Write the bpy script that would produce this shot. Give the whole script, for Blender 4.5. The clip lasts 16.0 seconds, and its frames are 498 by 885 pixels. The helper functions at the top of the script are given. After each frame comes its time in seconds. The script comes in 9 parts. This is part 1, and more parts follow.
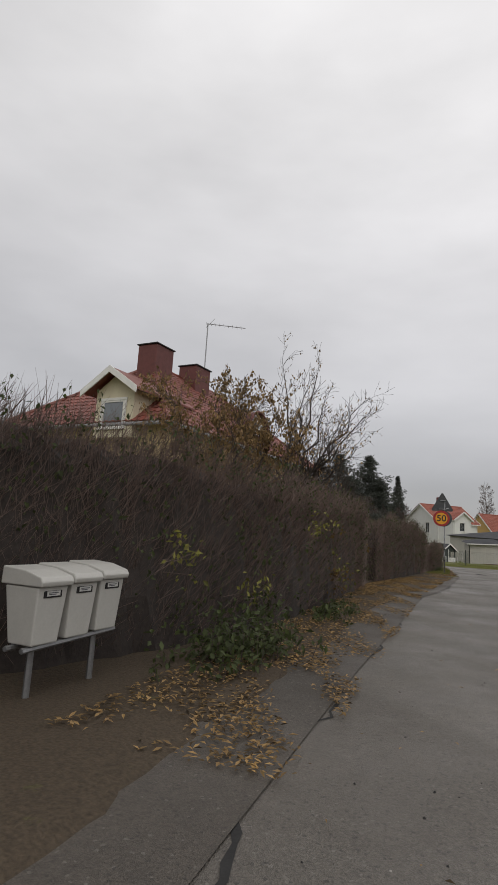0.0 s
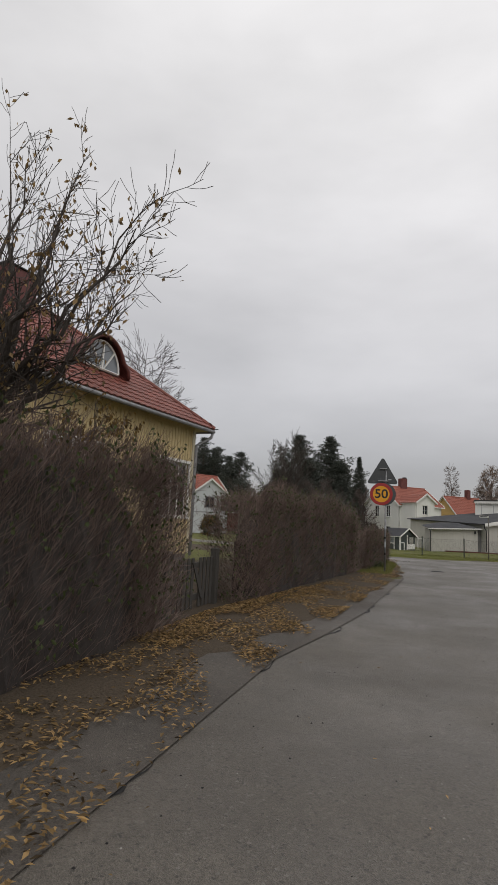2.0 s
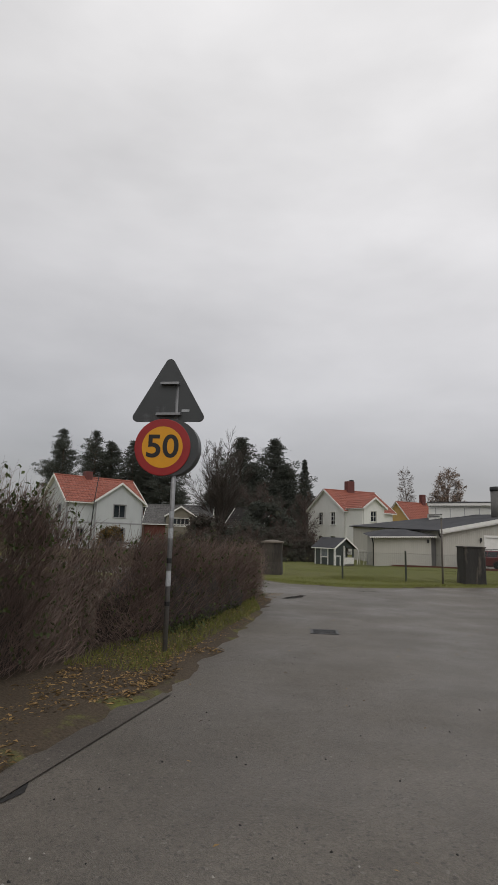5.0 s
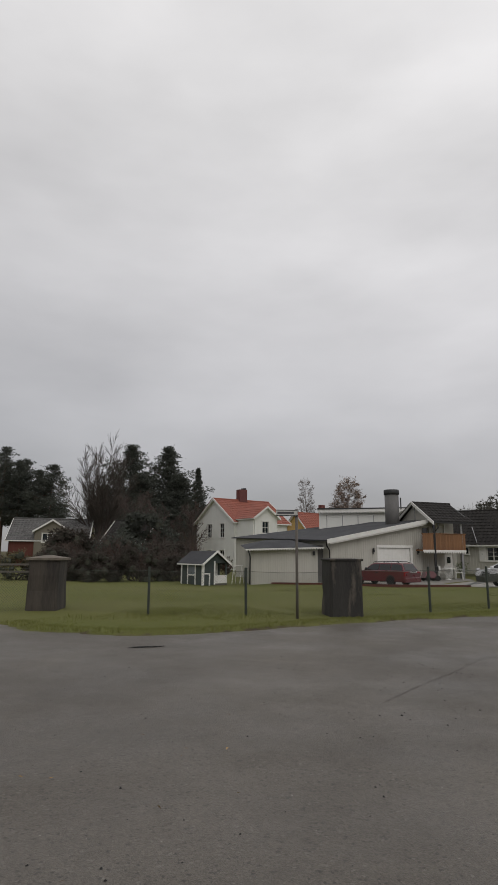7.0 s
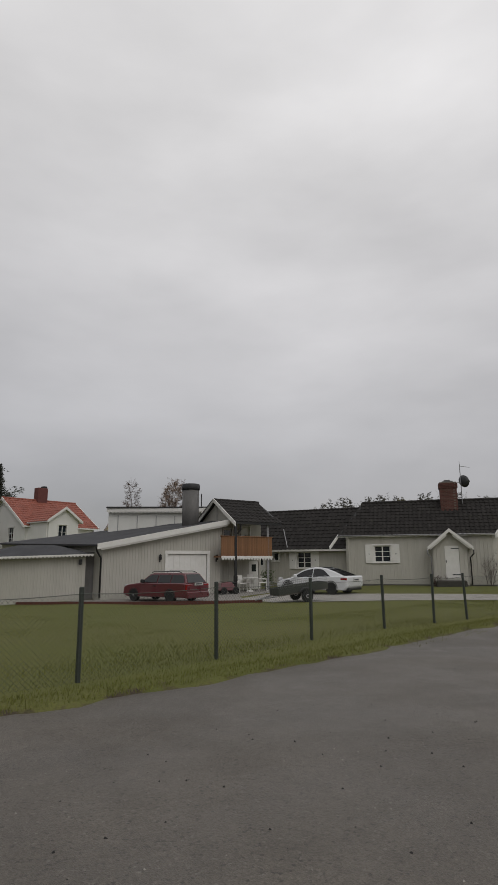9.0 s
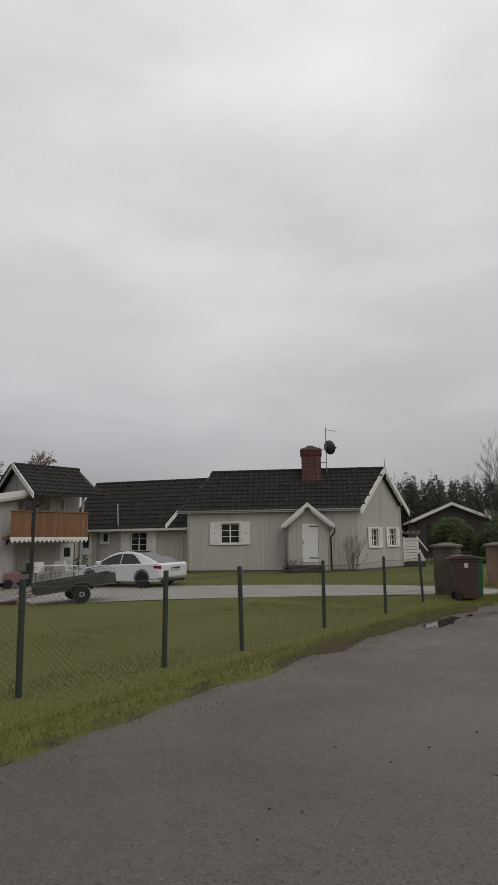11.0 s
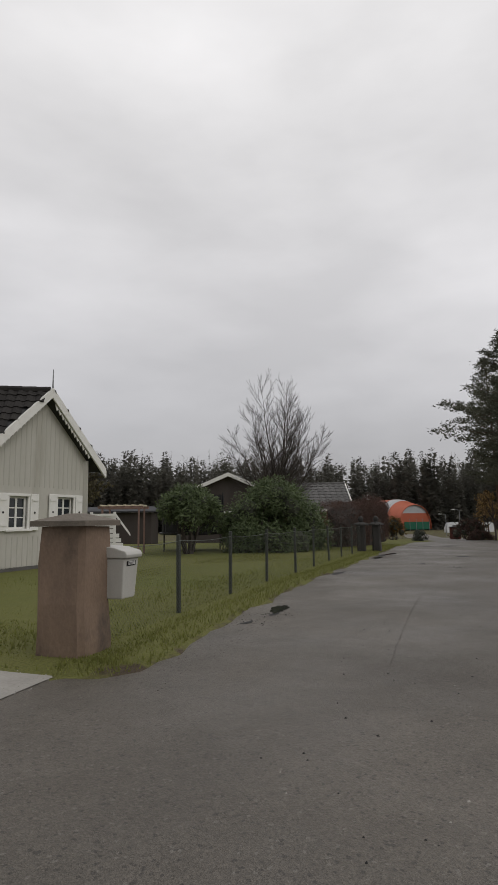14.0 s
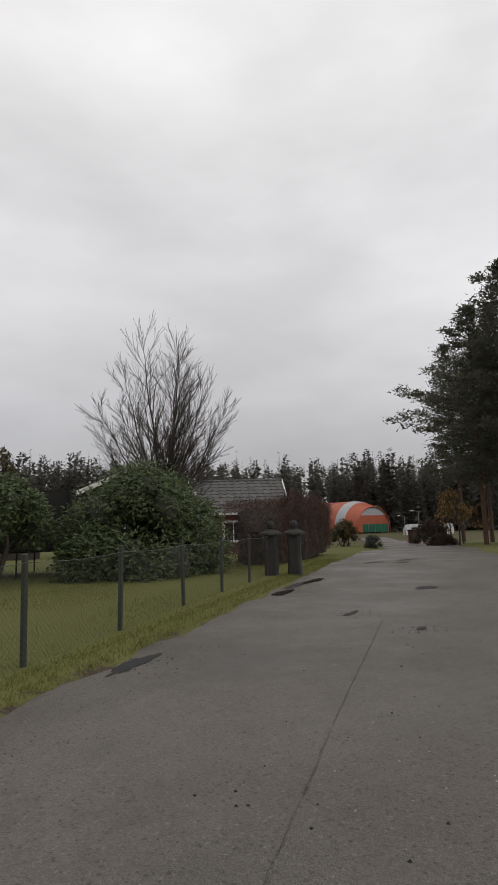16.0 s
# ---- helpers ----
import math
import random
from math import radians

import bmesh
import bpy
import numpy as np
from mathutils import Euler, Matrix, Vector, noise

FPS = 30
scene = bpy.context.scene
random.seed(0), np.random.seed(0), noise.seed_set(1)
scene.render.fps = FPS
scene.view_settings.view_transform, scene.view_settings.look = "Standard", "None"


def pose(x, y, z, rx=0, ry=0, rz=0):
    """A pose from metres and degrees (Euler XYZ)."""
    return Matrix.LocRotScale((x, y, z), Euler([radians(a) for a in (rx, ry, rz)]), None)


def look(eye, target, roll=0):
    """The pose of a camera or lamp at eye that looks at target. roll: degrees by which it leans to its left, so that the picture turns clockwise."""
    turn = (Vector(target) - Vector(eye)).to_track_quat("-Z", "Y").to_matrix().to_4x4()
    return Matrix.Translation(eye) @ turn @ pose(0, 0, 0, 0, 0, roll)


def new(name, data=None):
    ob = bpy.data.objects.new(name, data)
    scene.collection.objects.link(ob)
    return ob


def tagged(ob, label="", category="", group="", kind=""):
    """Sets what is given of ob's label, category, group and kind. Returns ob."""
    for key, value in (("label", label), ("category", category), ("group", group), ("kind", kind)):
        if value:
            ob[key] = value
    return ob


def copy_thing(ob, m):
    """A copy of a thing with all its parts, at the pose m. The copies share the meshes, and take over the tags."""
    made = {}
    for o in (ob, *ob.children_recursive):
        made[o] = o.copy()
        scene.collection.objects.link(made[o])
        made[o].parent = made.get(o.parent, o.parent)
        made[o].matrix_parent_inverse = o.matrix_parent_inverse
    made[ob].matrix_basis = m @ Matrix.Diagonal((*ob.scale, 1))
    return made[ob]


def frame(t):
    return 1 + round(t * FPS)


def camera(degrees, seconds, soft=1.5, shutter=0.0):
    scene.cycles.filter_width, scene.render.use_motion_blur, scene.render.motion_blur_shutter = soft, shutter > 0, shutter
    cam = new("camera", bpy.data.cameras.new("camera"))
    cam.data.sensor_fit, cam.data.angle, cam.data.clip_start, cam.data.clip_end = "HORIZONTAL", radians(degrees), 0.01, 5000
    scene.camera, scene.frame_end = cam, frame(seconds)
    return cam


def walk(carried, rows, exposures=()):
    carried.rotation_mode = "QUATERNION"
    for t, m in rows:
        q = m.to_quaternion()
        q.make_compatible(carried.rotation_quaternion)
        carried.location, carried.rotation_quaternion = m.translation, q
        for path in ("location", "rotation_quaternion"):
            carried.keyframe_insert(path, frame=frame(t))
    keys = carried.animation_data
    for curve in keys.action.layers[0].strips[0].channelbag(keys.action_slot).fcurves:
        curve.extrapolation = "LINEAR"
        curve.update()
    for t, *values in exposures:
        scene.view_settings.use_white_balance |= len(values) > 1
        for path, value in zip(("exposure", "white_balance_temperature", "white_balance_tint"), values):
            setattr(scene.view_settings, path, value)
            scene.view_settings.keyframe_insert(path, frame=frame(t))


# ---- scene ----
cam = camera(47.6, 16.0)
PATH = [
    (0, (-0.564, -4.048, 1.282), (-1.247, -2.196, 1.599), 3.6),
    (0.5, (-0.449, -1.943, 1.338), (-1.122, -0.084, 1.641), 4.1),
    (1, (-0.251, 0.134, 1.388), (-0.897, 2.004, 1.682), 3.9),
    (1.5, (-0.072, 2.504, 1.378), (-0.689, 4.386, 1.659), 3.2),
    (2, (0.146, 4.708, 1.417), (-0.44, 6.6, 1.693), 2.9),
    (2.5, (0.326, 6.871, 1.436), (-0.241, 8.768, 1.724), 2.9),
    (3, (0.519, 8.824, 1.442), (-0.032, 10.726, 1.728), 2.8),
    (5.5, (1.908, 18.837, 1.439), (1.496, 20.763, 1.784), 1.6),
    (6, (2.297, 20.722, 1.416), (1.945, 22.656, 1.782), 1.5),
    (6.5, (2.774, 22.648, 1.415), (2.511, 24.594, 1.794), 1.0),
    (7, (3.406, 24.584, 1.408), (3.258, 26.541, 1.792), 0.5),
    (7.5, (4.196, 26.441, 1.382), (4.181, 28.402, 1.775), -0.1),
    (8, (5.089, 28.252, 1.4), (5.215, 30.207, 1.805), -0.3),
    (8.5, (6.108, 29.965, 1.438), (6.375, 31.903, 1.851), -0.1),
    (9, (7.353, 31.767, 1.404), (7.729, 33.688, 1.817), -0.3),
    (11.3, (13.39, 38.095, 1.457), (14.153, 39.915, 1.781), -0.6),
    (11.5, (14.058, 38.708, 1.466), (14.866, 40.511, 1.777), -0.5),
    (12, (15.943, 40.264, 1.399), (16.86, 42.017, 1.69), -0.4),
    (12.5, (17.869, 41.698, 1.321), (18.892, 43.393, 1.604), -0.5),
    (13, (19.751, 43.011, 1.267), (20.870, 44.646, 1.542), -0.5),
    (13.5, (21.603, 44.109, 1.248), (22.793, 45.691, 1.535), -0.6),
    (14, (23.305, 45.262, 1.226), (24.527, 46.821, 1.501), -0.8),
    (14.5, (25.040, 46.290, 1.298), (26.282, 47.833, 1.582), -1.1),
    (15, (26.816, 47.372, 1.289), (28.066, 48.904, 1.593), -1.5),
    (15.5, (28.522, 48.510, 1.319), (29.799, 50.021, 1.614), -1.6),
    (16, (30.221, 49.585, 1.277), (31.544, 51.058, 1.563), -1.6),
]
LIGHTNESS = [(0.0, 0.1), (3.0, 0.1), (5.5, 0.01), (7.0, -0.1), (8.5, -0.24), (9.2, -0.22), (12.0, -0.13), (14.0, -0.08), (16.0, -0.02)]
walk(cam, [(t, look(eye, target, roll)) for t, eye, target, roll in PATH], LIGHTNESS)


# ---- light ----
world = bpy.data.worlds.new("world")
scene.world = world
world.use_nodes = True
wn, wl = world.node_tree.nodes, world.node_tree.links
wn.clear()
sky = wn.new("ShaderNodeTexSky")
sky.sky_type = "NISHITA"
sky.sun_disc = False
sky.sun_elevation, sky.sun_rotation = radians(28), radians(150)
coord = wn.new("ShaderNodeTexCoord")
sep = wn.new("ShaderNodeSeparateXYZ")
wl.new(coord.outputs["Generated"], sep.inputs[0])
rise = wn.new("ShaderNodeValToRGB")
rise.color_ramp.elements[0].position, rise.color_ramp.elements[0].color = 0.0, (0.34, 0.334, 0.343, 1)
rise.color_ramp.elements[1].position, rise.color_ramp.elements[1].color = 0.9, (0.84, 0.825, 0.825, 1)
for p, c in ((0.10, (0.395, 0.386, 0.397, 1)), (0.22, (0.55, 0.54, 0.551, 1)), (0.42, (0.685, 0.672, 0.68, 1)), (0.65, (0.765, 0.751, 0.752, 1))):
    e = rise.color_ramp.elements.new(p)
    e.color = c
wl.new(sep.outputs["Z"], rise.inputs[0])
stretch = wn.new("ShaderNodeMapping")
stretch.inputs["Scale"].default_value = (1.0, 1.0, 2.6)
wl.new(coord.outputs["Generated"], stretch.inputs[0])
cloud = wn.new("ShaderNodeTexNoise")
cloud.inputs["Scale"].default_value, cloud.inputs["Detail"].default_value, cloud.inputs["Roughness"].default_value = 2.2, 5.0, 0.48
wl.new(stretch.outputs[0], cloud.inputs["Vector"])
soft = wn.new("ShaderNodeMapRange")
soft.inputs["From Min"].default_value, soft.inputs["From Max"].default_value = 0.3, 0.72
soft.inputs["To Min"].default_value, soft.inputs["To Max"].default_value = 0.84, 1.14
wl.new(cloud.outputs["Fac"], soft.inputs["Value"])
deck = wn.new("ShaderNodeMix")
deck.data_type, deck.blend_type = "RGBA", "MULTIPLY"
deck.inputs["Factor"].default_value = 1.0
wl.new(rise.outputs["Color"], deck.inputs[6])
wl.new(soft.outputs[0], deck.inputs[7])
lit_side = wn.new("ShaderNodeMapRange")
lit_side.inputs["From Min"].default_value, lit_side.inputs["From Max"].default_value = -1.0, 1.0
lit_side.inputs["To Min"].default_value, lit_side.inputs["To Max"].default_value = 0.75, 1.22
wl.new(sep.outputs["X"], lit_side.inputs["Value"])
east = wn.new("ShaderNodeMix")
east.data_type, east.blend_type = "RGBA", "MULTIPLY"
east.inputs["Factor"].default_value = 1.0
wl.new(deck.outputs[2], east.inputs[6])
wl.new(lit_side.outputs[0], east.inputs[7])
dim = wn.new("ShaderNodeMix")
dim.data_type, dim.blend_type = "RGBA", "ADD"
dim.inputs["Factor"].default_value = 0.008
wl.new(east.outputs[2], dim.inputs[6])
wl.new(sky.outputs[0], dim.inputs[7])
back = wn.new("ShaderNodeBackground")
back.inputs["Strength"].default_value = 1.0
out = wn.new("ShaderNodeOutputWorld")
wl.new(dim.outputs[2], back.inputs[0])
wl.new(back.outputs[0], out.inputs[0])

sun = new("sun", bpy.data.lights.new("sun", "SUN"))
sun.data.energy, sun.data.angle, sun.data.color = 0.5, radians(40), (1.0, 0.97, 0.93)
sun.matrix_world = look((20, -30, 60), (0, 30, 0))


# ---- materials ----
def material(name, base, rough=0.7, metal=0.0, tint=None, scale=6.0, amount=0.5, fine=60.0, bump=0.15, wear=None, wear_scale=1.2,
             wear_at=0.62, stretch_z=1.0, spec=0.5, random=0.0, island=0.0, coat=0.0, alpha_glass=False):
    """A surface whose colour goes between base and tint by a coarse and a fine noise, with patches of wear and fine relief."""
    m = bpy.data.materials.new(name)
    m.use_nodes = True
    n, l = m.node_tree.nodes, m.node_tree.links
    b = n["Principled BSDF"]
    b.inputs["Metallic"].default_value, b.inputs["Specular IOR Level"].default_value = metal, spec
    b.inputs["Coat Weight"].default_value = coat
    tc = n.new("ShaderNodeTexCoord")
    mp = n.new("ShaderNodeMapping")
    mp.inputs["Scale"].default_value = (1, 1, stretch_z)
    l.new(tc.outputs["Object"], mp.inputs[0])
    big = n.new("ShaderNodeTexNoise")
    big.inputs["Scale"].default_value, big.inputs["Detail"].default_value, big.inputs["Roughness"].default_value = scale, 5, 0.62
    small = n.new("ShaderNodeTexNoise")
    small.inputs["Scale"].default_value, small.inputs["Detail"].default_value = fine, 3
    l.new(mp.outputs[0], big.inputs["Vector"])
    l.new(mp.outputs[0], small.inputs["Vector"])
    mean = n.new("ShaderNodeMath")
    mean.operation = "MULTIPLY_ADD"
    l.new(small.outputs["Fac"], mean.inputs[0])
    mean.inputs[1].default_value = 0.5
    half = n.new("ShaderNodeMath")
    half.operation = "MULTIPLY"
    l.new(big.outputs["Fac"], half.inputs[0])
    half.inputs[1].default_value = 0.9
    l.new(half.outputs[0], mean.inputs[2])
    ramp = n.new("ShaderNodeMapRange")
    ramp.inputs["From Min"].default_value, ramp.inputs["From Max"].default_value = 0.45, 0.95
    l.new(mean.outputs[0], ramp.inputs["Value"])
    mix = n.new("ShaderNodeMix")
    mix.data_type = "RGBA"
    tint = tint or tuple(c * (1 - amount) for c in base)
    mix.inputs[6].default_value, mix.inputs[7].default_value = (*base, 1), (*tint, 1)
    l.new(ramp.outputs[0], mix.inputs["Factor"])
    colour = mix.outputs[2]
    if wear:
        wt = n.new("ShaderNodeTexNoise")
        wt.inputs["Scale"].default_value, wt.inputs["Detail"].default_value, wt.inputs["Roughness"].default_value = wear_scale, 6, 0.68
        l.new(mp.outputs[0], wt.inputs["Vector"])
        wr = n.new("ShaderNodeMapRange")
        wr.inputs["From Min"].default_value, wr.inputs["From Max"].default_value = wear_at - 0.06, wear_at + 0.1
        l.new(wt.outputs["Fac"], wr.inputs["Value"])
        wm = n.new("ShaderNodeMix")
        wm.data_type = "RGBA"
        l.new(wr.outputs[0], wm.inputs["Factor"])
        l.new(colour, wm.inputs[6])
        wm.inputs[7].default_value = (*wear, 1)
        colour = wm.outputs[2]
    if random or island:
        src = n.new("ShaderNodeObjectInfo").outputs["Random"] if random else n.new("ShaderNodeNewGeometry").outputs["Random Per Island"]
        k = random or island
        rr = n.new("ShaderNodeMapRange")
        rr.inputs["To Min"].default_value, rr.inputs["To Max"].default_value = 1 - k, 1 + k * 0.7
        l.new(src, rr.inputs["Value"])
        rm = n.new("ShaderNodeMix")
        rm.data_type, rm.blend_type = "RGBA", "MULTIPLY"
        rm.inputs["Factor"].default_value = 1
        l.new(colour, rm.inputs[6])
        l.new(rr.outputs[0], rm.inputs[7])
        colour = rm.outputs[2]
    l.new(colour, b.inputs["Base Color"])
    rg = n.new("ShaderNodeMapRange")
    rg.inputs["To Min"].default_value, rg.inputs["To Max"].default_value = max(0.02, rough - 0.12), min(1, rough + 0.12)
    l.new(big.outputs["Fac"], rg.inputs["Value"])
    l.new(rg.outputs[0], b.inputs["Roughness"])
    if bump:
        bp = n.new("ShaderNodeBump")
        bp.inputs["Strength"].default_value, bp.inputs["Distance"].default_value = bump, 0.01
        l.new(mean.outputs[0], bp.inputs["Height"])
        l.new(bp.outputs[0], b.inputs["Normal"])
    return m


def glass(name, tint=(0.02, 0.025, 0.03), rough=0.04):
    m = bpy.data.materials.new(name)
    m.use_nodes = True
    b = m.node_tree.nodes["Principled BSDF"]
    b.inputs["Base Color"].default_value = (*tint, 1)
    b.inputs["Roughness"].default_value = rough
    b.inputs["Specular IOR Level"].default_value = 0.6
    return m


def leafy(name, base, tint, island=0.5, rough=0.6, through_light=0.4):
    """Leaves and needles: light from behind shines through them."""
    m = material(name, base, rough, tint=tint, scale=3, fine=20, bump=0, island=island, spec=0.3)
    n, l = m.node_tree.nodes, m.node_tree.links
    b = n["Principled BSDF"]
    thin, both = n.new("ShaderNodeBsdfTranslucent"), n.new("ShaderNodeMixShader")
    l.new(b.inputs["Base Color"].links[0].from_socket, thin.inputs["Color"])
    both.inputs[0].default_value = through_light
    l.new(b.outputs[0], both.inputs[1])
    l.new(thin.outputs[0], both.inputs[2])
    l.new(both.outputs[0], n["Material Output"].inputs["Surface"])
    return m


def asphalt(name, pale, dark, stain, wet=0.62):
    """Bitumen with stones of several sizes showing, cloudy stains and a damp sheen."""
    m = bpy.data.materials.new(name)
    m.use_nodes = True
    n, l = m.node_tree.nodes, m.node_tree.links
    b = n["Principled BSDF"]
    b.inputs["Specular IOR Level"].default_value = 0.5
    tc = n.new("ShaderNodeTexCoord").outputs["Object"]

    def noise(scale, detail=4, rough=0.6):
        t = n.new("ShaderNodeTexNoise")
        t.inputs["Scale"].default_value, t.inputs["Detail"].default_value, t.inputs["Roughness"].default_value = scale, detail, rough
        l.new(tc, t.inputs["Vector"])
        return t.outputs["Fac"]

    def span(src, a, b2, c, d):
        t = n.new("ShaderNodeMapRange")
        for k, v in (("From Min", a), ("From Max", b2), ("To Min", c), ("To Max", d)):
            t.inputs[k].default_value = v
        l.new(src, t.inputs["Value"])
        return t.outputs[0]

    def mix(fac, a, c, kind="MIX"):
        t = n.new("ShaderNodeMix")
        t.data_type, t.blend_type = "RGBA", kind
        if isinstance(fac, float):
            t.inputs["Factor"].default_value = fac
        else:
            l.new(fac, t.inputs["Factor"])
        for s, v in ((6, a), (7, c)):
            if isinstance(v, tuple):
                t.inputs[s].default_value = (*v, 1)
            else:
                l.new(v, t.inputs[s])
        return t.outputs[2]
    stones = n.new("ShaderNodeTexVoronoi")
    stones.inputs["Scale"].default_value = 150
    l.new(tc, stones.inputs["Vector"])
    grains = n.new("ShaderNodeTexVoronoi")
    grains.inputs["Scale"].default_value = 68
    l.new(tc, grains.inputs["Vector"])
    sep1, sep2 = n.new("ShaderNodeSeparateColor"), n.new("ShaderNodeSeparateColor")
    l.new(stones.outputs["Color"], sep1.inputs[0])
    l.new(grains.outputs["Color"], sep2.inputs[0])
    col = mix(span(noise(0.45, 6, 0.65), 0.36, 0.64, 0, 1), pale, dark)
    col = mix(span(noise(0.11, 4, 0.55), 0.46, 0.6, 0, 0.75), col, stain)
    col = mix(span(noise(5.0, 5, 0.7), 0.5, 0.74, 0, 0.6), col, dark)
    col = mix(1.0, col, span(sep1.outputs[0], 0, 1, 0.74, 1.26), "MULTIPLY")
    col = mix(1.0, col, span(sep2.outputs[1], 0, 1, 0.88, 1.12), "MULTIPLY")
    col = mix(span(sep2.outputs[0], 0.982, 0.986, 0, 0.35), col, (0.24, 0.225, 0.2))
    col = mix(span(sep2.outputs[2], 0.965, 0.97, 0, 0.6), col, (0.03, 0.027, 0.024))
    col = mix(span(noise(1.6, 7, 0.75), 0.58, 0.7, 0, 0.55), col, dark)
    l.new(col, b.inputs["Base Color"])
    l.new(span(noise(0.6, 4, 0.6), 0.35, 0.65, wet - 0.1, wet + 0.2), b.inputs["Roughness"])
    bp = n.new("ShaderNodeBump")
    bp.inputs["Strength"].default_value, bp.inputs["Distance"].default_value = 0.7, 0.006
    l.new(stones.outputs["Distance"], bp.inputs["Height"])
    l.new(bp.outputs[0], b.inputs["Normal"])
    return m


ASPHALT = asphalt("asphalt", (0.127, 0.112, 0.092), (0.081, 0.071, 0.058), (0.108, 0.096, 0.081), 0.5)
OLD_ASPHALT = asphalt("old_asphalt", (0.1, 0.086, 0.071), (0.056, 0.048, 0.04), (0.076, 0.064, 0.052), 0.66)
CRACK = material("crack_tar", (0.018, 0.017, 0.016), 0.8, bump=0.3)
WET = material("puddle_water", (0.03, 0.029, 0.027), 0.04, amount=0.3, bump=0.0, spec=1.0)
CONCRETE = material("concrete_slab", (0.36, 0.34, 0.31), 0.8, tint=(0.25, 0.24, 0.215), scale=1.5, fine=50, bump=0.3, wear=(0.2, 0.19, 0.16), wear_scale=1.0, wear_at=0.6)
STONE_POST = material("weathered_render", (0.235, 0.163, 0.115), 0.9, tint=(0.15, 0.105, 0.075), scale=3, fine=45, bump=0.9, wear=(0.085, 0.064, 0.05), wear_scale=2.4, wear_at=0.56, stretch_z=0.6)
BROWN_POST = material("mossy_brown_render", (0.115, 0.096, 0.072), 0.9, tint=(0.07, 0.06, 0.046), scale=3, fine=45, bump=0.7, wear=(0.045, 0.04, 0.032), wear_scale=2.6, wear_at=0.58, stretch_z=0.4)
GREY_POST = material("stained_grey_render", (0.078, 0.064, 0.052), 0.9, tint=(0.042, 0.037, 0.032), scale=3, fine=45, bump=0.7, wear=(0.024, 0.022, 0.02), wear_scale=3.0, wear_at=0.54, stretch_z=0.12)
DARK_POST = material("blackened_render", (0.042, 0.039, 0.035), 0.9, tint=(0.02, 0.019, 0.018), scale=3, fine=45, bump=0.7, wear=(0.15, 0.125, 0.1), wear_scale=2.6, wear_at=0.6, stretch_z=0.2)
CAP = material("concrete_cap", (0.19, 0.16, 0.128), 0.9, tint=(0.105, 0.09, 0.073), scale=5, bump=0.7, wear=(0.06, 0.06, 0.036), wear_at=0.58)
YELLOW = material("yellow_boards", (0.62, 0.5, 0.27), 0.75, tint=(0.53, 0.415, 0.215), scale=3, fine=40, bump=0.2, stretch_z=0.12, wear=(0.4, 0.31, 0.16), wear_at=0.66)
CREAM = material("cream_boards", (0.66, 0.6, 0.44), 0.75, tint=(0.56, 0.5, 0.36), scale=3, bump=0.2, stretch_z=0.2)
GREY_WOOD = material("pale_grey_boards", (0.5, 0.485, 0.435), 0.75, tint=(0.42, 0.405, 0.36), scale=3, fine=40, bump=0.2, stretch_z=0.12, wear=(0.36, 0.34, 0.29), wear_scale=0.8, wear_at=0.66)
WHITE = material("white_paint", (0.78, 0.77, 0.74), 0.6, tint=(0.68, 0.67, 0.63), scale=4, bump=0.1, wear=(0.55, 0.53, 0.48), wear_at=0.7)
WHITE_WALL = material("white_facade", (0.73, 0.73, 0.69), 0.8, tint=(0.65, 0.65, 0.61), scale=1.5, bump=0.15, stretch_z=0.3)
GREY_WHITE = material("greyed_white_facade", (0.5, 0.52, 0.52), 0.8, tint=(0.43, 0.45, 0.455), scale=1.5, bump=0.15, stretch_z=0.3)
DRAB = material("drab_boards", (0.2, 0.18, 0.14), 0.8, tint=(0.15, 0.135, 0.105), scale=2, bump=0.2, stretch_z=0.2)
GATE_WOOD = material("blackened_wood", (0.062, 0.056, 0.048), 0.9, tint=(0.036, 0.033, 0.029), scale=4, bump=0.4, stretch_z=0.2)
TRIM_GREY = material("grey_trim", (0.36, 0.36, 0.37), 0.7, bump=0.1)
PLINTH = material("grey_plinth", (0.13, 0.125, 0.12), 0.9, tint=(0.09, 0.085, 0.08), bump=0.5)
TILE_RED = material("red_clay_tile", (0.235, 0.068, 0.046), 0.48, tint=(0.155, 0.046, 0.034), scale=4, bump=0.25, wear=(0.15, 0.048, 0.038), wear_scale=3, wear_at=0.6, random=0.22)
TILE_RED_FIELD = material("red_clay_tile_field", (0.235, 0.068, 0.046), 0.48, tint=(0.155, 0.046, 0.034), scale=4, bump=0.25, wear=(0.15, 0.048, 0.038), wear_scale=3, wear_at=0.6, island=0.22)
TILE_ORANGE = material("orange_clay_tile", (0.31, 0.092, 0.058), 0.7, tint=(0.22, 0.066, 0.044), scale=2, bump=0.2, island=0.12)
TILE_DARK = material("dark_brown_tile", (0.042, 0.039, 0.037), 0.9, spec=0.15, tint=(0.027, 0.025, 0.024), scale=3, bump=0.3, wear=(0.05, 0.049, 0.036), wear_scale=1.2, wear_at=0.64, island=0.13)
TILE_GREY = material("grey_concrete_tile", (0.125, 0.121, 0.117), 0.8, tint=(0.08, 0.077, 0.074), scale=3, bump=0.3, island=0.2)
FELT = material("roofing_felt", (0.066, 0.067, 0.072), 0.9, spec=0.25, tint=(0.045, 0.046, 0.05), scale=1, fine=80, bump=0.3, wear=(0.085, 0.085, 0.088), wear_scale=0.5, wear_at=0.58)
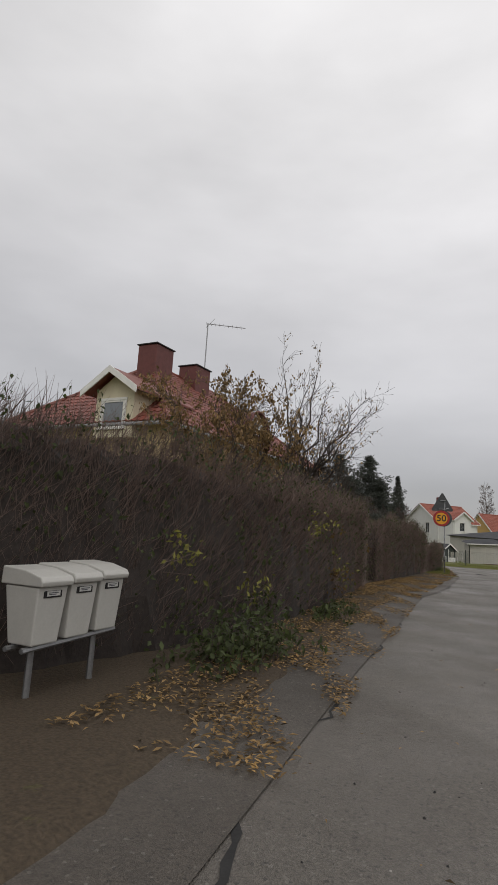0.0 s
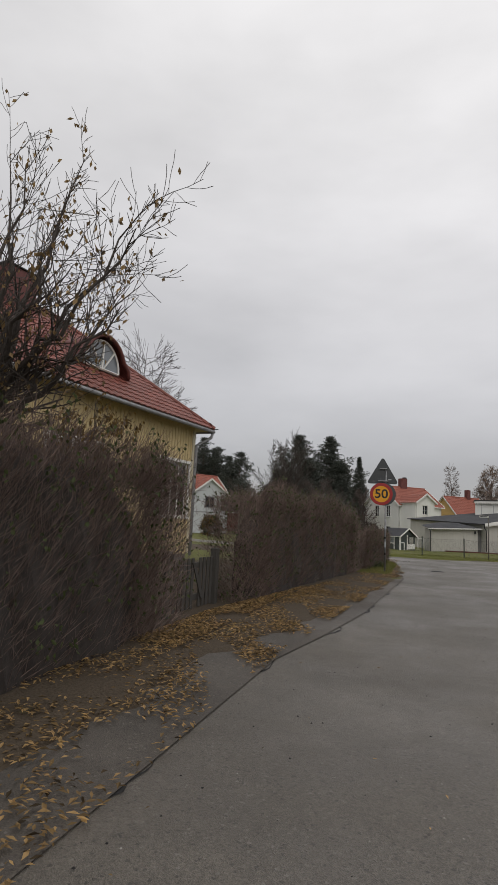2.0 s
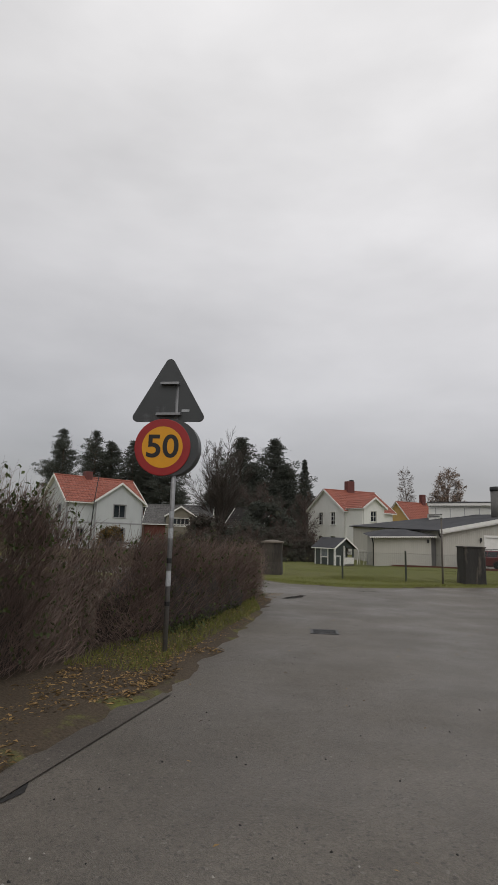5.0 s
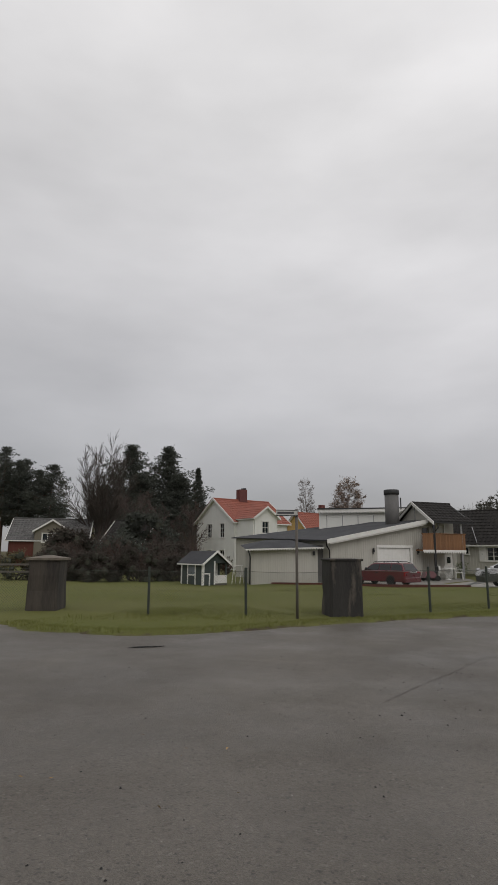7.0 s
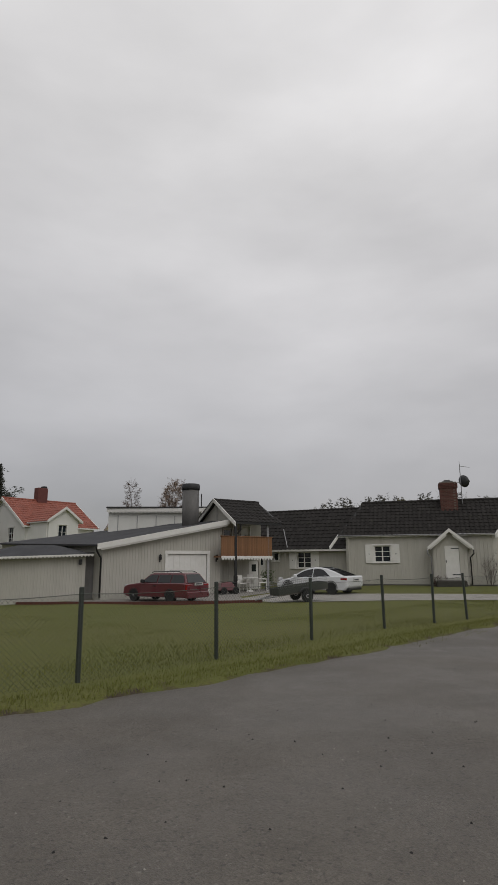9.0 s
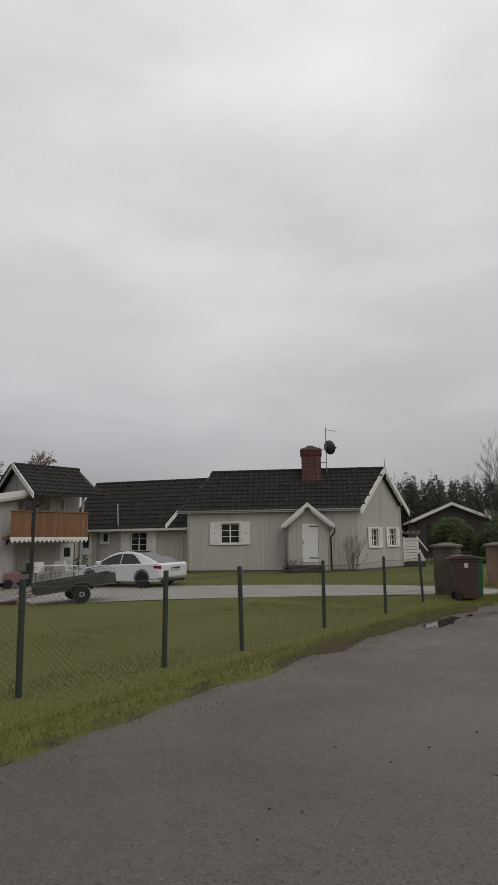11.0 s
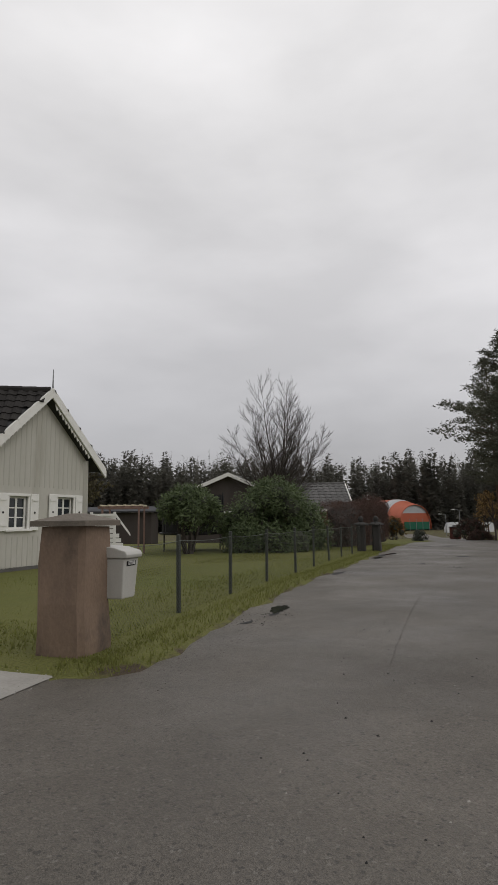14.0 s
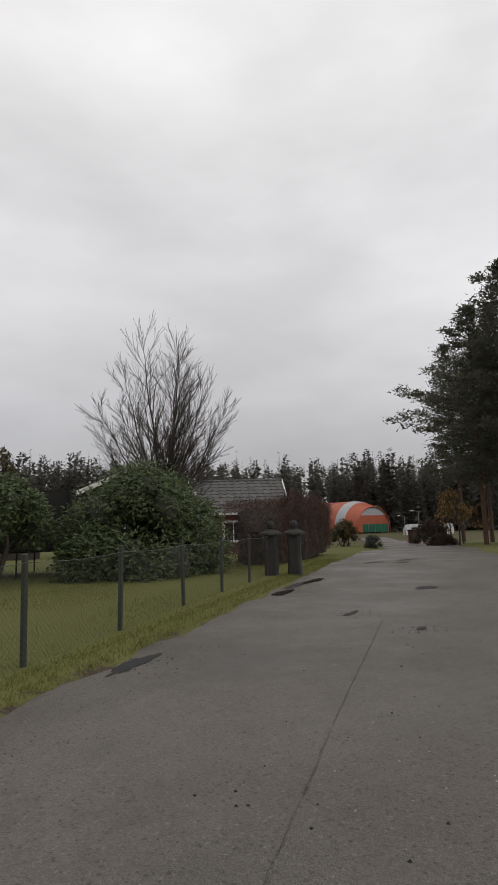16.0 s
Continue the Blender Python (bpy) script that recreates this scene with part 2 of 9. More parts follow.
BRICK_RED = material("painted_red_sheet", (0.15, 0.042, 0.034), 0.6, tint=(0.1, 0.03, 0.026), bump=0.15)
BRICK = material("red_brick", (0.15, 0.06, 0.046), 0.85, tint=(0.085, 0.036, 0.03), scale=7, bump=0.5, random=0.25)
MORTAR = material("mortar", (0.22, 0.18, 0.15), 0.9, bump=0.4)
CHIM_GREY = material("grey_render", (0.17, 0.165, 0.16), 0.85, tint=(0.1, 0.097, 0.095), scale=2, bump=0.3, wear=(0.06, 0.058, 0.056), wear_scale=0.8, wear_at=0.58, stretch_z=0.4)
BLACK = material("black_metal", (0.02, 0.02, 0.021), 0.5, bump=0.05)
GALV = material("galvanised_steel", (0.34, 0.345, 0.35), 0.45, metal=0.7, tint=(0.22, 0.22, 0.225), scale=8, bump=0.1, wear=(0.4, 0.4, 0.4), wear_at=0.64)
SIGN_BACK = material("sign_back_grey", (0.06, 0.064, 0.066), 0.5, tint=(0.04, 0.043, 0.045), scale=2, bump=0.08, wear=(0.14, 0.145, 0.15), wear_scale=1.6, wear_at=0.66)
SIGN_RED = material("sign_red", (0.33, 0.02, 0.02), 0.35, tint=(0.27, 0.017, 0.017), bump=0)
SIGN_YELLOW = material("sign_yellow", (0.72, 0.33, 0.012), 0.35, tint=(0.65, 0.29, 0.01), bump=0)
SIGN_BLACK = material("sign_black", (0.015, 0.015, 0.016), 0.4, bump=0)
STICKER = material("sticker_white", (0.5, 0.52, 0.54), 0.5, bump=0)
SIGN_WHITE = material("sign_white", (0.55, 0.55, 0.52), 0.45, tint=(0.45, 0.45, 0.42), bump=0)
POST_GREEN = material("dark_green_post", (0.042, 0.052, 0.042), 0.6, tint=(0.027, 0.033, 0.028), scale=10, bump=0.15, wear=(0.08, 0.08, 0.068), wear_at=0.64)
POST_GREY = material("worn_grey_green_post", (0.05, 0.055, 0.046), 0.7, tint=(0.03, 0.033, 0.028), scale=10, bump=0.2, wear=(0.09, 0.09, 0.075), wear_at=0.62)
WIRE = material("green_wire", (0.07, 0.08, 0.065), 0.5, bump=0)
MAILBOX = material("pale_plastic", (0.48, 0.47, 0.435), 0.5, tint=(0.41, 0.4, 0.37), scale=4, bump=0.08, wear=(0.3, 0.29, 0.25), wear_scale=3, wear_at=0.68)
PAPER = material("paper_label", (0.7, 0.69, 0.66), 0.6, bump=0)
BARS = material("dark_marks", (0.08, 0.08, 0.09), 0.6, bump=0)
PANE = glass("window_glass")
CAR_GLASS = material("tinted_car_glass", (0.014, 0.016, 0.018), 0.06, bump=0, spec=0.6)
PALE_PANE = glass("pale_window_glass", (0.2, 0.22, 0.24), 0.12)
CURTAIN = material("white_curtain", (0.6, 0.6, 0.57), 0.9, stretch_z=0.1, scale=10, bump=0.3)
BARK = material("brown_bark", (0.075, 0.06, 0.05), 0.9, tint=(0.04, 0.033, 0.029), scale=10, fine=70, bump=0.7, stretch_z=0.3)
TWIG = material("twig_bark", (0.1, 0.075, 0.064), 0.85, tint=(0.06, 0.045, 0.04), scale=8, bump=0, island=0.4)
BIRCH_TWIG = material("birch_twig", (0.22, 0.175, 0.155), 0.85, tint=(0.15, 0.12, 0.105), scale=8, bump=0, island=0.4)
BIRCH_LEAF = leafy("faded_birch_leaf", (0.42, 0.33, 0.27), (0.3, 0.23, 0.185), 0.4, 0.8, 0.5)
HEDGE_TWIG = material("hedge_twig", (0.215, 0.15, 0.122), 0.85, tint=(0.11, 0.078, 0.067), scale=2, bump=0, island=0.45)
RUSSET_TWIG = material("russet_twig", (0.15, 0.085, 0.065), 0.85, tint=(0.085, 0.05, 0.042), scale=2, bump=0, island=0.4)
# Hedge core: the shade between the twigs is put into its colour.
HEDGE_SHADE = material("hedge_inside", (0.05, 0.038, 0.032), 0.95, tint=(0.02, 0.016, 0.014), scale=14, fine=60, bump=1.0)
# Inner lumps of the bushes: shade under the leaves painted as colour.
BUSH_SHADE = material("shaded_twigs", (0.07, 0.074, 0.052), 0.95, scale=9, bump=0.6)
# Forest and pine needle colours are lifted to hold the haze of distance.
FOREST = leafy("forest_needles", (0.15, 0.145, 0.12), (0.125, 0.121, 0.102), 0.12, 0.95, 0.4)
PINE_BARK = material("pine_bark", (0.13, 0.07, 0.045), 0.9, tint=(0.07, 0.045, 0.035), scale=6, bump=0.6, stretch_z=0.3)
NEEDLE = leafy("pine_needles", (0.15, 0.15, 0.108), (0.1, 0.105, 0.08), 0.25, 0.95)
NEEDLE_DARK = leafy("dark_pine_needles", (0.112, 0.12, 0.1), (0.075, 0.082, 0.07), 0.22, 0.95)
LEAF_GOLD = leafy("yellow_brown_leaf", (0.2, 0.125, 0.03), (0.11, 0.065, 0.022), 0.6)
LEAF_OLIVE_GOLD = leafy("olive_gold_leaf", (0.3, 0.2, 0.085), (0.2, 0.128, 0.06), 0.6)
LEAF_BROWN_GREEN = leafy("olive_brown_leaf", (0.16, 0.14, 0.07), (0.105, 0.095, 0.052), 0.5)
LEAF_GREEN = leafy("dull_green_leaf", (0.085, 0.105, 0.036), (0.055, 0.07, 0.028), 0.5)
LEAF_RHODO = leafy("evergreen_leaf", (0.15, 0.19, 0.085), (0.1, 0.135, 0.064), 0.4, 0.5)
LEAF_SHOOT = leafy("yellow_green_leaf", (0.3, 0.27, 0.06), (0.16, 0.17, 0.045), 0.6)
LEAF_FALLEN = leafy("fallen_leaf", (0.41, 0.27, 0.105), (0.21, 0.135, 0.07), 0.9)
DEAD_LEAF = leafy("dead_brown_leaf", (0.1, 0.084, 0.07), (0.065, 0.055, 0.047), 0.4, 0.85)
LEAF_BROWN = leafy("russet_leaf", (0.12, 0.076, 0.06), (0.075, 0.05, 0.042), 0.4, 0.85)
BLADE = leafy("grass_blade", (0.22, 0.225, 0.064), (0.16, 0.172, 0.048), 0.25)
VAN_RED = material("dark_red_paint", (0.115, 0.015, 0.021), 0.3, tint=(0.095, 0.012, 0.018), scale=1, bump=0, coat=0.6)
CAR_WHITE = material("white_car_paint", (0.72, 0.73, 0.74), 0.25, tint=(0.66, 0.67, 0.68), scale=1, bump=0, coat=0.6)
RUBBER = material("tyre_rubber", (0.018, 0.018, 0.018), 0.85, bump=0.1)
RIM = material("alloy_rim", (0.5, 0.5, 0.5), 0.4, metal=0.2, bump=0)
LAMP_RED = material("red_lamp_lens", (0.3, 0.01, 0.012), 0.2, bump=0)
LAMP_CLEAR = material("clear_lamp_lens", (0.5, 0.5, 0.5), 0.15, bump=0)
BIN_BROWN = material("brown_plastic", (0.07, 0.038, 0.03), 0.5, tint=(0.052, 0.029, 0.024), scale=3, bump=0.08, wear=(0.1, 0.07, 0.06), wear_at=0.68)
BIN_GREEN = material("green_plastic", (0.03, 0.13, 0.055), 0.5, tint=(0.022, 0.1, 0.042), scale=3, bump=0.08)
BALCONY = material("oiled_wood", (0.24, 0.115, 0.048), 0.6, tint=(0.17, 0.08, 0.035), scale=3, fine=30, bump=0.2, stretch_z=0.1, random=0.18)
RED_WOOD = material("falu_red_boards", (0.13, 0.04, 0.028), 0.85, tint=(0.09, 0.028, 0.021), scale=2, bump=0.25, stretch_z=0.2)
BROWN_WOOD = material("dark_brown_boards", (0.06, 0.048, 0.042), 0.85, tint=(0.042, 0.034, 0.03), scale=2, bump=0.25, stretch_z=0.2)
GREEN_WOOD = material("dark_green_boards", (0.055, 0.068, 0.064), 0.75, tint=(0.042, 0.052, 0.05), scale=2, bump=0.2, stretch_z=0.2)
PINK_WOOD = material("faded_pink_timber", (0.3, 0.19, 0.155), 0.8, tint=(0.22, 0.14, 0.115), scale=4, bump=0.25, stretch_z=0.2)
OCHRE = material("ochre_wall", (0.6, 0.4, 0.15), 0.8, tint=(0.52, 0.34, 0.13), bump=0.1)
GREY_FENCE = material("weathered_wood", (0.14, 0.125, 0.11), 0.9, tint=(0.09, 0.08, 0.07), scale=4, bump=0.4, stretch_z=0.2)
HALL_ORANGE = material("orange_tent_sheet", (0.46, 0.12, 0.062), 0.6, tint=(0.4, 0.1, 0.052), scale=0.4, bump=0.05)
HALL_RED = material("dull_red_tent_sheet", (0.36, 0.065, 0.055), 0.6, tint=(0.3, 0.055, 0.048), scale=0.4, bump=0.05)
HALL_GREY = material("pale_tent_sheet", (0.46, 0.47, 0.48), 0.6, tint=(0.4, 0.41, 0.42), scale=0.4, bump=0.05)
NET_GREEN = material("green_wind_net", (0.02, 0.15, 0.085), 0.8, tint=(0.016, 0.11, 0.065), scale=0.5, bump=0.1)
GRAVEL = material("grey_gravel", (0.3, 0.285, 0.26), 0.9, tint=(0.18, 0.17, 0.155), scale=10, fine=60, bump=0.8)
# Near-black for several parts, among them the painted shade of rooms and drain pit.
SHADE_AND_BLACK = material("shade_and_black", (0.02, 0.019, 0.018), 0.9, bump=0)


# ---- building tools ----
ROOT = {}


class Geo:
    """Vertices and faces of one mesh."""

    def __init__(self):
        self.v, self.f = [], []

    def face(self, *pts):
        k = len(self.v)
        self.v.extend(tuple(p) for p in pts)
        self.f.append(tuple(range(k, k + len(pts))))
        return self

    def box(self, x0, y0, z0, x1, y1, z1, c=0.0, m=None):
        """A box, its vertical and horizontal edges chamfered by c."""
        if c <= 0:
            p = [(x, y, z) for z in (z0, z1) for x, y in ((x0, y0), (x1, y0), (x1, y1), (x0, y1))]
            q = [(0, 3, 2, 1), (4, 5, 6, 7), (0, 1, 5, 4), (1, 2, 6, 5), (2, 3, 7, 6), (3, 0, 4, 7)]
        else:
            def ring(a, z):
                i, o = a, a + c
                return [(x0 + o, y0 + i, z), (x1 - o, y0 + i, z), (x1 - i, y0 + o, z), (x1 - i, y1 - o, z),
                        (x1 - o, y1 - i, z), (x0 + o, y1 - i, z), (x0 + i, y1 - o, z), (x0 + i, y0 + o, z)]
            p = ring(c, z0) + ring(0, z0 + c) + ring(0, z1 - c) + ring(c, z1)
            q = [tuple(range(7, -1, -1)), tuple(range(24, 32))]
            q += [(r * 8 + i, r * 8 + (i + 1) % 8, r * 8 + 8 + (i + 1) % 8, r * 8 + 8 + i) for r in range(3) for i in range(8)]
        k = len(self.v)
        self.v.extend(tuple(m @ Vector(a)) for a in p) if m else self.v.extend(p)
        self.f.extend(tuple(k + i for i in a) for a in q)
        return self

    def loft(self, rings, caps=True, closed=True):
        k, n = len(self.v), len(rings[0])
        for r in rings:
            self.v.extend(tuple(p) for p in r)
        for j in range(len(rings) - 1):
            for i in range(n if closed else n - 1):
                a, b = k + j * n + i, k + j * n + (i + 1) % n
                self.f.append((a, b, b + n, a + n))
        if caps:
            self.f.append(tuple(k + i for i in range(n - 1, -1, -1)))
            self.f.append(tuple(k + (len(rings) - 1) * n + i for i in range(n)))
        return self

    def prism(self, poly, way):
        """A polygon of 3D points pushed along way."""
        w = Vector(way)
        return self.loft([poly, [Vector(p) + w for p in poly]])

    def tube(self, pts, radii, n=6, caps=True):
        pts = [Vector(p) for p in pts]
        rings = []
        side = None
        for i, p in enumerate(pts):
            d = (pts[min(i + 1, len(pts) - 1)] - pts[max(i - 1, 0)]).normalized()
            if side is None:
                side = d.cross(Vector((0.3, 0.2, 1)) if abs(d.z) < 0.9 else Vector((1, 0, 0))).normalized()
            side = (side - d * side.dot(d)).normalized()
            up = d.cross(side)
            r = radii[i] if hasattr(radii, "__len__") else radii
            rings.append([p + (side * math.cos(a) + up * math.sin(a)) * r for a in (2 * math.pi * j / n for j in range(n))])
        return self.loft(rings, caps)

    def lathe(self, prof, n=16, centre=(0, 0, 0), axis="z"):
        """Radius and height pairs turned round an axis."""
        rings = []
        for r, h in prof:
            ring = []
            for j in range(n):
                a = 2 * math.pi * j / n
                c, s = r * math.cos(a), r * math.sin(a)
                q = (c, s, h) if axis == "z" else ((h, c, s) if axis == "x" else (s, h, c))
                ring.append((q[0] + centre[0], q[1] + centre[1], q[2] + centre[2]))
            rings.append(ring)
        return self.loft(rings)

    def mesh(self, name, mat, smooth=False):
        me = bpy.data.meshes.new(name)
        me.from_pydata(self.v, [], self.f)
        me.materials.append(mat)
        if smooth:
            me.polygons.foreach_set("use_smooth", [True] * len(me.polygons))
        me.update()
        return me


def thing(name, m, label, category, group="", kind=""):
    """An empty at the base of a thing; m is its pose."""
    ob = new(name)
    ob.empty_display_size = 0.2
    ob.matrix_world = m
    ROOT[ob.name] = m
    return tagged(ob, label, category, group, kind)


def part(name, geo, mat, parent, label="", m=None, smooth=False, kind="", bevel=0.0):
    """One mesh under a thing or a part. Without m it lies in the parent's own frame, with m in the world's."""
    me = geo if isinstance(geo, bpy.types.Mesh) else geo.mesh(name, mat, smooth)
    ob = new(name, me)
    base = ROOT[parent.name]
    ob.parent = parent
    ob.matrix_basis = base.inverted() @ m if m else Matrix()
    ROOT[ob.name] = m if m else base
    if bevel:
        b = ob.modifiers.new("bevel", "BEVEL")
        b.width, b.segments, b.limit_method = bevel, 2, "ANGLE"
    return tagged(ob, label, "", "", kind)


def single(name, geo, mat, label, category, m=None, group="", kind="", smooth=False, bevel=0.0):
    """A thing of one mesh."""
    ob = new(name, geo if isinstance(geo, bpy.types.Mesh) else geo.mesh(name, mat, smooth))
    if m:
        ob.matrix_world = m
    ROOT[ob.name] = m if m else Matrix()
    if bevel:
        b = ob.modifiers.new("bevel", "BEVEL")
        b.width, b.segments, b.limit_method = bevel, 2, "ANGLE"
    return tagged(ob, label, category, group, kind)


def wall_frame(p0, p1, z=0.0):
    """Frame of a wall seen from outside: x from p0 (left) to p1 (right), z up, outside at -y."""
    x = Vector((p1[0] - p0[0], p1[1] - p0[1], 0)).normalized()
    y = Vector((-x.y, x.x, 0))
    m = Matrix.Identity(4)
    for i in range(3):
        m[i][0], m[i][1], m[i][2] = x[i], y[i], (0, 0, 1)[i]
    m.translation = (p0[0], p0[1], z)
    return m


def lerp(a, b, t):
    return a + (b - a) * t


def step(a, b, x):
    t = np.clip((x - a) / (b - a), 0, 1)
    return t * t * (3 - 2 * t)


# ---- ground ----
def height(x, y):
    """The lie of the land: level at the crossing, a dip in the lawn, falling gently along the far street."""
    s = (x - 25) * 0.84 + (y - 50) * 0.54
    fall = -0.027 * np.clip(s - 22, 0, 85)
    dip = np.interp(x, (0, 5, 9, 14, 17, 21), (-0.5, -0.36, -0.34, -0.19, -0.08, 0.0)) * step(42, 58, y) * (1 - step(20, 40, s))
    return fall + dip


def land(x, y):
    return float(height(np.float64(x), np.float64(y)))


STREET = [(-1.55, -40), (-1.5, 2), (-1.42, 6.2), (-1.4, 8.5), (-1.35, 10.7), (-1.1, 12.2), (-0.8, 14.5), (-0.6, 18), (-0.45, 22), (-0.6, 26.3),
          (-0.95, 29.8), (-1.7, 32), (-3.2, 33.4), (-7, 35), (-16, 38.5), (-45, 52), (-45, 57), (-16, 43), (-8, 38.9), (-5, 37.1), (-2.3, 35.75), (-1.2, 34.9),
          (0.4, 34.6), (1.4, 34.8), (2.7, 35.6), (4.4, 36.9), (8.3, 39.0), (10.4, 40.3), (12.6, 41.9), (15.4, 43.75), (17.4, 44.95), (18.9, 45.82),
          (19.8, 46.32), (20.63, 46.66), (21.5, 47.12), (22.36, 47.5), (23.1, 47.9), (23.45, 48.25), (23.3, 48.6), (23.05, 48.96), (24.0, 49.45), (24.95, 50.1), (25.3, 49.72), (25.6, 49.75), (27, 50.9), (29, 52.2), (31, 53.6), (34.6, 55.7), (40.5, 59.2), (46, 62.6), (56, 69.2),
          (60.5, 70.8), (90, 93), (130, 126), (134, 122), (94, 88), (64, 66.4), (56, 62.2), (49, 56.6), (34, 45.6), (22, 37), (13, 29.5), (8, 23), (6, 15), (5.4, -40)]


def side_of(px, py, poly):
    """Signed distance to a polygon's edge, negative inside."""
    best = np.full(px.shape, 1e9)
    inside = np.zeros(px.shape, bool)
    for (ax, ay), (bx, by) in zip(poly, poly[1:] + poly[:1]):
        dx, dy = bx - ax, by - ay
        t = np.clip(((px - ax) * dx + (py - ay) * dy) / (dx * dx + dy * dy), 0, 1)
        best = np.minimum(best, np.hypot(px - ax - t * dx, py - ay - t * dy))
        cross = (ay > py) != (by > py)
        with np.errstate(divide="ignore", invalid="ignore"):
            hit = px < (bx - ax) * (py - ay) / (by - ay) + ax
        inside ^= cross & hit
    return np.where(inside, -best, best)


def spaced(lo, hi, stepsize, far_lo, far_hi):
    core = list(np.arange(lo, hi + 1e-6, stepsize))
    d, a = stepsize, hi
    while a < far_hi:
        d *= 1.22
        a += d
        core.append(a)
    d, a = stepsize, lo
    while a > far_lo:
        d *= 1.22
        a -= d
        core.insert(0, a)
    return np.array(core)


DRIVE = [(23.1, 48.87), (22.6, 49.3), (21.6, 49.62), (20.3, 50.1), (17.5, 51.45), (14.8, 52.75), (12.3, 53.6), (12.0, 57.5), (14.0, 60.0), (17.6, 56.4), (20.2, 54.3), (22.2, 52.95), (23.3, 51.95),
         (24.35, 50.95), (25.0, 50.0), (24.05, 49.36)]
COURT = [(3.2, 59.0), (4.0, 57.9), (12.0, 54.0), (12.1, 58.5), (14.6, 61.0), (14.8, 64.6), (12.2, 63.2), (6.0, 60.2)]
gx, gy = spaced(-8, 48, 0.28, -2500, 2500), spaced(-4, 66, 0.28, -2500, 2500)
mx, my = np.meshgrid(gx, gy)
WIDE = [(x - (0.62 if y < 13 else 0.62 * (22 - y) / 9), y) if i < 8 else (x, y) for i, (x, y) in enumerate(STREET)]
edge = side_of(mx, my, WIDE)
rag = np.sin(mx * 3.1 + 1.3 * np.sin(my * 2.3)) * 0.06 + np.sin(mx * 7.7 - my * 6.1) * 0.04 + np.sin(my * 9.3 + mx * 2.7) * 0.03
lift = step(-0.34, 0.04, edge + rag) * 0.13 - 0.085
uneven = (np.sin(mx * 0.9 + my * 0.4) + np.sin(my * 1.3 - mx * 0.5)) * 0.012 * step(0.3, 2, edge)
paved = np.minimum(side_of(mx, my, DRIVE), side_of(mx, my, COURT))
mouth = (my - 48.98) * 0.856 - (mx - 23.03) * 0.518 < 2.0
mz = height(mx, my) + lift + uneven - np.where(mouth, 0.075 * (1 - step(-0.1, 0.16, paved)), 0.055 * (1 - step(-0.4, -0.12, paved)))
ground_me = bpy.data.meshes.new("ground")
nx, ny = len(gx), len(gy)
idx = np.arange(nx * ny).reshape(ny, nx)
quads = np.stack([idx[:-1, :-1], idx[:-1, 1:], idx[1:, 1:], idx[1:, :-1]], -1).reshape(-1, 4)
ground_me.from_pydata(np.stack([mx, my, mz], -1).reshape(-1, 3).tolist(), [], quads.tolist())
ground_me.polygons.foreach_set("use_smooth", [True] * len(ground_me.polygons))
soil = ground_me.attributes.new("bare", "FLOAT", "POINT")
driven = step(14.5, 16.5, mx) * (1 - step(20.5, 22.0, mx))
bare = (0.55 + 0.45 * driven) * (1 - step(-0.12, 0.16, edge + rag * 1.6 - 0.3 * driven))
verge = (1 - step(-1.0, 0.4, mx + 0.25 * np.sin(my))) * (1 - step(33, 35, my)) * (1 - step(4, 9, edge))
under_trees = step(95, 120, my + 0.3 * mx)
soil.data.foreach_set("value", np.clip(np.maximum(np.maximum(bare, verge), under_trees * 0.6), 0, 1).reshape(-1))

GRASS = bpy.data.materials.new("grass_and_soil")
GRASS.use_nodes = True
gn, gl = GRASS.node_tree.nodes, GRASS.node_tree.links
gb = gn["Principled BSDF"]
gb.inputs["Roughness"].default_value, gb.inputs["Specular IOR Level"].default_value = 0.9, 0.2
gtc = gn.new("ShaderNodeTexCoord")
gat = gn.new("ShaderNodeAttribute")
gat.attribute_name = "bare"


def noise_node(nodes, links, src, scale, detail=5, rough=0.6):
    t = nodes.new("ShaderNodeTexNoise")
    t.inputs["Scale"].default_value, t.inputs["Detail"].default_value, t.inputs["Roughness"].default_value = scale, detail, rough
    links.new(src, t.inputs["Vector"])
    return t.outputs["Fac"]


def mix_node(nodes, links, fac, a, b):
    t = nodes.new("ShaderNodeMix")
    t.data_type = "RGBA"
    links.new(fac, t.inputs["Factor"])
    for s, v in ((6, a), (7, b)):
        if isinstance(v, tuple):
            t.inputs[s].default_value = (*v, 1)
        else:
            links.new(v, t.inputs[s])
    return t.outputs[2]


def range_node(nodes, links, src, a, b, c=0.0, d=1.0):
    t = nodes.new("ShaderNodeMapRange")
    for k, v in (("From Min", a), ("From Max", b), ("To Min", c), ("To Max", d)):
        t.inputs[k].default_value = v
    links.new(src, t.inputs["Value"])
    return t.outputs[0]


go = gtc.outputs["Object"]
n_big = noise_node(gn, gl, go, 0.35)
n_mid = noise_node(gn, gl, go, 3.0)
n_fine = noise_node(gn, gl, go, 40, 3)
green = mix_node(gn, gl, range_node(gn, gl, n_mid, 0.3, 0.7), (0.102, 0.122, 0.029), (0.162, 0.154, 0.043))
green = mix_node(gn, gl, range_node(gn, gl, n_big, 0.4, 0.62), green, (0.128, 0.142, 0.035))
green = mix_node(gn, gl, range_node(gn, gl, noise_node(gn, gl, go, 0.11, 3), 0.4, 0.58), (0.15, 0.15, 0.046), green)
green = mix_node(gn, gl, range_node(gn, gl, n_fine, 0.42, 0.72), green, (0.092, 0.096, 0.032))
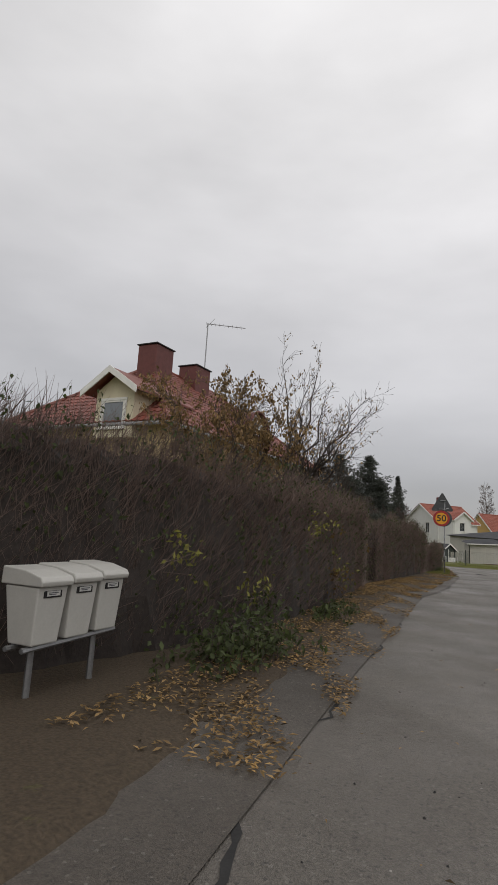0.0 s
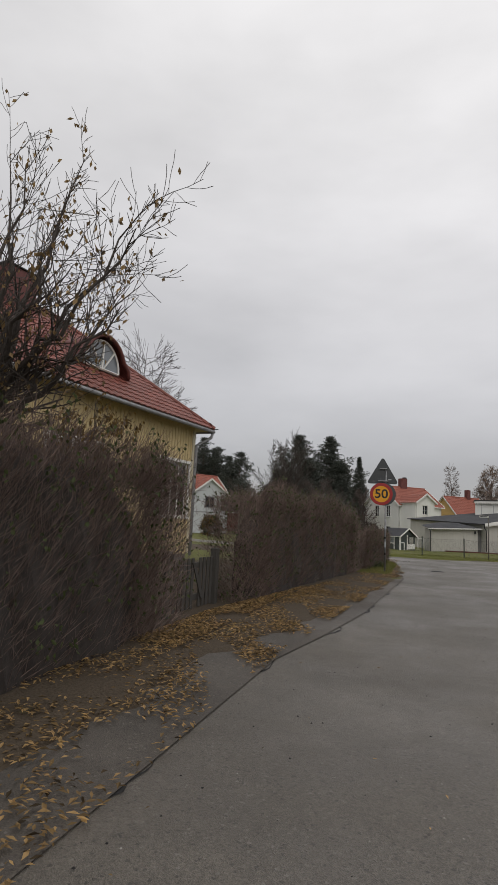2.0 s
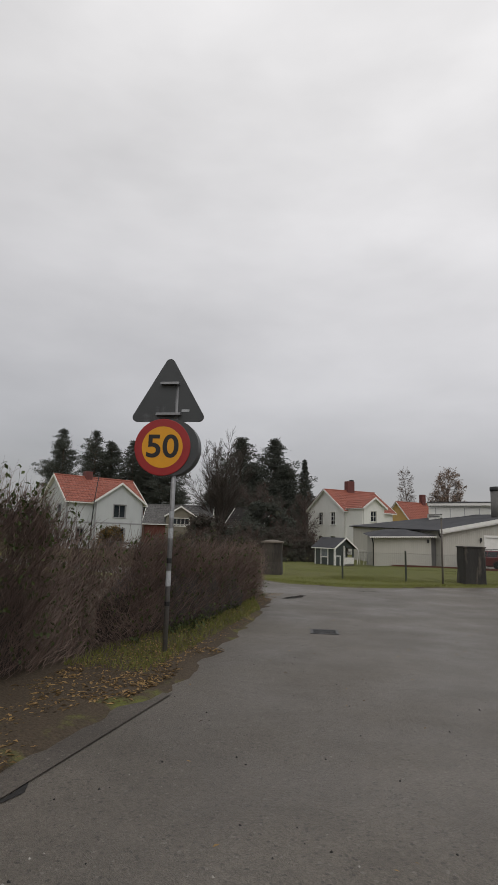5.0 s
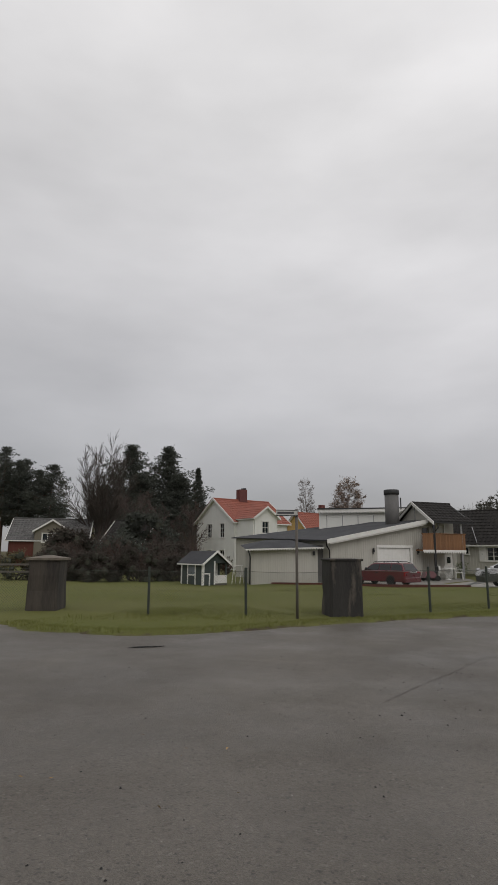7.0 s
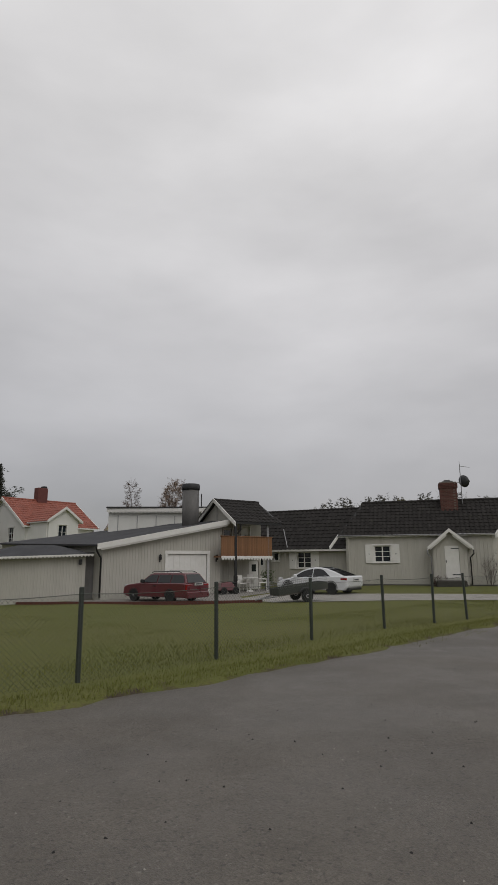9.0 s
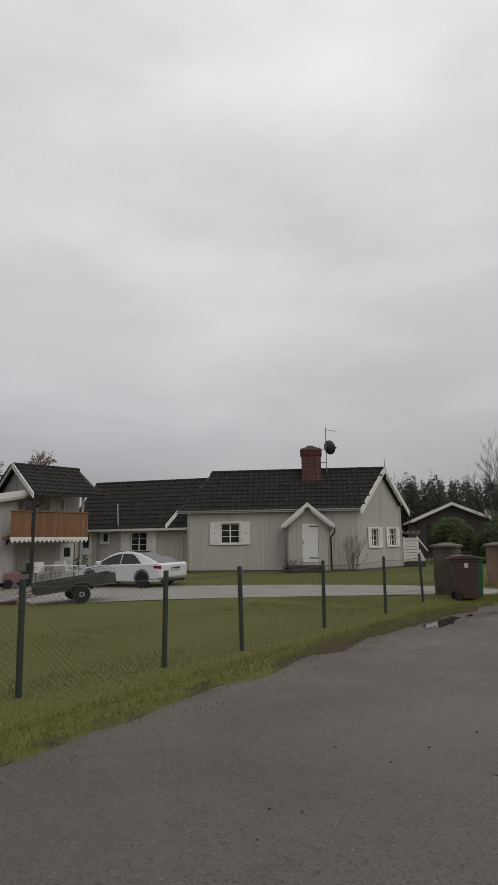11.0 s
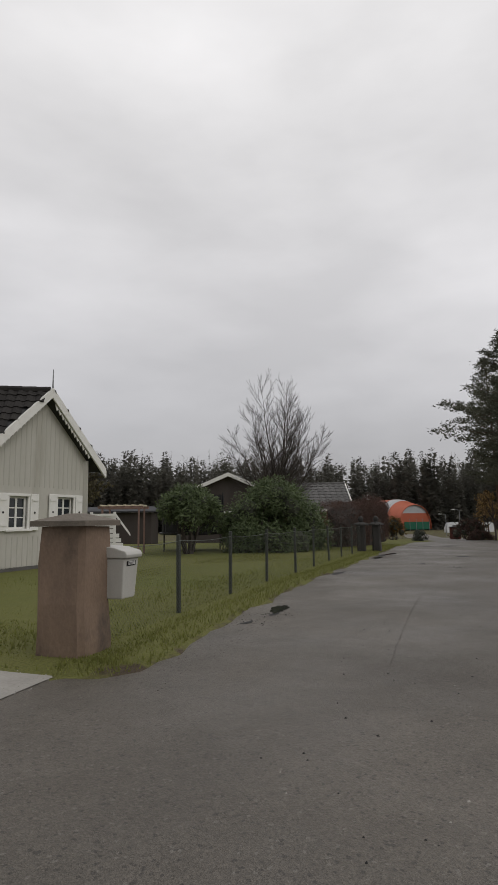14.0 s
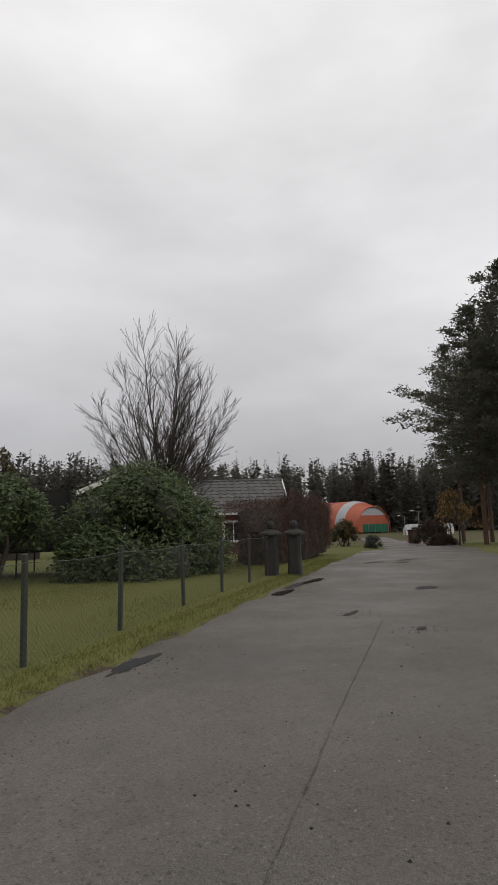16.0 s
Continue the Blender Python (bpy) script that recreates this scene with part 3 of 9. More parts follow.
earth = mix_node(gn, gl, range_node(gn, gl, n_fine, 0.3, 0.7), (0.1, 0.076, 0.052), (0.05, 0.039, 0.028))
gmask = gn.new("ShaderNodeMath")
gmask.operation = "ADD"
gl.new(gat.outputs["Fac"], gmask.inputs[0])
gl.new(range_node(gn, gl, n_mid, 0.3, 0.7, -0.42, 0.36), gmask.inputs[1])
whole = mix_node(gn, gl, range_node(gn, gl, gmask.outputs[0], 0.35, 0.65), green, earth)
gl.new(whole, gb.inputs["Base Color"])
gbp = gn.new("ShaderNodeBump")
gbp.inputs["Strength"].default_value, gbp.inputs["Distance"].default_value = 0.8, 0.03
gl.new(n_fine, gbp.inputs["Height"])
gl.new(gbp.outputs[0], gb.inputs["Normal"])
ground_me.materials.append(GRASS)
tagged(new("ground", ground_me), "mown autumn lawn and bare soil verges reaching the horizon", "ground", kind="structure")


def into_drive(x, y):
    return (y - 48.98) * 0.856 - (x - 23.03) * 0.518


def flat_sheet(name, outline, z, mat, label, category, kind="structure", cuts=(), ramp=(), grid=False):
    """A sheet of that outline laid on the land, z above it; with a ramp it meets the street's level at the drive's mouth."""
    bm = bmesh.new()
    bm.faces.new([bm.verts.new((x, y, 0)) for x, y in outline])
    for s in cuts:
        bmesh.ops.bisect_plane(bm, geom=bm.verts[:] + bm.edges[:] + bm.faces[:], plane_co=(25 + s * 0.84, 50 + s * 0.54, 0), plane_no=(0.84, 0.54, 0))
    for k in range(2, 27) if grid else ():
        for co, no in (((k, 0, 0), (1, 0, 0)), ((0, 44 + k, 0), (0, 1, 0))):
            bmesh.ops.bisect_plane(bm, geom=bm.verts[:] + bm.edges[:] + bm.faces[:], plane_co=co, plane_no=no)
    for s in ramp:
        bmesh.ops.bisect_plane(bm, geom=bm.verts[:] + bm.edges[:] + bm.faces[:], plane_co=(23.03 - s * 0.518, 48.98 + s * 0.856, 0), plane_no=(-0.518, 0.856, 0))
    bmesh.ops.triangulate(bm, faces=bm.faces[:])
    for v in bm.verts:
        v.co.z = land(v.co.x, v.co.y) + (lerp(0.006, z, float(step(0.0, 1.5, np.float64(into_drive(v.co.x, v.co.y))))) if ramp else z)
    bmesh.ops.recalc_face_normals(bm, faces=bm.faces[:])
    if sum(f.normal.z for f in bm.faces) < 0:
        bmesh.ops.reverse_faces(bm, faces=bm.faces[:])
    me = bpy.data.meshes.new(name)
    bm.to_mesh(me)
    bm.free()
    me.materials.append(mat)
    return tagged(new(name, me), label, category, kind=kind)


flat_sheet("road", STREET, 0.0, ASPHALT, "damp grey asphalt street with worn patches and fine cracks", "road", cuts=(22, 30, 40, 50, 60, 70, 80, 90, 100, 106, 120))
flat_sheet("road_shoulder", [(-1.6, -40), (-2.3, -40), (-2.35, 2), (-2.2, 7), (-2.0, 12), (-1.55, 17), (-1.0, 22), (-0.3, 22), (-0.55, 18), (-0.75, 14.5), (-1.05, 12.2), (-1.3, 10.7), (-1.36, 6.2), (-1.45, 2)],
           0.012, OLD_ASPHALT, "old broken asphalt shoulder strewn with leaves", "road")
flat_sheet("driveway", DRIVE, 0.05, CONCRETE, "pale concrete driveway between two gate pillars", "driveway", ramp=(0.3, 0.6, 0.9, 1.2, 1.5), grid=True)
flat_sheet("forecourt", COURT, 0.056, GRAVEL, "grey gravel forecourt in front of the garage", "gravel", grid=True)


# ---- parts of buildings ----
def frame_of(o, x, up):
    """A frame at o: x along x, y up the slope, z out of it."""
    x = Vector(x).normalized()
    y = Vector(up)
    y = (y - x * y.dot(x)).normalized()
    z = x.cross(y)
    m = Matrix.Identity(4)
    for i in range(3):
        m[i][0], m[i][1], m[i][2], m[i][3] = x[i], y[i], z[i], o[i]
    return m


def tile_geo(w, h):
    g = Geo()
    prof = [(0, 0.0), (0.2, 0.032), (0.45, 0.036), (0.68, 0.01), (1.0, 0.0)]
    low = [(u * w, -0.02, 0.032 + z) for u, z in prof]
    high = [(u * w, h, 0.004 + z) for u, z in prof]
    foot = [(u * w, -0.02, z) for u, z in prof]
    k = len(g.v)
    g.v += low + high + foot
    n = len(prof)
    for i in range(n - 1):
        g.f.append((k + i, k + i + 1, k + n + i + 1, k + n + i))
        g.f.append((k + 2 * n + i, k + 2 * n + i + 1, k + i + 1, k + i))
    return g


def tile_roof(parent, a, b, c, d, w, h, field, single_mat=None, singles=None):
    """Courses of tiles on the slope a (eave left), b (eave right), c (ridge right), d (ridge left).
    Tiles for which singles(x, y) holds, in metres along and up the slope, are pieces of their own."""
    a, b, c, d = Vector(a), Vector(b), Vector(c), Vector(d)
    m = frame_of(a, b - a, d - a if (d - a).length > 0.1 else c - a)
    inv = m.inverted()
    B, C, D = inv @ b, inv @ c, inv @ d
    top = max(C.y, D.y)
    g, t = Geo(), tile_geo(w, h)
    tm = t.mesh("roof_tile", single_mat) if single_mat else None
    rng = random.Random(5)
    rows = int(top / h)
    hh = top / rows
    for r in range(rows):
        y = r * hh
        ym = y + hh * 0.5
        x0 = D.x * min(1, ym / D.y) if D.y > 0.1 else 0
        x1 = B.x + (C.x - B.x) * min(1, ym / C.y) if C.y > 0.1 else B.x
        j = math.floor(x0 / w + 0.5)
        while (j + 0.5) * w < x1:
            x = j * w
            dz = rng.uniform(0, 0.006)
            if tm and singles(x, y) and x >= x0 - 0.2:
                part("roof_tile", tm, single_mat, parent, m=m @ Matrix.Translation((x, y, dz)))
            else:
                k = len(g.v)
                g.v += [(px + x, py + y, pz + dz) for px, py, pz in t.v]
                g.f += [tuple(k + i for i in f) for f in t.f]
            j += 1
    if g.v:
        part("tile_field", g, field, parent, m=m, kind="stuff")


def ridge_caps(parent, p, q, mat, r=0.11):
    p, q = Vector(p), Vector(q)
    g = Geo()
    n = max(2, int((q - p).length / 0.36))
    for i in range(n):
        a, b = p.lerp(q, i / n), p.lerp(q, (i + 1.08) / n)
        g.tube([a, b], [r * 1.08, r * 0.95], 8)
    part("ridge_tiles", g, mat, parent, m=Matrix(), kind="stuff")


def slab(parent, name, pts, thick, mat, label=""):
    """A sheet of board under a roof: the quad pts pushed down by thick."""
    part(name, Geo().prism([Vector(p) for p in pts][::-1], (0, 0, -thick)), mat, parent, label, m=Matrix())


def wall_panel(parent, name, p0, p1, z0, z1, mat, thick=0.18, holes=(), top=None, label=""):
    """A wall from p0 to p1, as seen from outside left to right, with openings (x0, z0, x1, z1) through it; top: a gable's extra points (x, z)."""
    m = wall_frame(p0, p1)
    L = math.hypot(p1[0] - p0[0], p1[1] - p0[1])
    g = Geo()
    seen = {}

    def vert(x, y, z):
        key = (round(x, 4), y, round(z, 4))
        if key not in seen:
            seen[key] = len(g.v)
            g.v.append((x, y, z))
        return seen[key]
    holes = [(max(0.0, h[0]), max(z0, h[1]), min(L, h[2]), min(z1, h[3])) for h in holes]
    xs = sorted({0.0, L, *[v for h in holes for v in (h[0], h[2])]})
    zs = sorted({z0, z1, *[v for h in holes for v in (h[1], h[3])]})

    def solid(i, k):
        if not (0 <= i < len(xs) - 1 and 0 <= k < len(zs) - 1):
            return False
        x, z = (xs[i] + xs[i + 1]) / 2, (zs[k] + zs[k + 1]) / 2
        return not any(h[0] < x < h[2] and h[1] < z < h[3] for h in holes)
    for i in range(len(xs) - 1):
        for k in range(len(zs) - 1):
            if not solid(i, k):
                continue
            a, b, c, d = xs[i], xs[i + 1], zs[k], zs[k + 1]
            g.f.append((vert(a, 0, c), vert(b, 0, c), vert(b, 0, d), vert(a, 0, d)))
            g.f.append((vert(b, thick, c), vert(a, thick, c), vert(a, thick, d), vert(b, thick, d)))
            if not solid(i - 1, k):
                g.f.append((vert(a, thick, c), vert(a, 0, c), vert(a, 0, d), vert(a, thick, d)))
            if not solid(i + 1, k):
                g.f.append((vert(b, 0, c), vert(b, thick, c), vert(b, thick, d), vert(b, 0, d)))
            if not solid(i, k - 1):
                g.f.append((vert(a, thick, c), vert(b, thick, c), vert(b, 0, c), vert(a, 0, c)))
            if not solid(i, k + 1):
                g.f.append((vert(a, 0, d), vert(b, 0, d), vert(b, thick, d), vert(a, thick, d)))
    if top:
        ring = [(0.0, z1), *top, (L, z1)]
        fr = [vert(x, 0, z) for x, z in ring]
        bk = [vert(x, thick, z) for x, z in ring]
        g.f.append(tuple(fr[::-1]))
        g.f.append(tuple(bk))
        for a, b, c, d in zip(fr, fr[1:], bk[1:], bk):
            g.f.append((a, b, c, d))
    return part(name, g, mat, parent, label, m=m), m, L


def battens(parent, m, xs, z0, zt, mat, w=0.05, d=0.018, holes=(), name="batten"):
    """Cover strips on a wall; zt(x) gives their upper end. Strips of one length share a mesh."""
    made = {}
    for x in xs:
        spans, z = [], z0
        for h in sorted([h for h in holes if h[0] - 0.12 < x < h[2] + 0.12], key=lambda h: h[1]):
            spans.append((z, h[1] - 0.1))
            z = h[3] + 0.1
        spans.append((z, zt(x)))
        for lo, hi in spans:
            if hi - lo < 0.08:
                continue
            key = round(hi - lo, 2)
            if key not in made:
                made[key] = Geo().box(-w / 2, -d, 0, w / 2, 0.0, key, 0.006).mesh(name, mat)
            part(name, made[key], mat, parent, m=m @ Matrix.Translation((x, 0.001, lo)))


def window(parent, m, x0, z0, x1, z1, cols, rows, frame_mat, pane_mat=None, casing=0.09, shutters=False, sill=True, deep=0.08, curtain=False, shutter_mat=None):
    """A window in an opening of the wall m: casing, sash bars, panes, sill and shutters."""
    pane_mat = pane_mat or PANE
    w = part("window", Geo().box(x0, deep - 0.02, z0, x0 + 0.05, deep + 0.04, z1).box(x1 - 0.05, deep - 0.02, z0, x1, deep + 0.04, z1)
             .box(x0 + 0.05, deep - 0.02, z0, x1 - 0.05, deep + 0.04, z0 + 0.05).box(x0 + 0.05, deep - 0.02, z1 - 0.05, x1 - 0.05, deep + 0.04, z1), frame_mat, parent, m=m)
    c = casing
    part("casing", Geo().box(x0 - c, -0.035, z0 - c * 0.6, x0, deep, z1, 0.006).box(x1, -0.035, z0 - c * 0.6, x1 + c, deep, z1, 0.006)
         .box(x0 - c - 0.02, -0.045, z1, x1 + c + 0.02, deep, z1 + c, 0.006), frame_mat, w, m=m)
    if sill:
        part("sill", Geo().box(x0 - c - 0.04, -0.08, z0 - 0.06, x1 + c + 0.04, deep, z0 - 0.002, 0.006), frame_mat, w, m=m)
    iw, ih = x1 - x0 - 0.1, z1 - z0 - 0.1
    bars = Geo()
    for i in range(1, cols):
        x = x0 + 0.05 + iw * i / cols
        bars.box(x - 0.03, deep - 0.012, z0 + 0.05, x + 0.03, deep + 0.03, z1 - 0.05)
    for j in range(1, rows):
        z = z0 + 0.05 + ih * j / rows
        for i in range(cols):
            a = x0 + 0.05 + iw * i / cols + (0.03 if i else 0)
            b = x0 + 0.05 + iw * (i + 1) / cols - (0.03 if i < cols - 1 else 0)
            bars.box(a, deep - 0.008, z - 0.014, b, deep + 0.026, z + 0.014)
    if bars.v:
        part("sash_bars", bars, frame_mat, w, m=m)
    for i in range(cols):
        for j in range(rows):
            a, b = x0 + 0.05 + iw * i / cols, x0 + 0.05 + iw * (i + 1) / cols
            e, f = z0 + 0.05 + ih * j / rows, z0 + 0.05 + ih * (j + 1) / rows
            part("pane", Geo().box(a, deep + 0.005, e, b, deep + 0.013, f), pane_mat, w, m=m)
    if curtain:
        for a, b in ((x0 + 0.06, x0 + 0.06 + iw * 0.2), (x1 - 0.06 - iw * 0.2, x1 - 0.06)):
            part("curtain", Geo().box(a, deep - 0.004, z0 + 0.06, b, deep + 0.003, z1 - 0.06), CURTAIN, w, m=m)
    if shutters:
        sw = (x1 - x0) * 0.46
        for a in (x0 - c - sw, x1 + c):
            s = part("shutter", Geo().box(a, -0.06, z0 - 0.05, a + sw, -0.025, z1 + 0.07, 0.008), shutter_mat or frame_mat, w, m=m)
            part("shutter_heart", Geo().lathe([(0.03, -0.066), (0.03, -0.058)], 8, (a + sw / 2, 0, (z0 + z1) / 2), "y"), SHADE_AND_BLACK, s, m=m)
            for zz in (z0 + 0.08, z1 - 0.12):
                part("shutter_ledge", Geo().box(a + 0.03, -0.075, zz, a + sw - 0.03, -0.06, zz + 0.06), shutter_mat or frame_mat, s, m=m)
    return w


def board(parent, name, p, q, wide, thick, mat, drop=True, label=""):
    """A board along the edge p to q, standing, its upper edge on the line."""
    p, q = Vector(p), Vector(q)
    side = Vector((q - p).cross(Vector((0, 0, 1)))).normalized() * thick * 0.5
    d = Vector((0, 0, -wide)) if drop else Vector((0, 0, wide))
    return part(name, Geo().loft([[p - side, p + side, p + side + d, p - side + d], [q - side, q + side, q + side + d, q - side + d]]), mat, parent, label, m=Matrix())


def scallops(parent, p, q, drop, mat, pitch=0.16, name="scalloped_trim"):
    """A row of small hanging points under an edge."""
    p, q = Vector(p), Vector(q)
    n = max(3, int((q - p).length / pitch))
    s = Vector((q - p).cross(Vector((0, 0, 1)))).normalized() * 0.012
    g = Geo()
    for i in range(n):
        a, b = p.lerp(q, i / n), p.lerp(q, (i + 1) / n)
        mid = (a + b) / 2 + Vector((0, 0, -drop))
        pts = [a, a.lerp(mid, 0.6) + (a - mid) * 0.1, mid, b.lerp(mid, 0.6) + (b - mid) * 0.1, b]
        g.prism([v - s for v in pts], s * 2)
    part(name, g, mat, parent, m=Matrix(), kind="stuff")


def pipe(parent, name, pts, r, mat, n=8, label=""):
    return part(name, Geo().tube(pts, r, n), mat, parent, label, m=Matrix(), smooth=True)


def brick_stack(parent, cx, cy, z0, z1, wx, wy, rz, course=0.075):
    """A chimney of single bricks round a mortar core."""
    m = pose(cx, cy, 0, 0, 0, rz)
    part("mortar_core", Geo().box(-wx / 2 + 0.012, -wy / 2 + 0.012, z0, wx / 2 - 0.012, wy / 2 - 0.012, z1), MORTAR, parent, m=m)
    bm = Geo().box(0, 0, 0, 0.24, 0.1, course - 0.012, 0.006).mesh("brick", BRICK)
    hm = Geo().box(0, 0, 0, 0.115, 0.1, course - 0.012, 0.006).mesh("brick", BRICK)
    rows = int((z1 - z0) / course)
    for r in range(rows):
        z = z0 + r * course
        out = 0.05 if r >= rows - 4 else 0.0
        for rot, L, off in ((0, wx, wy), (90, wy, wx), (180, wx, wy), (270, wy, wx)):
            f = m @ pose(0, 0, 0, 0, 0, rot)
            x = -L / 2 - out + (0.125 if r % 2 else 0)
            if r % 2:
                part("brick", hm, BRICK, parent, m=f @ Matrix.Translation((x - 0.125, -off / 2 - out, z)))
            while x + 0.24 <= L / 2 + out + 0.01:
                part("brick", bm, BRICK, parent, m=f @ Matrix.Translation((x, -off / 2 - out, z)))
                x += 0.25


# ---- the yellow house behind the hedge ----
HM = pose(-6.74, 22.79, 0, 0, 0, -8.6)      # the north-east corner of the eaves
yh = thing("yellow_house", HM, "yellow wooden house with a red tiled hip roof and arched dormer", "house")
OX0, OX1, OY0, OY1, EZ = -8.0, 0.0, -12.3, 0.0, 4.48
X0, X1, Y0, Y1 = OX0 + 0.48, OX1 - 0.48, OY0 + 0.48, OY1 - 0.48
RX, RS, RN, RZ = -4.0, -8.3, -4.0, 7.66


def hw(x, y, z=0.0):
    return HM @ Vector((x, y, z))


part("plinth", Geo().box(X0 + 0.05, Y0 + 0.05, -0.1, X1 - 0.05, Y1 - 0.05, 0.26, 0.02), PLINTH, yh)
E0 = -Y0
east_holes = [(E0 - 2.5, 1.45, E0 - 0.75, 3.2), (E0 - 7.1, 1.45, E0 - 5.2, 3.2), (E0 - 10.9, 1.45, E0 - 9.2, 3.2)]
_, me, EL = wall_panel(yh, "wall", hw(X1, Y0), hw(X1, Y1), 0.26, EZ, YELLOW, holes=east_holes)
battens(yh, me, [0.1 + 0.165 * i for i in range(int(EL / 0.165))], 0.28, lambda x: EZ - 0.12, YELLOW, w=0.06, d=0.026, holes=east_holes)
for h in east_holes:
    window(yh, me, *h, 4, 1, WHITE, casing=0.1, curtain=False)
south_holes = [(1.4, 1.5, 2.8, 3.0), (4.2, 1.5, 5.6, 3.0)]
_, ms, SL = wall_panel(yh, "wall", hw(X0, Y0), hw(X1, Y0), 0.26, EZ, YELLOW, holes=south_holes)
battens(yh, ms, [0.1 + 0.165 * i for i in range(int(SL / 0.165))], 0.28, lambda x: EZ - 0.12, YELLOW, w=0.06, d=0.026, holes=south_holes)
for h in south_holes:
    window(yh, ms, *h, 2, 1, WHITE)
_, mn, NL = wall_panel(yh, "wall", hw(X1, Y1), hw(X0, Y1), 0.26, EZ, YELLOW)
wall_panel(yh, "wall", hw(X0, Y1), hw(X0, Y0), 0.26, EZ, YELLOW)
part("corner_board", Geo().box(X1 - 0.02, Y1 - 0.12, 0.28, X1 + 0.035, Y1 + 0.03, EZ - 0.1), CREAM, yh)
# Added solid block, coloured near-black as the shade of an unlit room.
part("room_dark", Geo().box(X0 + 0.5, Y0 + 0.5, 0.4, X1 - 0.5, Y1 - 0.5, EZ - 0.2), SHADE_AND_BLACK, yh)
c_se, c_ne, c_nw, c_sw = hw(OX1, OY0, EZ), hw(OX1, OY1, EZ), hw(OX0, OY1, EZ), hw(OX0, OY0, EZ)
r_s, r_n = hw(RX, RS, RZ), hw(RX, RN, RZ)
for q in ([c_se, c_ne, r_n, r_s], [c_ne, c_nw, r_n], [c_nw, c_sw, r_s, r_n], [c_sw, c_se, r_s]):
    part("roof_deck", Geo().prism([p + Vector((0, 0, -0.02)) for p in q][::-1], (0, 0, -0.1)), CREAM, yh, m=Matrix())
tile_roof(yh, c_se, c_ne, r_n, r_s, 0.26, 0.3, TILE_RED_FIELD, TILE_RED, lambda x, y: y < 2.2 and 4.0 < x < 12.6)
tile_roof(yh, c_sw, c_se, r_s, r_s, 0.26, 0.3, TILE_RED_FIELD)
tile_roof(yh, c_ne, c_nw, r_n, r_n, 0.26, 0.3, TILE_RED_FIELD)
tile_roof(yh, c_nw, c_sw, r_s, r_n, 0.26, 0.3, TILE_RED_FIELD)
ridge_caps(yh, r_s, r_n, TILE_RED_FIELD)
for p, q in ((c_ne, r_n), (c_se, r_s), (c_sw, r_s), (c_nw, r_n)):
    ridge_caps(yh, p + Vector((0, 0, 0.03)), q + Vector((0, 0, 0.03)), TILE_RED_FIELD, 0.09)
for p, q in ((c_se, c_ne), (c_ne, c_nw), (c_sw, c_se)):
    pipe(yh, "gutter", [p + Vector((0, 0, -0.07)), q + Vector((0, 0, -0.07))], 0.06, TRIM_GREY)
pipe(yh, "downpipe", [hw(-0.03, -0.03, EZ - 0.1), hw(-0.06, -0.06, EZ - 0.28), hw(X1 + 0.07, Y1 + 0.04, EZ - 0.6), hw(X1 + 0.07, Y1 + 0.04, 0.2)], 0.055, TRIM_GREY, label="grey curved downpipe")
pipe(yh, "bird_hook", [hw(-0.03, -0.03, EZ), hw(0.1, 0.12, EZ + 0.04)], 0.015, BLACK)
# arched dormer in the east slope
ax, ay, az, ar = -1.08, -4.76, 5.42, 0.76
arch = [(ay + ar * math.cos(a), az + 0.86 * math.sin(a)) for a in (math.pi * i / 14 for i in range(15))]
hood = []
for x, k in ((ax + 0.16, 1.2), (ax - 0.02, 1.2), (ax - 0.7, 1.18), (ax - 1.5, 1.12)):
    hood.append([(x, ay + (y - ay) * k * (1.22 if z < az + 0.25 else 1.0), az + (z - az) * k - 0.05) for y, z in arch])
arched = part("arched_dormer", Geo().loft(hood, caps=False, closed=False), BRICK_RED, yh, "arched sheet-metal dormer, dull red", smooth=True)
part("arch_rim", Geo().tube([(ax + 0.16, ay + (y - ay) * 1.13 * (1.22 if z < az + 0.25 else 1.0), az + (z - az) * 1.13) for y, z in arch], 0.06, 6), BRICK_RED, arched, smooth=True)
part("arch_frame", Geo().tube([(ax + 0.04, ay + (y - ay) * 0.95, az + (z - az) * 0.93 + 0.03) for y, z in arch] + [(ax + 0.04, ay + ar * 0.95, az + 0.03)], 0.035, 4), WHITE, arched)
part("arch_pane", Geo().prism([(ax + 0.02, ay + (y - ay) * 0.98, az + (z - az) * 0.98) for y, z in arch], (-0.02, 0, 0)), PALE_PANE, arched)
part("arch_bar", Geo().box(ax + 0.02, ay - 0.025, az, ax + 0.06, ay + 0.025, az + 0.8), WHITE, arched)
part("arch_bar", Geo().prism([(ax + 0.02, ay + 0.02, az + 0.02), (ax + 0.02, ay + 0.05, az + 0.02), (ax + 0.02, ay + 0.5, az + 0.6), (ax + 0.02, ay + 0.46, az + 0.62)], (0.04, 0, 0)), WHITE, arched)
part("arch_bar", Geo().prism([(ax + 0.02, ay - 0.05, az + 0.02), (ax + 0.02, ay - 0.02, az + 0.02), (ax + 0.02, ay - 0.46, az + 0.62), (ax + 0.02, ay - 0.5, az + 0.6)], (0.04, 0, 0)), WHITE, arched)
# gabled dormer in the south slope
dx, dy, dz = -2.17, -12.4, 4.1
dorm = part("dormer", Geo().box(dx - 0.78, dy + 0.1, dz - 0.1, dx + 0.78, dy + 2.2, dz + 1.42).prism([(dx - 0.78, dy + 0.1, dz + 1.42), (dx + 0.78, dy + 0.1, dz + 1.42), (dx, dy + 0.1, dz + 1.95)], (0, 2.6, 0)), CREAM, yh, "cream gabled dormer with one window")
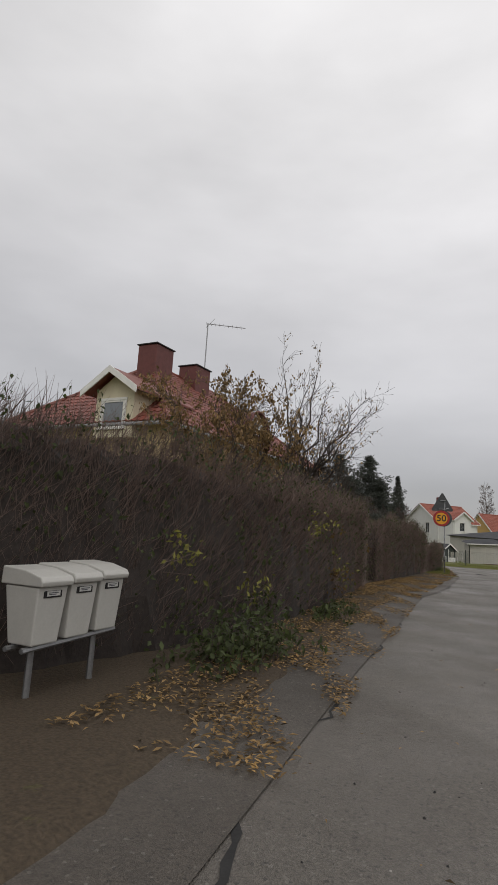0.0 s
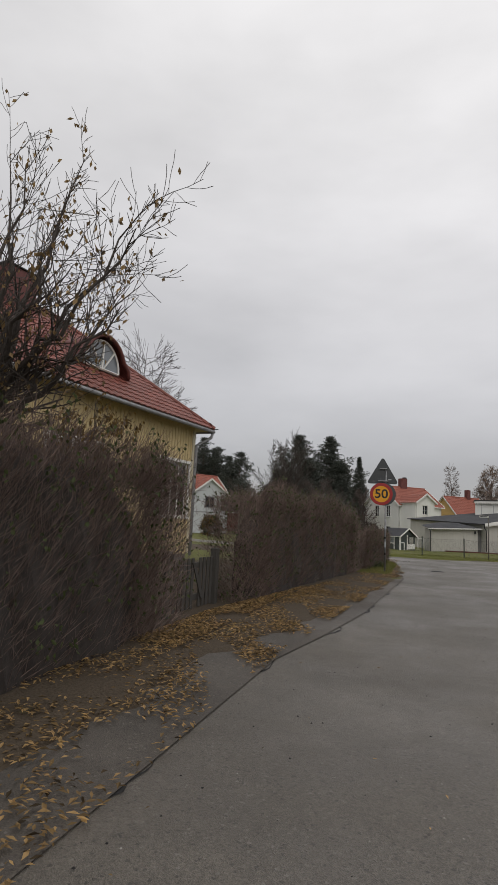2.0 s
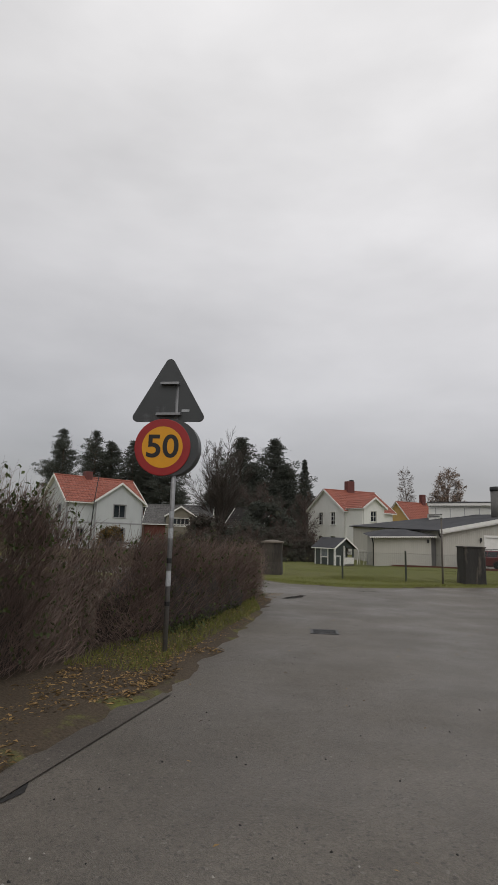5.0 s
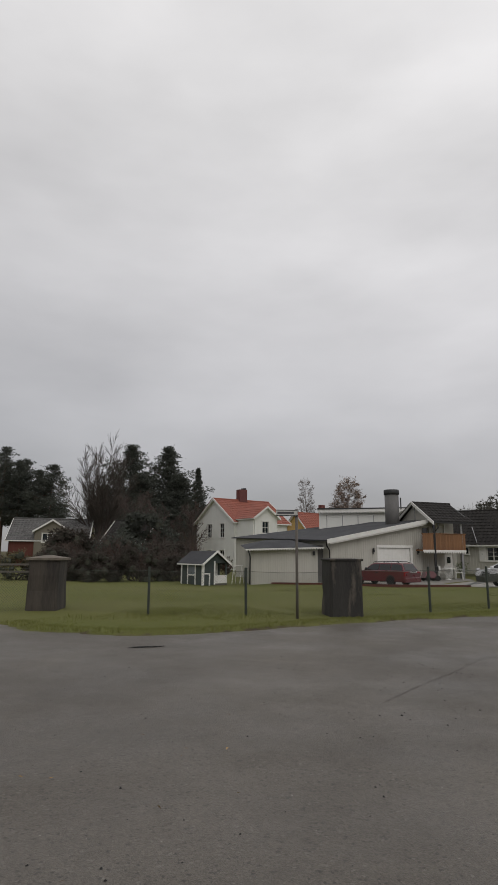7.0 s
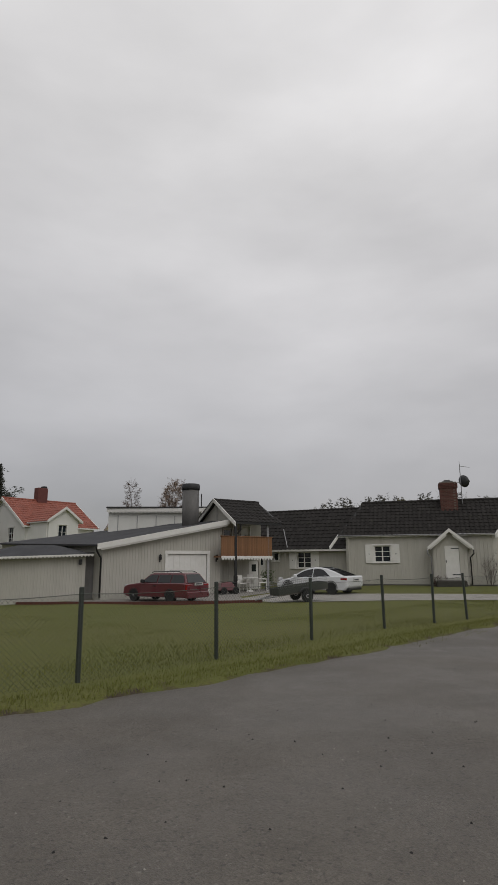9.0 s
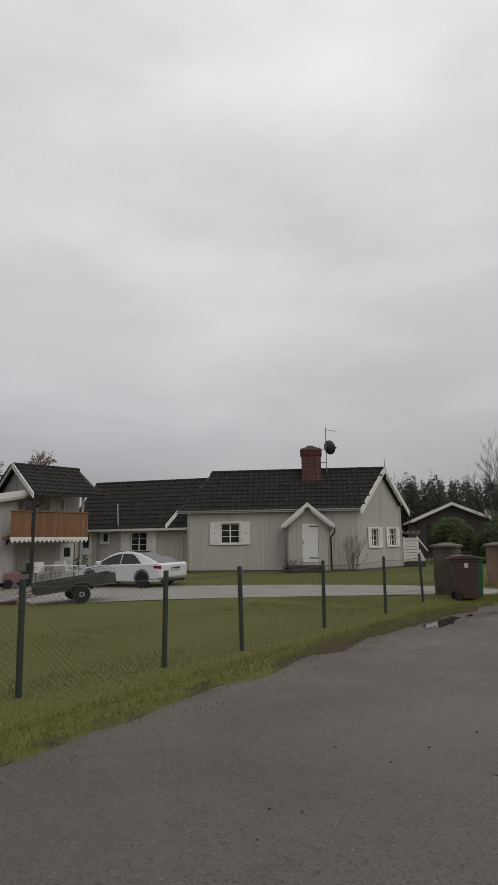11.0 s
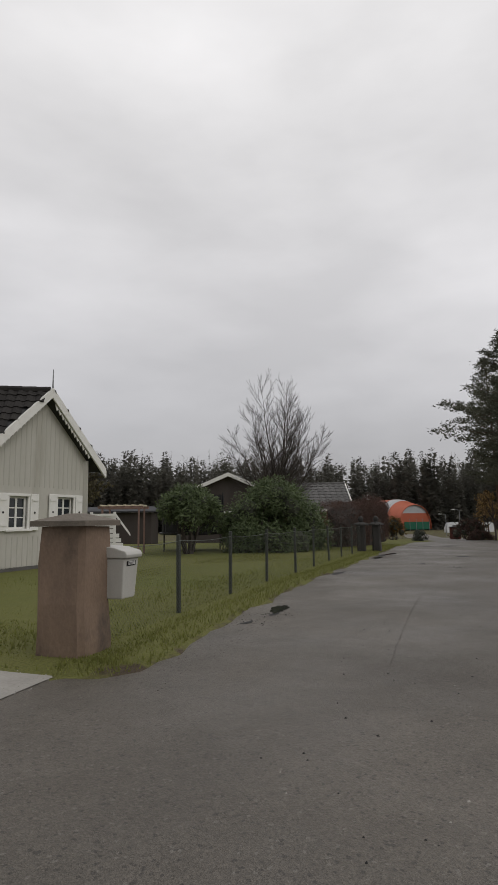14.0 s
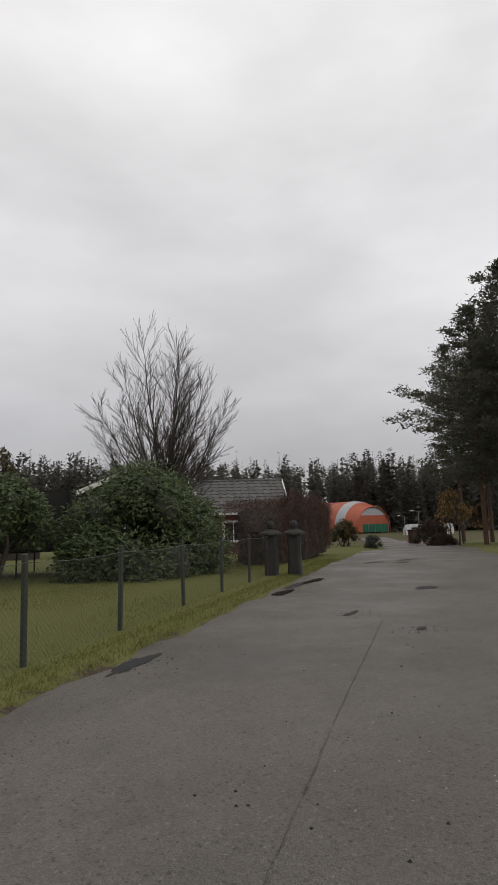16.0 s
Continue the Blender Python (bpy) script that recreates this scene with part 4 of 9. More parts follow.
p0, p1 = hw(dx - 0.78, dy + 0.1), hw(dx + 0.78, dy + 0.1)
md = wall_frame((p0.x, p0.y), (p1.x, p1.y))
window(dorm, md, 0.32, dz + 0.2, 1.2, dz + 1.08, 1, 1, WHITE, PALE_PANE, deep=-0.01, casing=0.09)
for sgn in (-1, 1):
    a, b = Vector((dx, dy - 0.25, dz + 2.12)), Vector((dx + sgn * 1.15, dy - 0.25, dz + 1.38))
    part("dormer_roof", Geo().prism([a, b, b + Vector((0, 0, -0.07)), a + Vector((0, 0, -0.07))], (0, 3.2, 0)), TILE_RED_FIELD, dorm)
    board(dorm, "bargeboard", HM @ (a + Vector((0, -0.03, 0.03))), HM @ (b + Vector((0, -0.03, 0.03))), 0.22, 0.04, WHITE)
for cy, cz in ((-8.65, 8.25), (-5.9, 8.2)):
    ch = part("chimney", Geo().box(RX - 0.1, cy - 0.55, 6.4, RX + 0.8, cy + 0.55, cz, 0.02), BRICK_RED, yh, "dark red sheet-clad chimney")
    part("chimney_cap", Geo().box(RX - 0.15, cy - 0.6, cz, RX + 0.85, cy + 0.6, cz + 0.05, 0.01), BLACK, ch)
ant = part("aerial_mast", Geo().tube([(-3.6, -5.25, 7.0), (-3.6, -5.25, 10.55)], 0.025, 6), GALV, yh)
part("aerial_boom", Geo().tube([(-3.6, -5.35, 10.5), (-2.0, -4.6, 10.35)], 0.018, 5), GALV, ant)
part("aerial_stub", Geo().tube([(-3.65, -5.3, 10.35), (-3.4, -5.0, 10.85)], 0.012, 4), GALV, ant)
teeth = Geo()
for i in range(9):
    p = Vector((-3.6, -5.35, 10.5)).lerp(Vector((-2.0, -4.6, 10.35)), i / 9)
    teeth.tube([p + Vector((-0.08, 0.17, 0)), p + Vector((0.08, -0.17, 0))], 0.008, 4)
part("aerial_rods", teeth, GALV, ant)


# ---- the garage and its house wing ----
GO = Vector((5.75, 59.72, -0.25))
GE, GN = Vector((0.907, 0.42, 0)), Vector((-0.42, 0.907, 0))


def gw(a, b, z):
    """A place in the garage's own directions: a along its front, b to the back."""
    p = GO + GE * a + GN * b
    return Vector((p.x, p.y, z))


ga = thing("garage", Matrix.Translation(GO), "pale grey boarded garage with a sloping felt roof", "garage")
gl_, gr_ = gw(0, 0, 0), gw(6.75, 0, 0)
ghole = [(3.45, -0.25, 5.8, 1.8)]
zt_l, zt_r = 2.05, 3.4
_, mg, GL = wall_panel(ga, "wall", gl_, gr_, -0.3, zt_l, GREY_WOOD, holes=[(3.45, -0.3, 5.8, 1.8)], top=[(6.75, zt_r), (6.75, zt_l)][:1])
battens(ga, mg, [0.1 + 0.16 * i for i in range(42)], -0.2, lambda x: zt_l + (zt_r - zt_l) * x / 6.75 - 0.22, GREY_WOOD, w=0.035, holes=ghole)
part("side_wall", Geo().prism([gw(-1.75, 12.3, -0.5), gw(0, 0.05, -0.5), gw(0, 0.05, 2.18), gw(-1.75, 12.3, 2.54)], GE * 0.15), GREY_WOOD, ga, m=Matrix())
wall_panel(ga, "wall", gr_, gw(6.75, 6, 0), -0.3, zt_r, GREY_WOOD)
gd = part("garage_door", Geo().box(3.47, 0.06, -0.22, 5.78, 0.1, 1.79), WHITE, ga, "closed white up-and-over garage door", m=mg)
for i in range(7):
    part("door_panel", Geo().box(3.5 + i * 0.325, 0.048, -0.2, 3.8 + i * 0.325, 0.06, 1.76, 0.006), WHITE, gd, m=mg)
part("door_frame", Geo().box(3.3, -0.04, -0.25, 3.46, 0.05, 1.8, 0.01).box(5.79, -0.04, -0.25, 5.95, 0.05, 1.8, 0.01).box(3.28, -0.045, 1.8, 5.97, 0.05, 1.97, 0.01), WHITE, ga, m=mg)
for x in (3.0, 6.35):
    lp = part("wall_lantern", Geo().box(x - 0.06, -0.17, 1.5, x + 0.06, -0.04, 1.7, 0.03).lathe([(0.09, 1.7), (0.02, 1.79)], 6, (x, -0.105, 0)), BLACK, ga, "black wall lantern", m=mg)
    part("lantern_arm", Geo().box(x - 0.03, -0.05, 1.4, x + 0.03, 0.0, 1.75), BLACK, lp, m=mg)
# roof with a stepped white bargeboard
roof = [gw(-0.35, -0.35, 2.22), gw(6.95, -0.35, 3.62), gw(6.95, 9.0, 3.85), gw(-2.0, 12.6, 2.62)]
part("roof", Geo().prism(roof[::-1], (0, 0, -0.05)), FELT, ga, m=Matrix())
board(ga, "bargeboard", gw(-0.4, -0.38, 2.26), gw(6.98, -0.38, 3.66), 0.26, 0.05, WHITE)
board(ga, "bargeboard", gw(-0.2, -0.33, 2.12), gw(6.9, -0.33, 3.46), 0.16, 0.04, WHITE)
board(ga, "fascia", gw(-0.4, -0.36, 2.21), gw(-2.02, 12.6, 2.61), 0.07, 0.05, BLACK)
pipe(ga, "downpipe", [gw(-0.42, -0.3, 2.1), gw(-0.3, -0.1, 1.9), gw(-0.08, -0.07, 1.6), gw(-0.08, -0.07, -0.2)], 0.045, BLACK)
# upper storey with a scalloped white cornice behind the roof
part("upper_storey", Geo().prism([gw(3.45, 8.0, 3.0), gw(11, 4.6, 3.0), gw(12, 9.0, 3.0), gw(5.6, 11.7, 3.0)], (0, 0, 1.7)), WHITE_WALL, ga, m=Matrix())
for i in range(7):
    p = gw(3.45, 8.0, 0).lerp(gw(11, 4.6, 0), (i + 0.5) / 7)
    part("panel_strip", Geo().box(p.x - 0.02, p.y - 0.04, 3.0, p.x + 0.02, p.y, 4.3), TRIM_GREY, ga, m=Matrix())
board(ga, "cornice", gw(3.25, 7.8, 4.72), gw(11, 4.3, 4.86), 0.22, 0.08, WHITE)
scallops(ga, gw(3.25, 7.78, 4.5), gw(11, 4.28, 4.64), 0.12, WHITE, 0.22)
part("flat_roof", Geo().prism([gw(3.15, 7.7, 4.8), gw(11.2, 4.2, 4.94), gw(12.2, 9.2, 4.94), gw(5.4, 11.8, 4.8)][::-1], (0, 0, -0.08)), BLACK, ga, m=Matrix())
ch = part("chimney", Geo().lathe([(0.47, 2.9), (0.47, 5.4)], 20, gw(5.75, 1.75, 0)), CHIM_GREY, ga, "grey round chimney with a dark cap", m=Matrix(), smooth=True)
part("chimney_cap", Geo().lathe([(0.5, 5.38), (0.52, 5.44), (0.52, 5.68), (0.47, 5.72)], 20, gw(5.75, 1.75, 0)), BLACK, ch, m=Matrix(), smooth=True)
part("chimney_ladder", Geo().box(*gw(6.3, 1.5, 4.4), *(gw(6.3, 1.5, 5.2) + Vector((0.04, 0.25, 0)))), BLACK, ch, m=Matrix())

# balcony wing beside the garage
bw = thing("balcony_wing", Matrix.Translation(gw(8, 1, -0.2)), "pale house wing with a wooden balcony under a dark tiled gable", "house wing")
bholes = [(0.55, 1.95, 1.1, 3.2), (1.75, 1.72, 2.35, 3.35), (2.3, -0.2, 3.0, 1.45)]
_, mb, _ = wall_panel(bw, "wall", gw(6.75, 0.7, 0), gw(9.9, 0.7, 0), -0.4, 3.55, GREY_WOOD, holes=bholes)
battens(bw, mb, [0.1 + 0.16 * i for i in range(19)], -0.2, lambda x: 1.55, GREY_WOOD, w=0.035, holes=bholes)
window(bw, mb, *bholes[0], 1, 3, WHITE, casing=0.07)
window(bw, mb, bholes[1][0], 1.72, bholes[1][2], 3.35, 1, 1, WHITE, WHITE, casing=0.07, sill=False)
part("wreath", Geo().lathe([(0.06, -0.03), (0.13, -0.01), (0.06, 0.02)], 10, (2.05, 0.02, 2.75), "y"), BLACK, bw, m=mb)
bd = part("white_door", Geo().box(2.32, 0.04, -0.2, 2.98, 0.09, 1.44), WHITE, bw, "white door with a small window", m=mb)
part("door_pane", Geo().box(2.5, 0.03, 0.85, 2.8, 0.045, 1.25), PANE, bd, m=mb)
part("balcony_floor", Geo().prism([gw(6.08, -0.9, 1.62), gw(9.45, -0.9, 1.62), gw(9.45, 0.7, 1.62), gw(6.75, 0.7, 1.62), gw(6.75, -0.2, 1.62), gw(6.08, -0.2, 1.62)], (0, 0, 0.1)), BALCONY, bw, m=Matrix())
plank = Geo().box(0, -0.012, 0, 0.118, 0.012, 1.02, 0.004).mesh("balcony_board", BALCONY)
mf = wall_frame(gw(6.08, -0.92, 0), gw(9.45, -0.92, 0))
for i in range(28):
    part("balcony_board", plank, BALCONY, bw, m=mf @ Matrix.Translation((i * 0.12, 0, 1.68)))
part("balcony_rail", Geo().box(-0.03, -0.05, 2.7, 3.4, 0.05, 2.75, 0.008), BALCONY, bw, m=mf)
board(bw, "valance", gw(6.08, -0.95, 1.7), gw(9.45, -0.95, 1.7), 0.1, 0.03, WHITE)
scallops(bw, gw(6.08, -0.95, 1.6), gw(9.45, -0.95, 1.6), 0.13, WHITE, 0.18)
part("balcony_post", Geo().box(-0.07, -0.07, -0.2, 0.07, 0.07, 3.5, 0.01), BLACK, bw, m=Matrix.Translation(gw(7.0, -0.92, 0)))
part("balcony_post", Geo().box(-0.06, -0.06, -0.2, 0.06, 0.06, 3.5, 0.01), TRIM_GREY, bw, m=Matrix.Translation(gw(9.2, -0.86, 0)))
pe0, pe1, pr0, pr1 = gw(6.88, -1.05, 3.5), gw(10.05, -1.05, 3.5), gw(6.88, 1.05, 4.84), gw(9.98, 1.05, 4.84)
pb0, pb1 = gw(6.88, 3.2, 3.5), gw(10.05, 3.2, 3.5)
part("roof_deck", Geo().prism([pe0, pe1, pr1, pr0][::-1], (0, 0, -0.1)).prism([pb1, pb0, pr0, pr1][::-1], (0, 0, -0.1)), BLACK, bw, m=Matrix())
part("gable", Geo().prism([gw(7.08, -0.9, 3.45), gw(7.08, 1.05, 4.7), gw(7.08, 3.05, 3.45)], GE * 0.12), GREY_WOOD, bw, m=Matrix())
part("gable_strip", Geo().box(-0.02, -0.03, 3.5, 0.02, 0.03, 4.6), TRIM_GREY, bw, m=Matrix.Translation(gw(7.07, 1.05, 0)))
tile_roof(bw, pe0, pe1, pr1, pr0, 0.3, 0.34, TILE_DARK)
tile_roof(bw, pb1, pb0, pr0, pr1, 0.3, 0.34, TILE_DARK)
ridge_caps(bw, pr0, pr1, TILE_DARK, 0.09)
board(bw, "bargeboard", gw(6.83, 1.05, 4.92), gw(6.83, -1.15, 3.47), 0.22, 0.05, WHITE)
board(bw, "bargeboard", gw(6.83, 1.05, 4.92), gw(6.83, 3.25, 3.47), 0.22, 0.05, WHITE)
board(bw, "eave_board", gw(6.88, -1.06, 3.5), gw(10.05, -1.06, 3.5), 0.12, 0.04, BLACK)
pipe(bw, "downpipe", [gw(7.3, -1.0, 3.4), gw(7.35, -0.9, 3.1), gw(7.1, -0.95, 2.9)], 0.04, BLACK)

# low shed beside the garage
sh = thing("lean_to_shed", Matrix.Translation(gw(-2.7, 2, -0.4)), "low grey boarded shed with a dark felt hip roof", "shed")
_, m1, L1 = wall_panel(sh, "wall", gw(-4.7, 1.15, 0), gw(-0.6, 0.5, 0), -0.5, 1.65, GREY_WOOD)
battens(sh, m1, [0.1 + 0.14 * i for i in range(29)], -0.45, lambda x: 1.6, GREY_WOOD, w=0.035)
wall_panel(sh, "wall", gw(-4.0, 4.0, 0), gw(-4.7, 1.15, 0), -0.5, 1.65, GREY_WOOD)
part("recess_wall", Geo().prism([gw(-0.6, 0.75, -0.4), gw(-0.1, 0.75, -0.4), gw(-0.1, 0.85, -0.4), gw(-0.6, 0.85, -0.4)], (0, 0, 2.3)), CHIM_GREY, sh, m=Matrix())
e0, e1, e2, e3 = gw(-5.2, 0.75, 1.62), gw(-0.35, 0.12, 1.78), gw(-0.2, 4.5, 2.2), gw(-4.3, 4.2, 1.9)
top0, top1 = gw(-3.2, 2.6, 2.22), gw(-1.6, 2.4, 2.25)
part("roof", Geo().face(e0, e1, top1, top0).face(e3, e0, top0).face(e1, e2, top1).face(e2, e3, top0, top1).face(e3, e2, e1, e0), FELT, sh, m=Matrix())
board(sh, "fascia", e0 + Vector((0, 0, 0.02)), e1 + Vector((0, 0, 0.02)), 0.06, 0.04, WHITE)
scallops(sh, e0 + Vector((0, 0, -0.04)), e1 + Vector((0, 0, -0.04)), 0.07, WHITE, 0.16)
pipe(sh, "downpipe", [gw(-5.0, 0.85, 1.6), gw(-4.8, 1.05, 1.2), gw(-4.8, 1.05, -0.4)], 0.04, BLACK)
part("wall_lantern", Geo().box(-0.07, -0.16, 1.2, 0.07, -0.02, 1.45, 0.02), BLACK, sh, m=Matrix.Translation(gw(-0.85, 0.5, 0.1)))


# ---- the grey cottage ----
mh = thing("grey_cottage", pose(24, 62.5, 0), "long pale grey boarded cottage with dark tiles and white trim", "house")
C0, C1 = Vector((26.35, 59.85, 0)), Vector((29.95, 61.6, 0))       # gable corners
U = Vector((-0.889, 0.457, 0))                                      # along the front, away from the gable
A0 = C0 + U * 7.95
EV, RG = 3.07, 4.86
fh = [(2.35, 1.42, 3.35, 2.32)]                                     # front window
_, mfr, FL = wall_panel(mh, "wall", A0, C0, 0.12, EV, GREY_WOOD, holes=[(1.6, 1.33, 2.5, 2.26)])
fh = [(1.6, 1.33, 2.5, 2.26)]
battens(mh, mfr, [0.08 + 0.2 * i for i in range(40)], 0.15, lambda x: EV - 0.1, GREY_WOOD, w=0.04, holes=[(0.9, 1.2, 3.2, 2.4)])
window(mh, mfr, *fh[0], 2, 3, WHITE, shutters=True)
gl2 = (C1 - C0).length
gh = [(1.12, 1.1, 1.72, 1.94), (2.78, 1.12, 3.38, 1.96)]
_, mga, _ = wall_panel(mh, "wall", C0, C1, 0.12, EV, GREY_WOOD, holes=gh, top=[(gl2 / 2, RG - 0.12)])
battens(mh, mga, [0.08 + 0.17 * i for i in range(int(gl2 / 0.17))], 0.15, lambda x: EV - 0.05 + (RG - 0.2 - EV) * (1 - abs(x - gl2 / 2) / (gl2 / 2)), GREY_WOOD, w=0.022, d=0.004, holes=[(0.65, 1.0, 2.2, 2.1), (2.3, 1.0, 3.9, 2.1)])
for h in gh:
    window(mh, mga, *h, 2, 3, WHITE, casing=0.07, shutters=True)
wall_panel(mh, "wall", C1, C1 + U * 8.5, 0.12, EV, GREY_WOOD)
_, mle, _ = wall_panel(mh, "wall", A0 + (C1 - C0), A0, 0.12, EV - 0.3, GREY_WOOD, top=[(gl2 / 2, RG - 0.5)])
part("plinth", Geo().prism([C0 + (C0 - C1).normalized() * -0.05, C1, C1 + U * 8.4, A0], (0, 0, 0.14)).prism([C0 * 1.0, C1 * 1.0, C1 + U * 8.4, A0], (0, 0, -0.3)), PLINTH, mh, m=Matrix())
part("room_dark", Geo().prism([C0 + U * 0.6 + (C1 - C0) * 0.15, C1 + U * 0.6 - (C1 - C0) * 0.15, C1 + U * 7.5 - (C1 - C0) * 0.15, A0 - U * 0.6 + (C1 - C0) * 0.15], (0, 0, 2.4)), SHADE_AND_BLACK, mh, m=Matrix())
gv = (C1 - C0).normalized()
fw = -gv                                                           # towards the front eave
e_n, e_f = C0 - U * 0.28 - gv * 0.25, C1 - U * 0.28 + gv * 0.25
ap = (e_n + e_f) / 2
sl = (RG - EV) / ((e_f - e_n).length / 2 - 0.25)
ez = RG - sl * (e_f - e_n).length / 2


def at(p, z):
    return Vector((p.x, p.y, z))


E0, R0, B0 = at(e_n, ez), at(ap, RG), at(e_f, ez)
Lr = 8.5
E1_, R1_, B1_ = at(e_n + U * Lr, ez), at(ap + U * Lr, RG), at(e_f + U * Lr, ez)
part("roof_deck", Geo().prism([E1_, E0, R0, R1_][::-1], (0, 0, -0.09)).prism([B0, B1_, R1_, R0][::-1], (0, 0, -0.09)), BLACK, mh, m=Matrix())
tile_roof(mh, E1_, E0, R0, R1_, 0.25, 0.25, TILE_DARK)
tile_roof(mh, B0, B1_, R1_, R0, 0.3, 0.3, TILE_DARK)
ridge_caps(mh, R0, R1_, TILE_DARK, 0.1)
for tip, z in ((e_n, ez), (e_f, ez)):
    a, b = at(ap - U * 0.06, RG + 0.08), at(tip - U * 0.06, z + 0.02)
    board(mh, "bargeboard", a, b, 0.28, 0.05, WHITE)
    board(mh, "bargeboard_face", a.lerp(b, 0.04) + Vector((0, 0, -0.02)) - U * -0.03, b + (b - a) * 0.03 - U * -0.03, 0.2, 0.04, WHITE)
    scallops(mh, a.lerp(b, 0.08) + Vector((0, 0, -0.27)) + U * 0.05, a.lerp(b, 0.72) + Vector((0, 0, -0.27)) + U * 0.05, 0.12, WHITE, 0.16)
    a2, b2 = at(ap + U * (Lr + 0.05), RG + 0.06), at(tip + U * (Lr + 0.05), z)
    if tip is e_n:
        board(mh, "bargeboard", b2 + gv * 0.1 + Vector((0, 0, 0.1)), b2 - gv * 0.65 + Vector((0, 0, -0.62)), 0.2, 0.05, WHITE)
part("finial", Geo().tube([at(ap - U * 0.06, RG), at(ap - U * 0.06, RG + 0.6)], [0.025, 0.01], 6), GALV, mh, m=Matrix())
board(mh, "eave_board", E1_ + Vector((0, 0, -0.02)), E0 + Vector((0, 0, -0.02)), 0.075, 0.04, WHITE)
pipe(mh, "gutter", [E1_ - gv * 0.05 + Vector((0, 0, -0.02)), E0 - gv * 0.05 + Vector((0, 0, -0.02))], 0.038, TRIM_GREY)
stack_at = C0 + U * 3.06 + gv * 1.72
brick_stack(mh, stack_at.x, stack_at.y, 3.9, 5.9, 0.95, 0.72, math.degrees(math.atan2(-U.y, -U.x)))
part("chimney_top", Geo().box(-0.3, -0.2, 5.89, 0.3, 0.2, 5.98, 0.02).box(-0.2, -0.15, 5.98, 0.15, 0.15, 6.05, 0.02), CHIM_GREY, mh, m=pose(stack_at.x, stack_at.y, 0, 0, 0, math.degrees(math.atan2(-U.y, -U.x))))
dish_at = stack_at - U * 0.75 + Vector((0, 0, 0))
mast = part("aerial_mast", Geo().tube([at(dish_at, 4.4), at(dish_at, 6.95)], 0.022, 6), GALV, mh, m=Matrix())
part("aerial_boom", Geo().tube([at(dish_at, 6.85), at(dish_at - U * 0.55, 6.75)], 0.014, 4).tube([at(dish_at, 6.9), at(dish_at, 7.15)], 0.01, 4), GALV, mast, m=Matrix())
dm = look(at(dish_at - U * 0.18, 5.95), at(dish_at, 6.7) + Vector((2.7, 0.9, 0)))
dish = part("satellite_dish", Geo().lathe([(0.02, 0.09), (0.2, 0.06), (0.36, 0.0), (0.35, -0.012), (0.18, 0.045), (0.01, 0.075)], 18), SIGN_BACK, mast, "grey satellite dish", m=dm, smooth=True)
part("dish_arm", Geo().tube([(0, -0.3, 0.02), (0, -0.1, -0.42)], 0.012, 4).box(-0.05, -0.13, -0.48, 0.05, -0.05, -0.38, 0.01), BLACK, dish, m=dm)
part("dish_bracket", Geo().tube([at(dish_at, 5.9), at(stack_at - U * 0.35, 5.85)], 0.02, 4).tube([at(dish_at, 5.2), at(stack_at - U * 0.35, 5.2)], 0.02, 4), GALV, mast, m=Matrix())
# vestibule
V0, V1 = Vector((23.2, 60.88, 0)) + U * -0.05, Vector((24.95, 59.98, 0))
vu = (V1 - V0).normalized()
vb = Vector((-vu.y, vu.x, 0))
vl = (V1 - V0).length
vd = 1.35
ve, vr = 2.2, 3.0
vhole = [(0.66, 0.46, 1.41, 2.26)]
_, mv, _ = wall_panel(mh, "vestibule_wall", V0, V1, 0.1, ve, GREY_WOOD, thick=0.1, holes=vhole, top=[(vl / 2, vr)])
battens(mh, mv, [0.06 + 0.2 * i for i in range(10)], 0.15, lambda x: ve + (vr - ve) * (1 - abs(x - vl / 2) / (vl / 2)) - 0.05, GREY_WOOD, w=0.035, holes=[(0.62, 0.2, 1.45, 2.35)])
wall_panel(mh, "vestibule_wall", V1, V1 + vb * vd, 0.1, ve, GREY_WOOD, thick=0.1)
wall_panel(mh, "vestibule_wall", V0 + vb * vd, V0, 0.1, ve, GREY_WOOD, thick=0.1)
door = part("vestibule_door", Geo().box(0.67, 0.02, 0.47, 1.4, 0.06, 2.25, 0.006), WHITE, mh, "closed white boarded door", m=mv)
for z in (0.66, 2.05):
    part("strap_hinge", Geo().box(1.0, 0.008, z - 0.02, 1.41, 0.02, z + 0.02), BLACK, door, m=mv)
part("door_latch", Geo().box(0.7, 0.0, 1.3, 0.74, 0.02, 1.42), BLACK, door, m=mv)
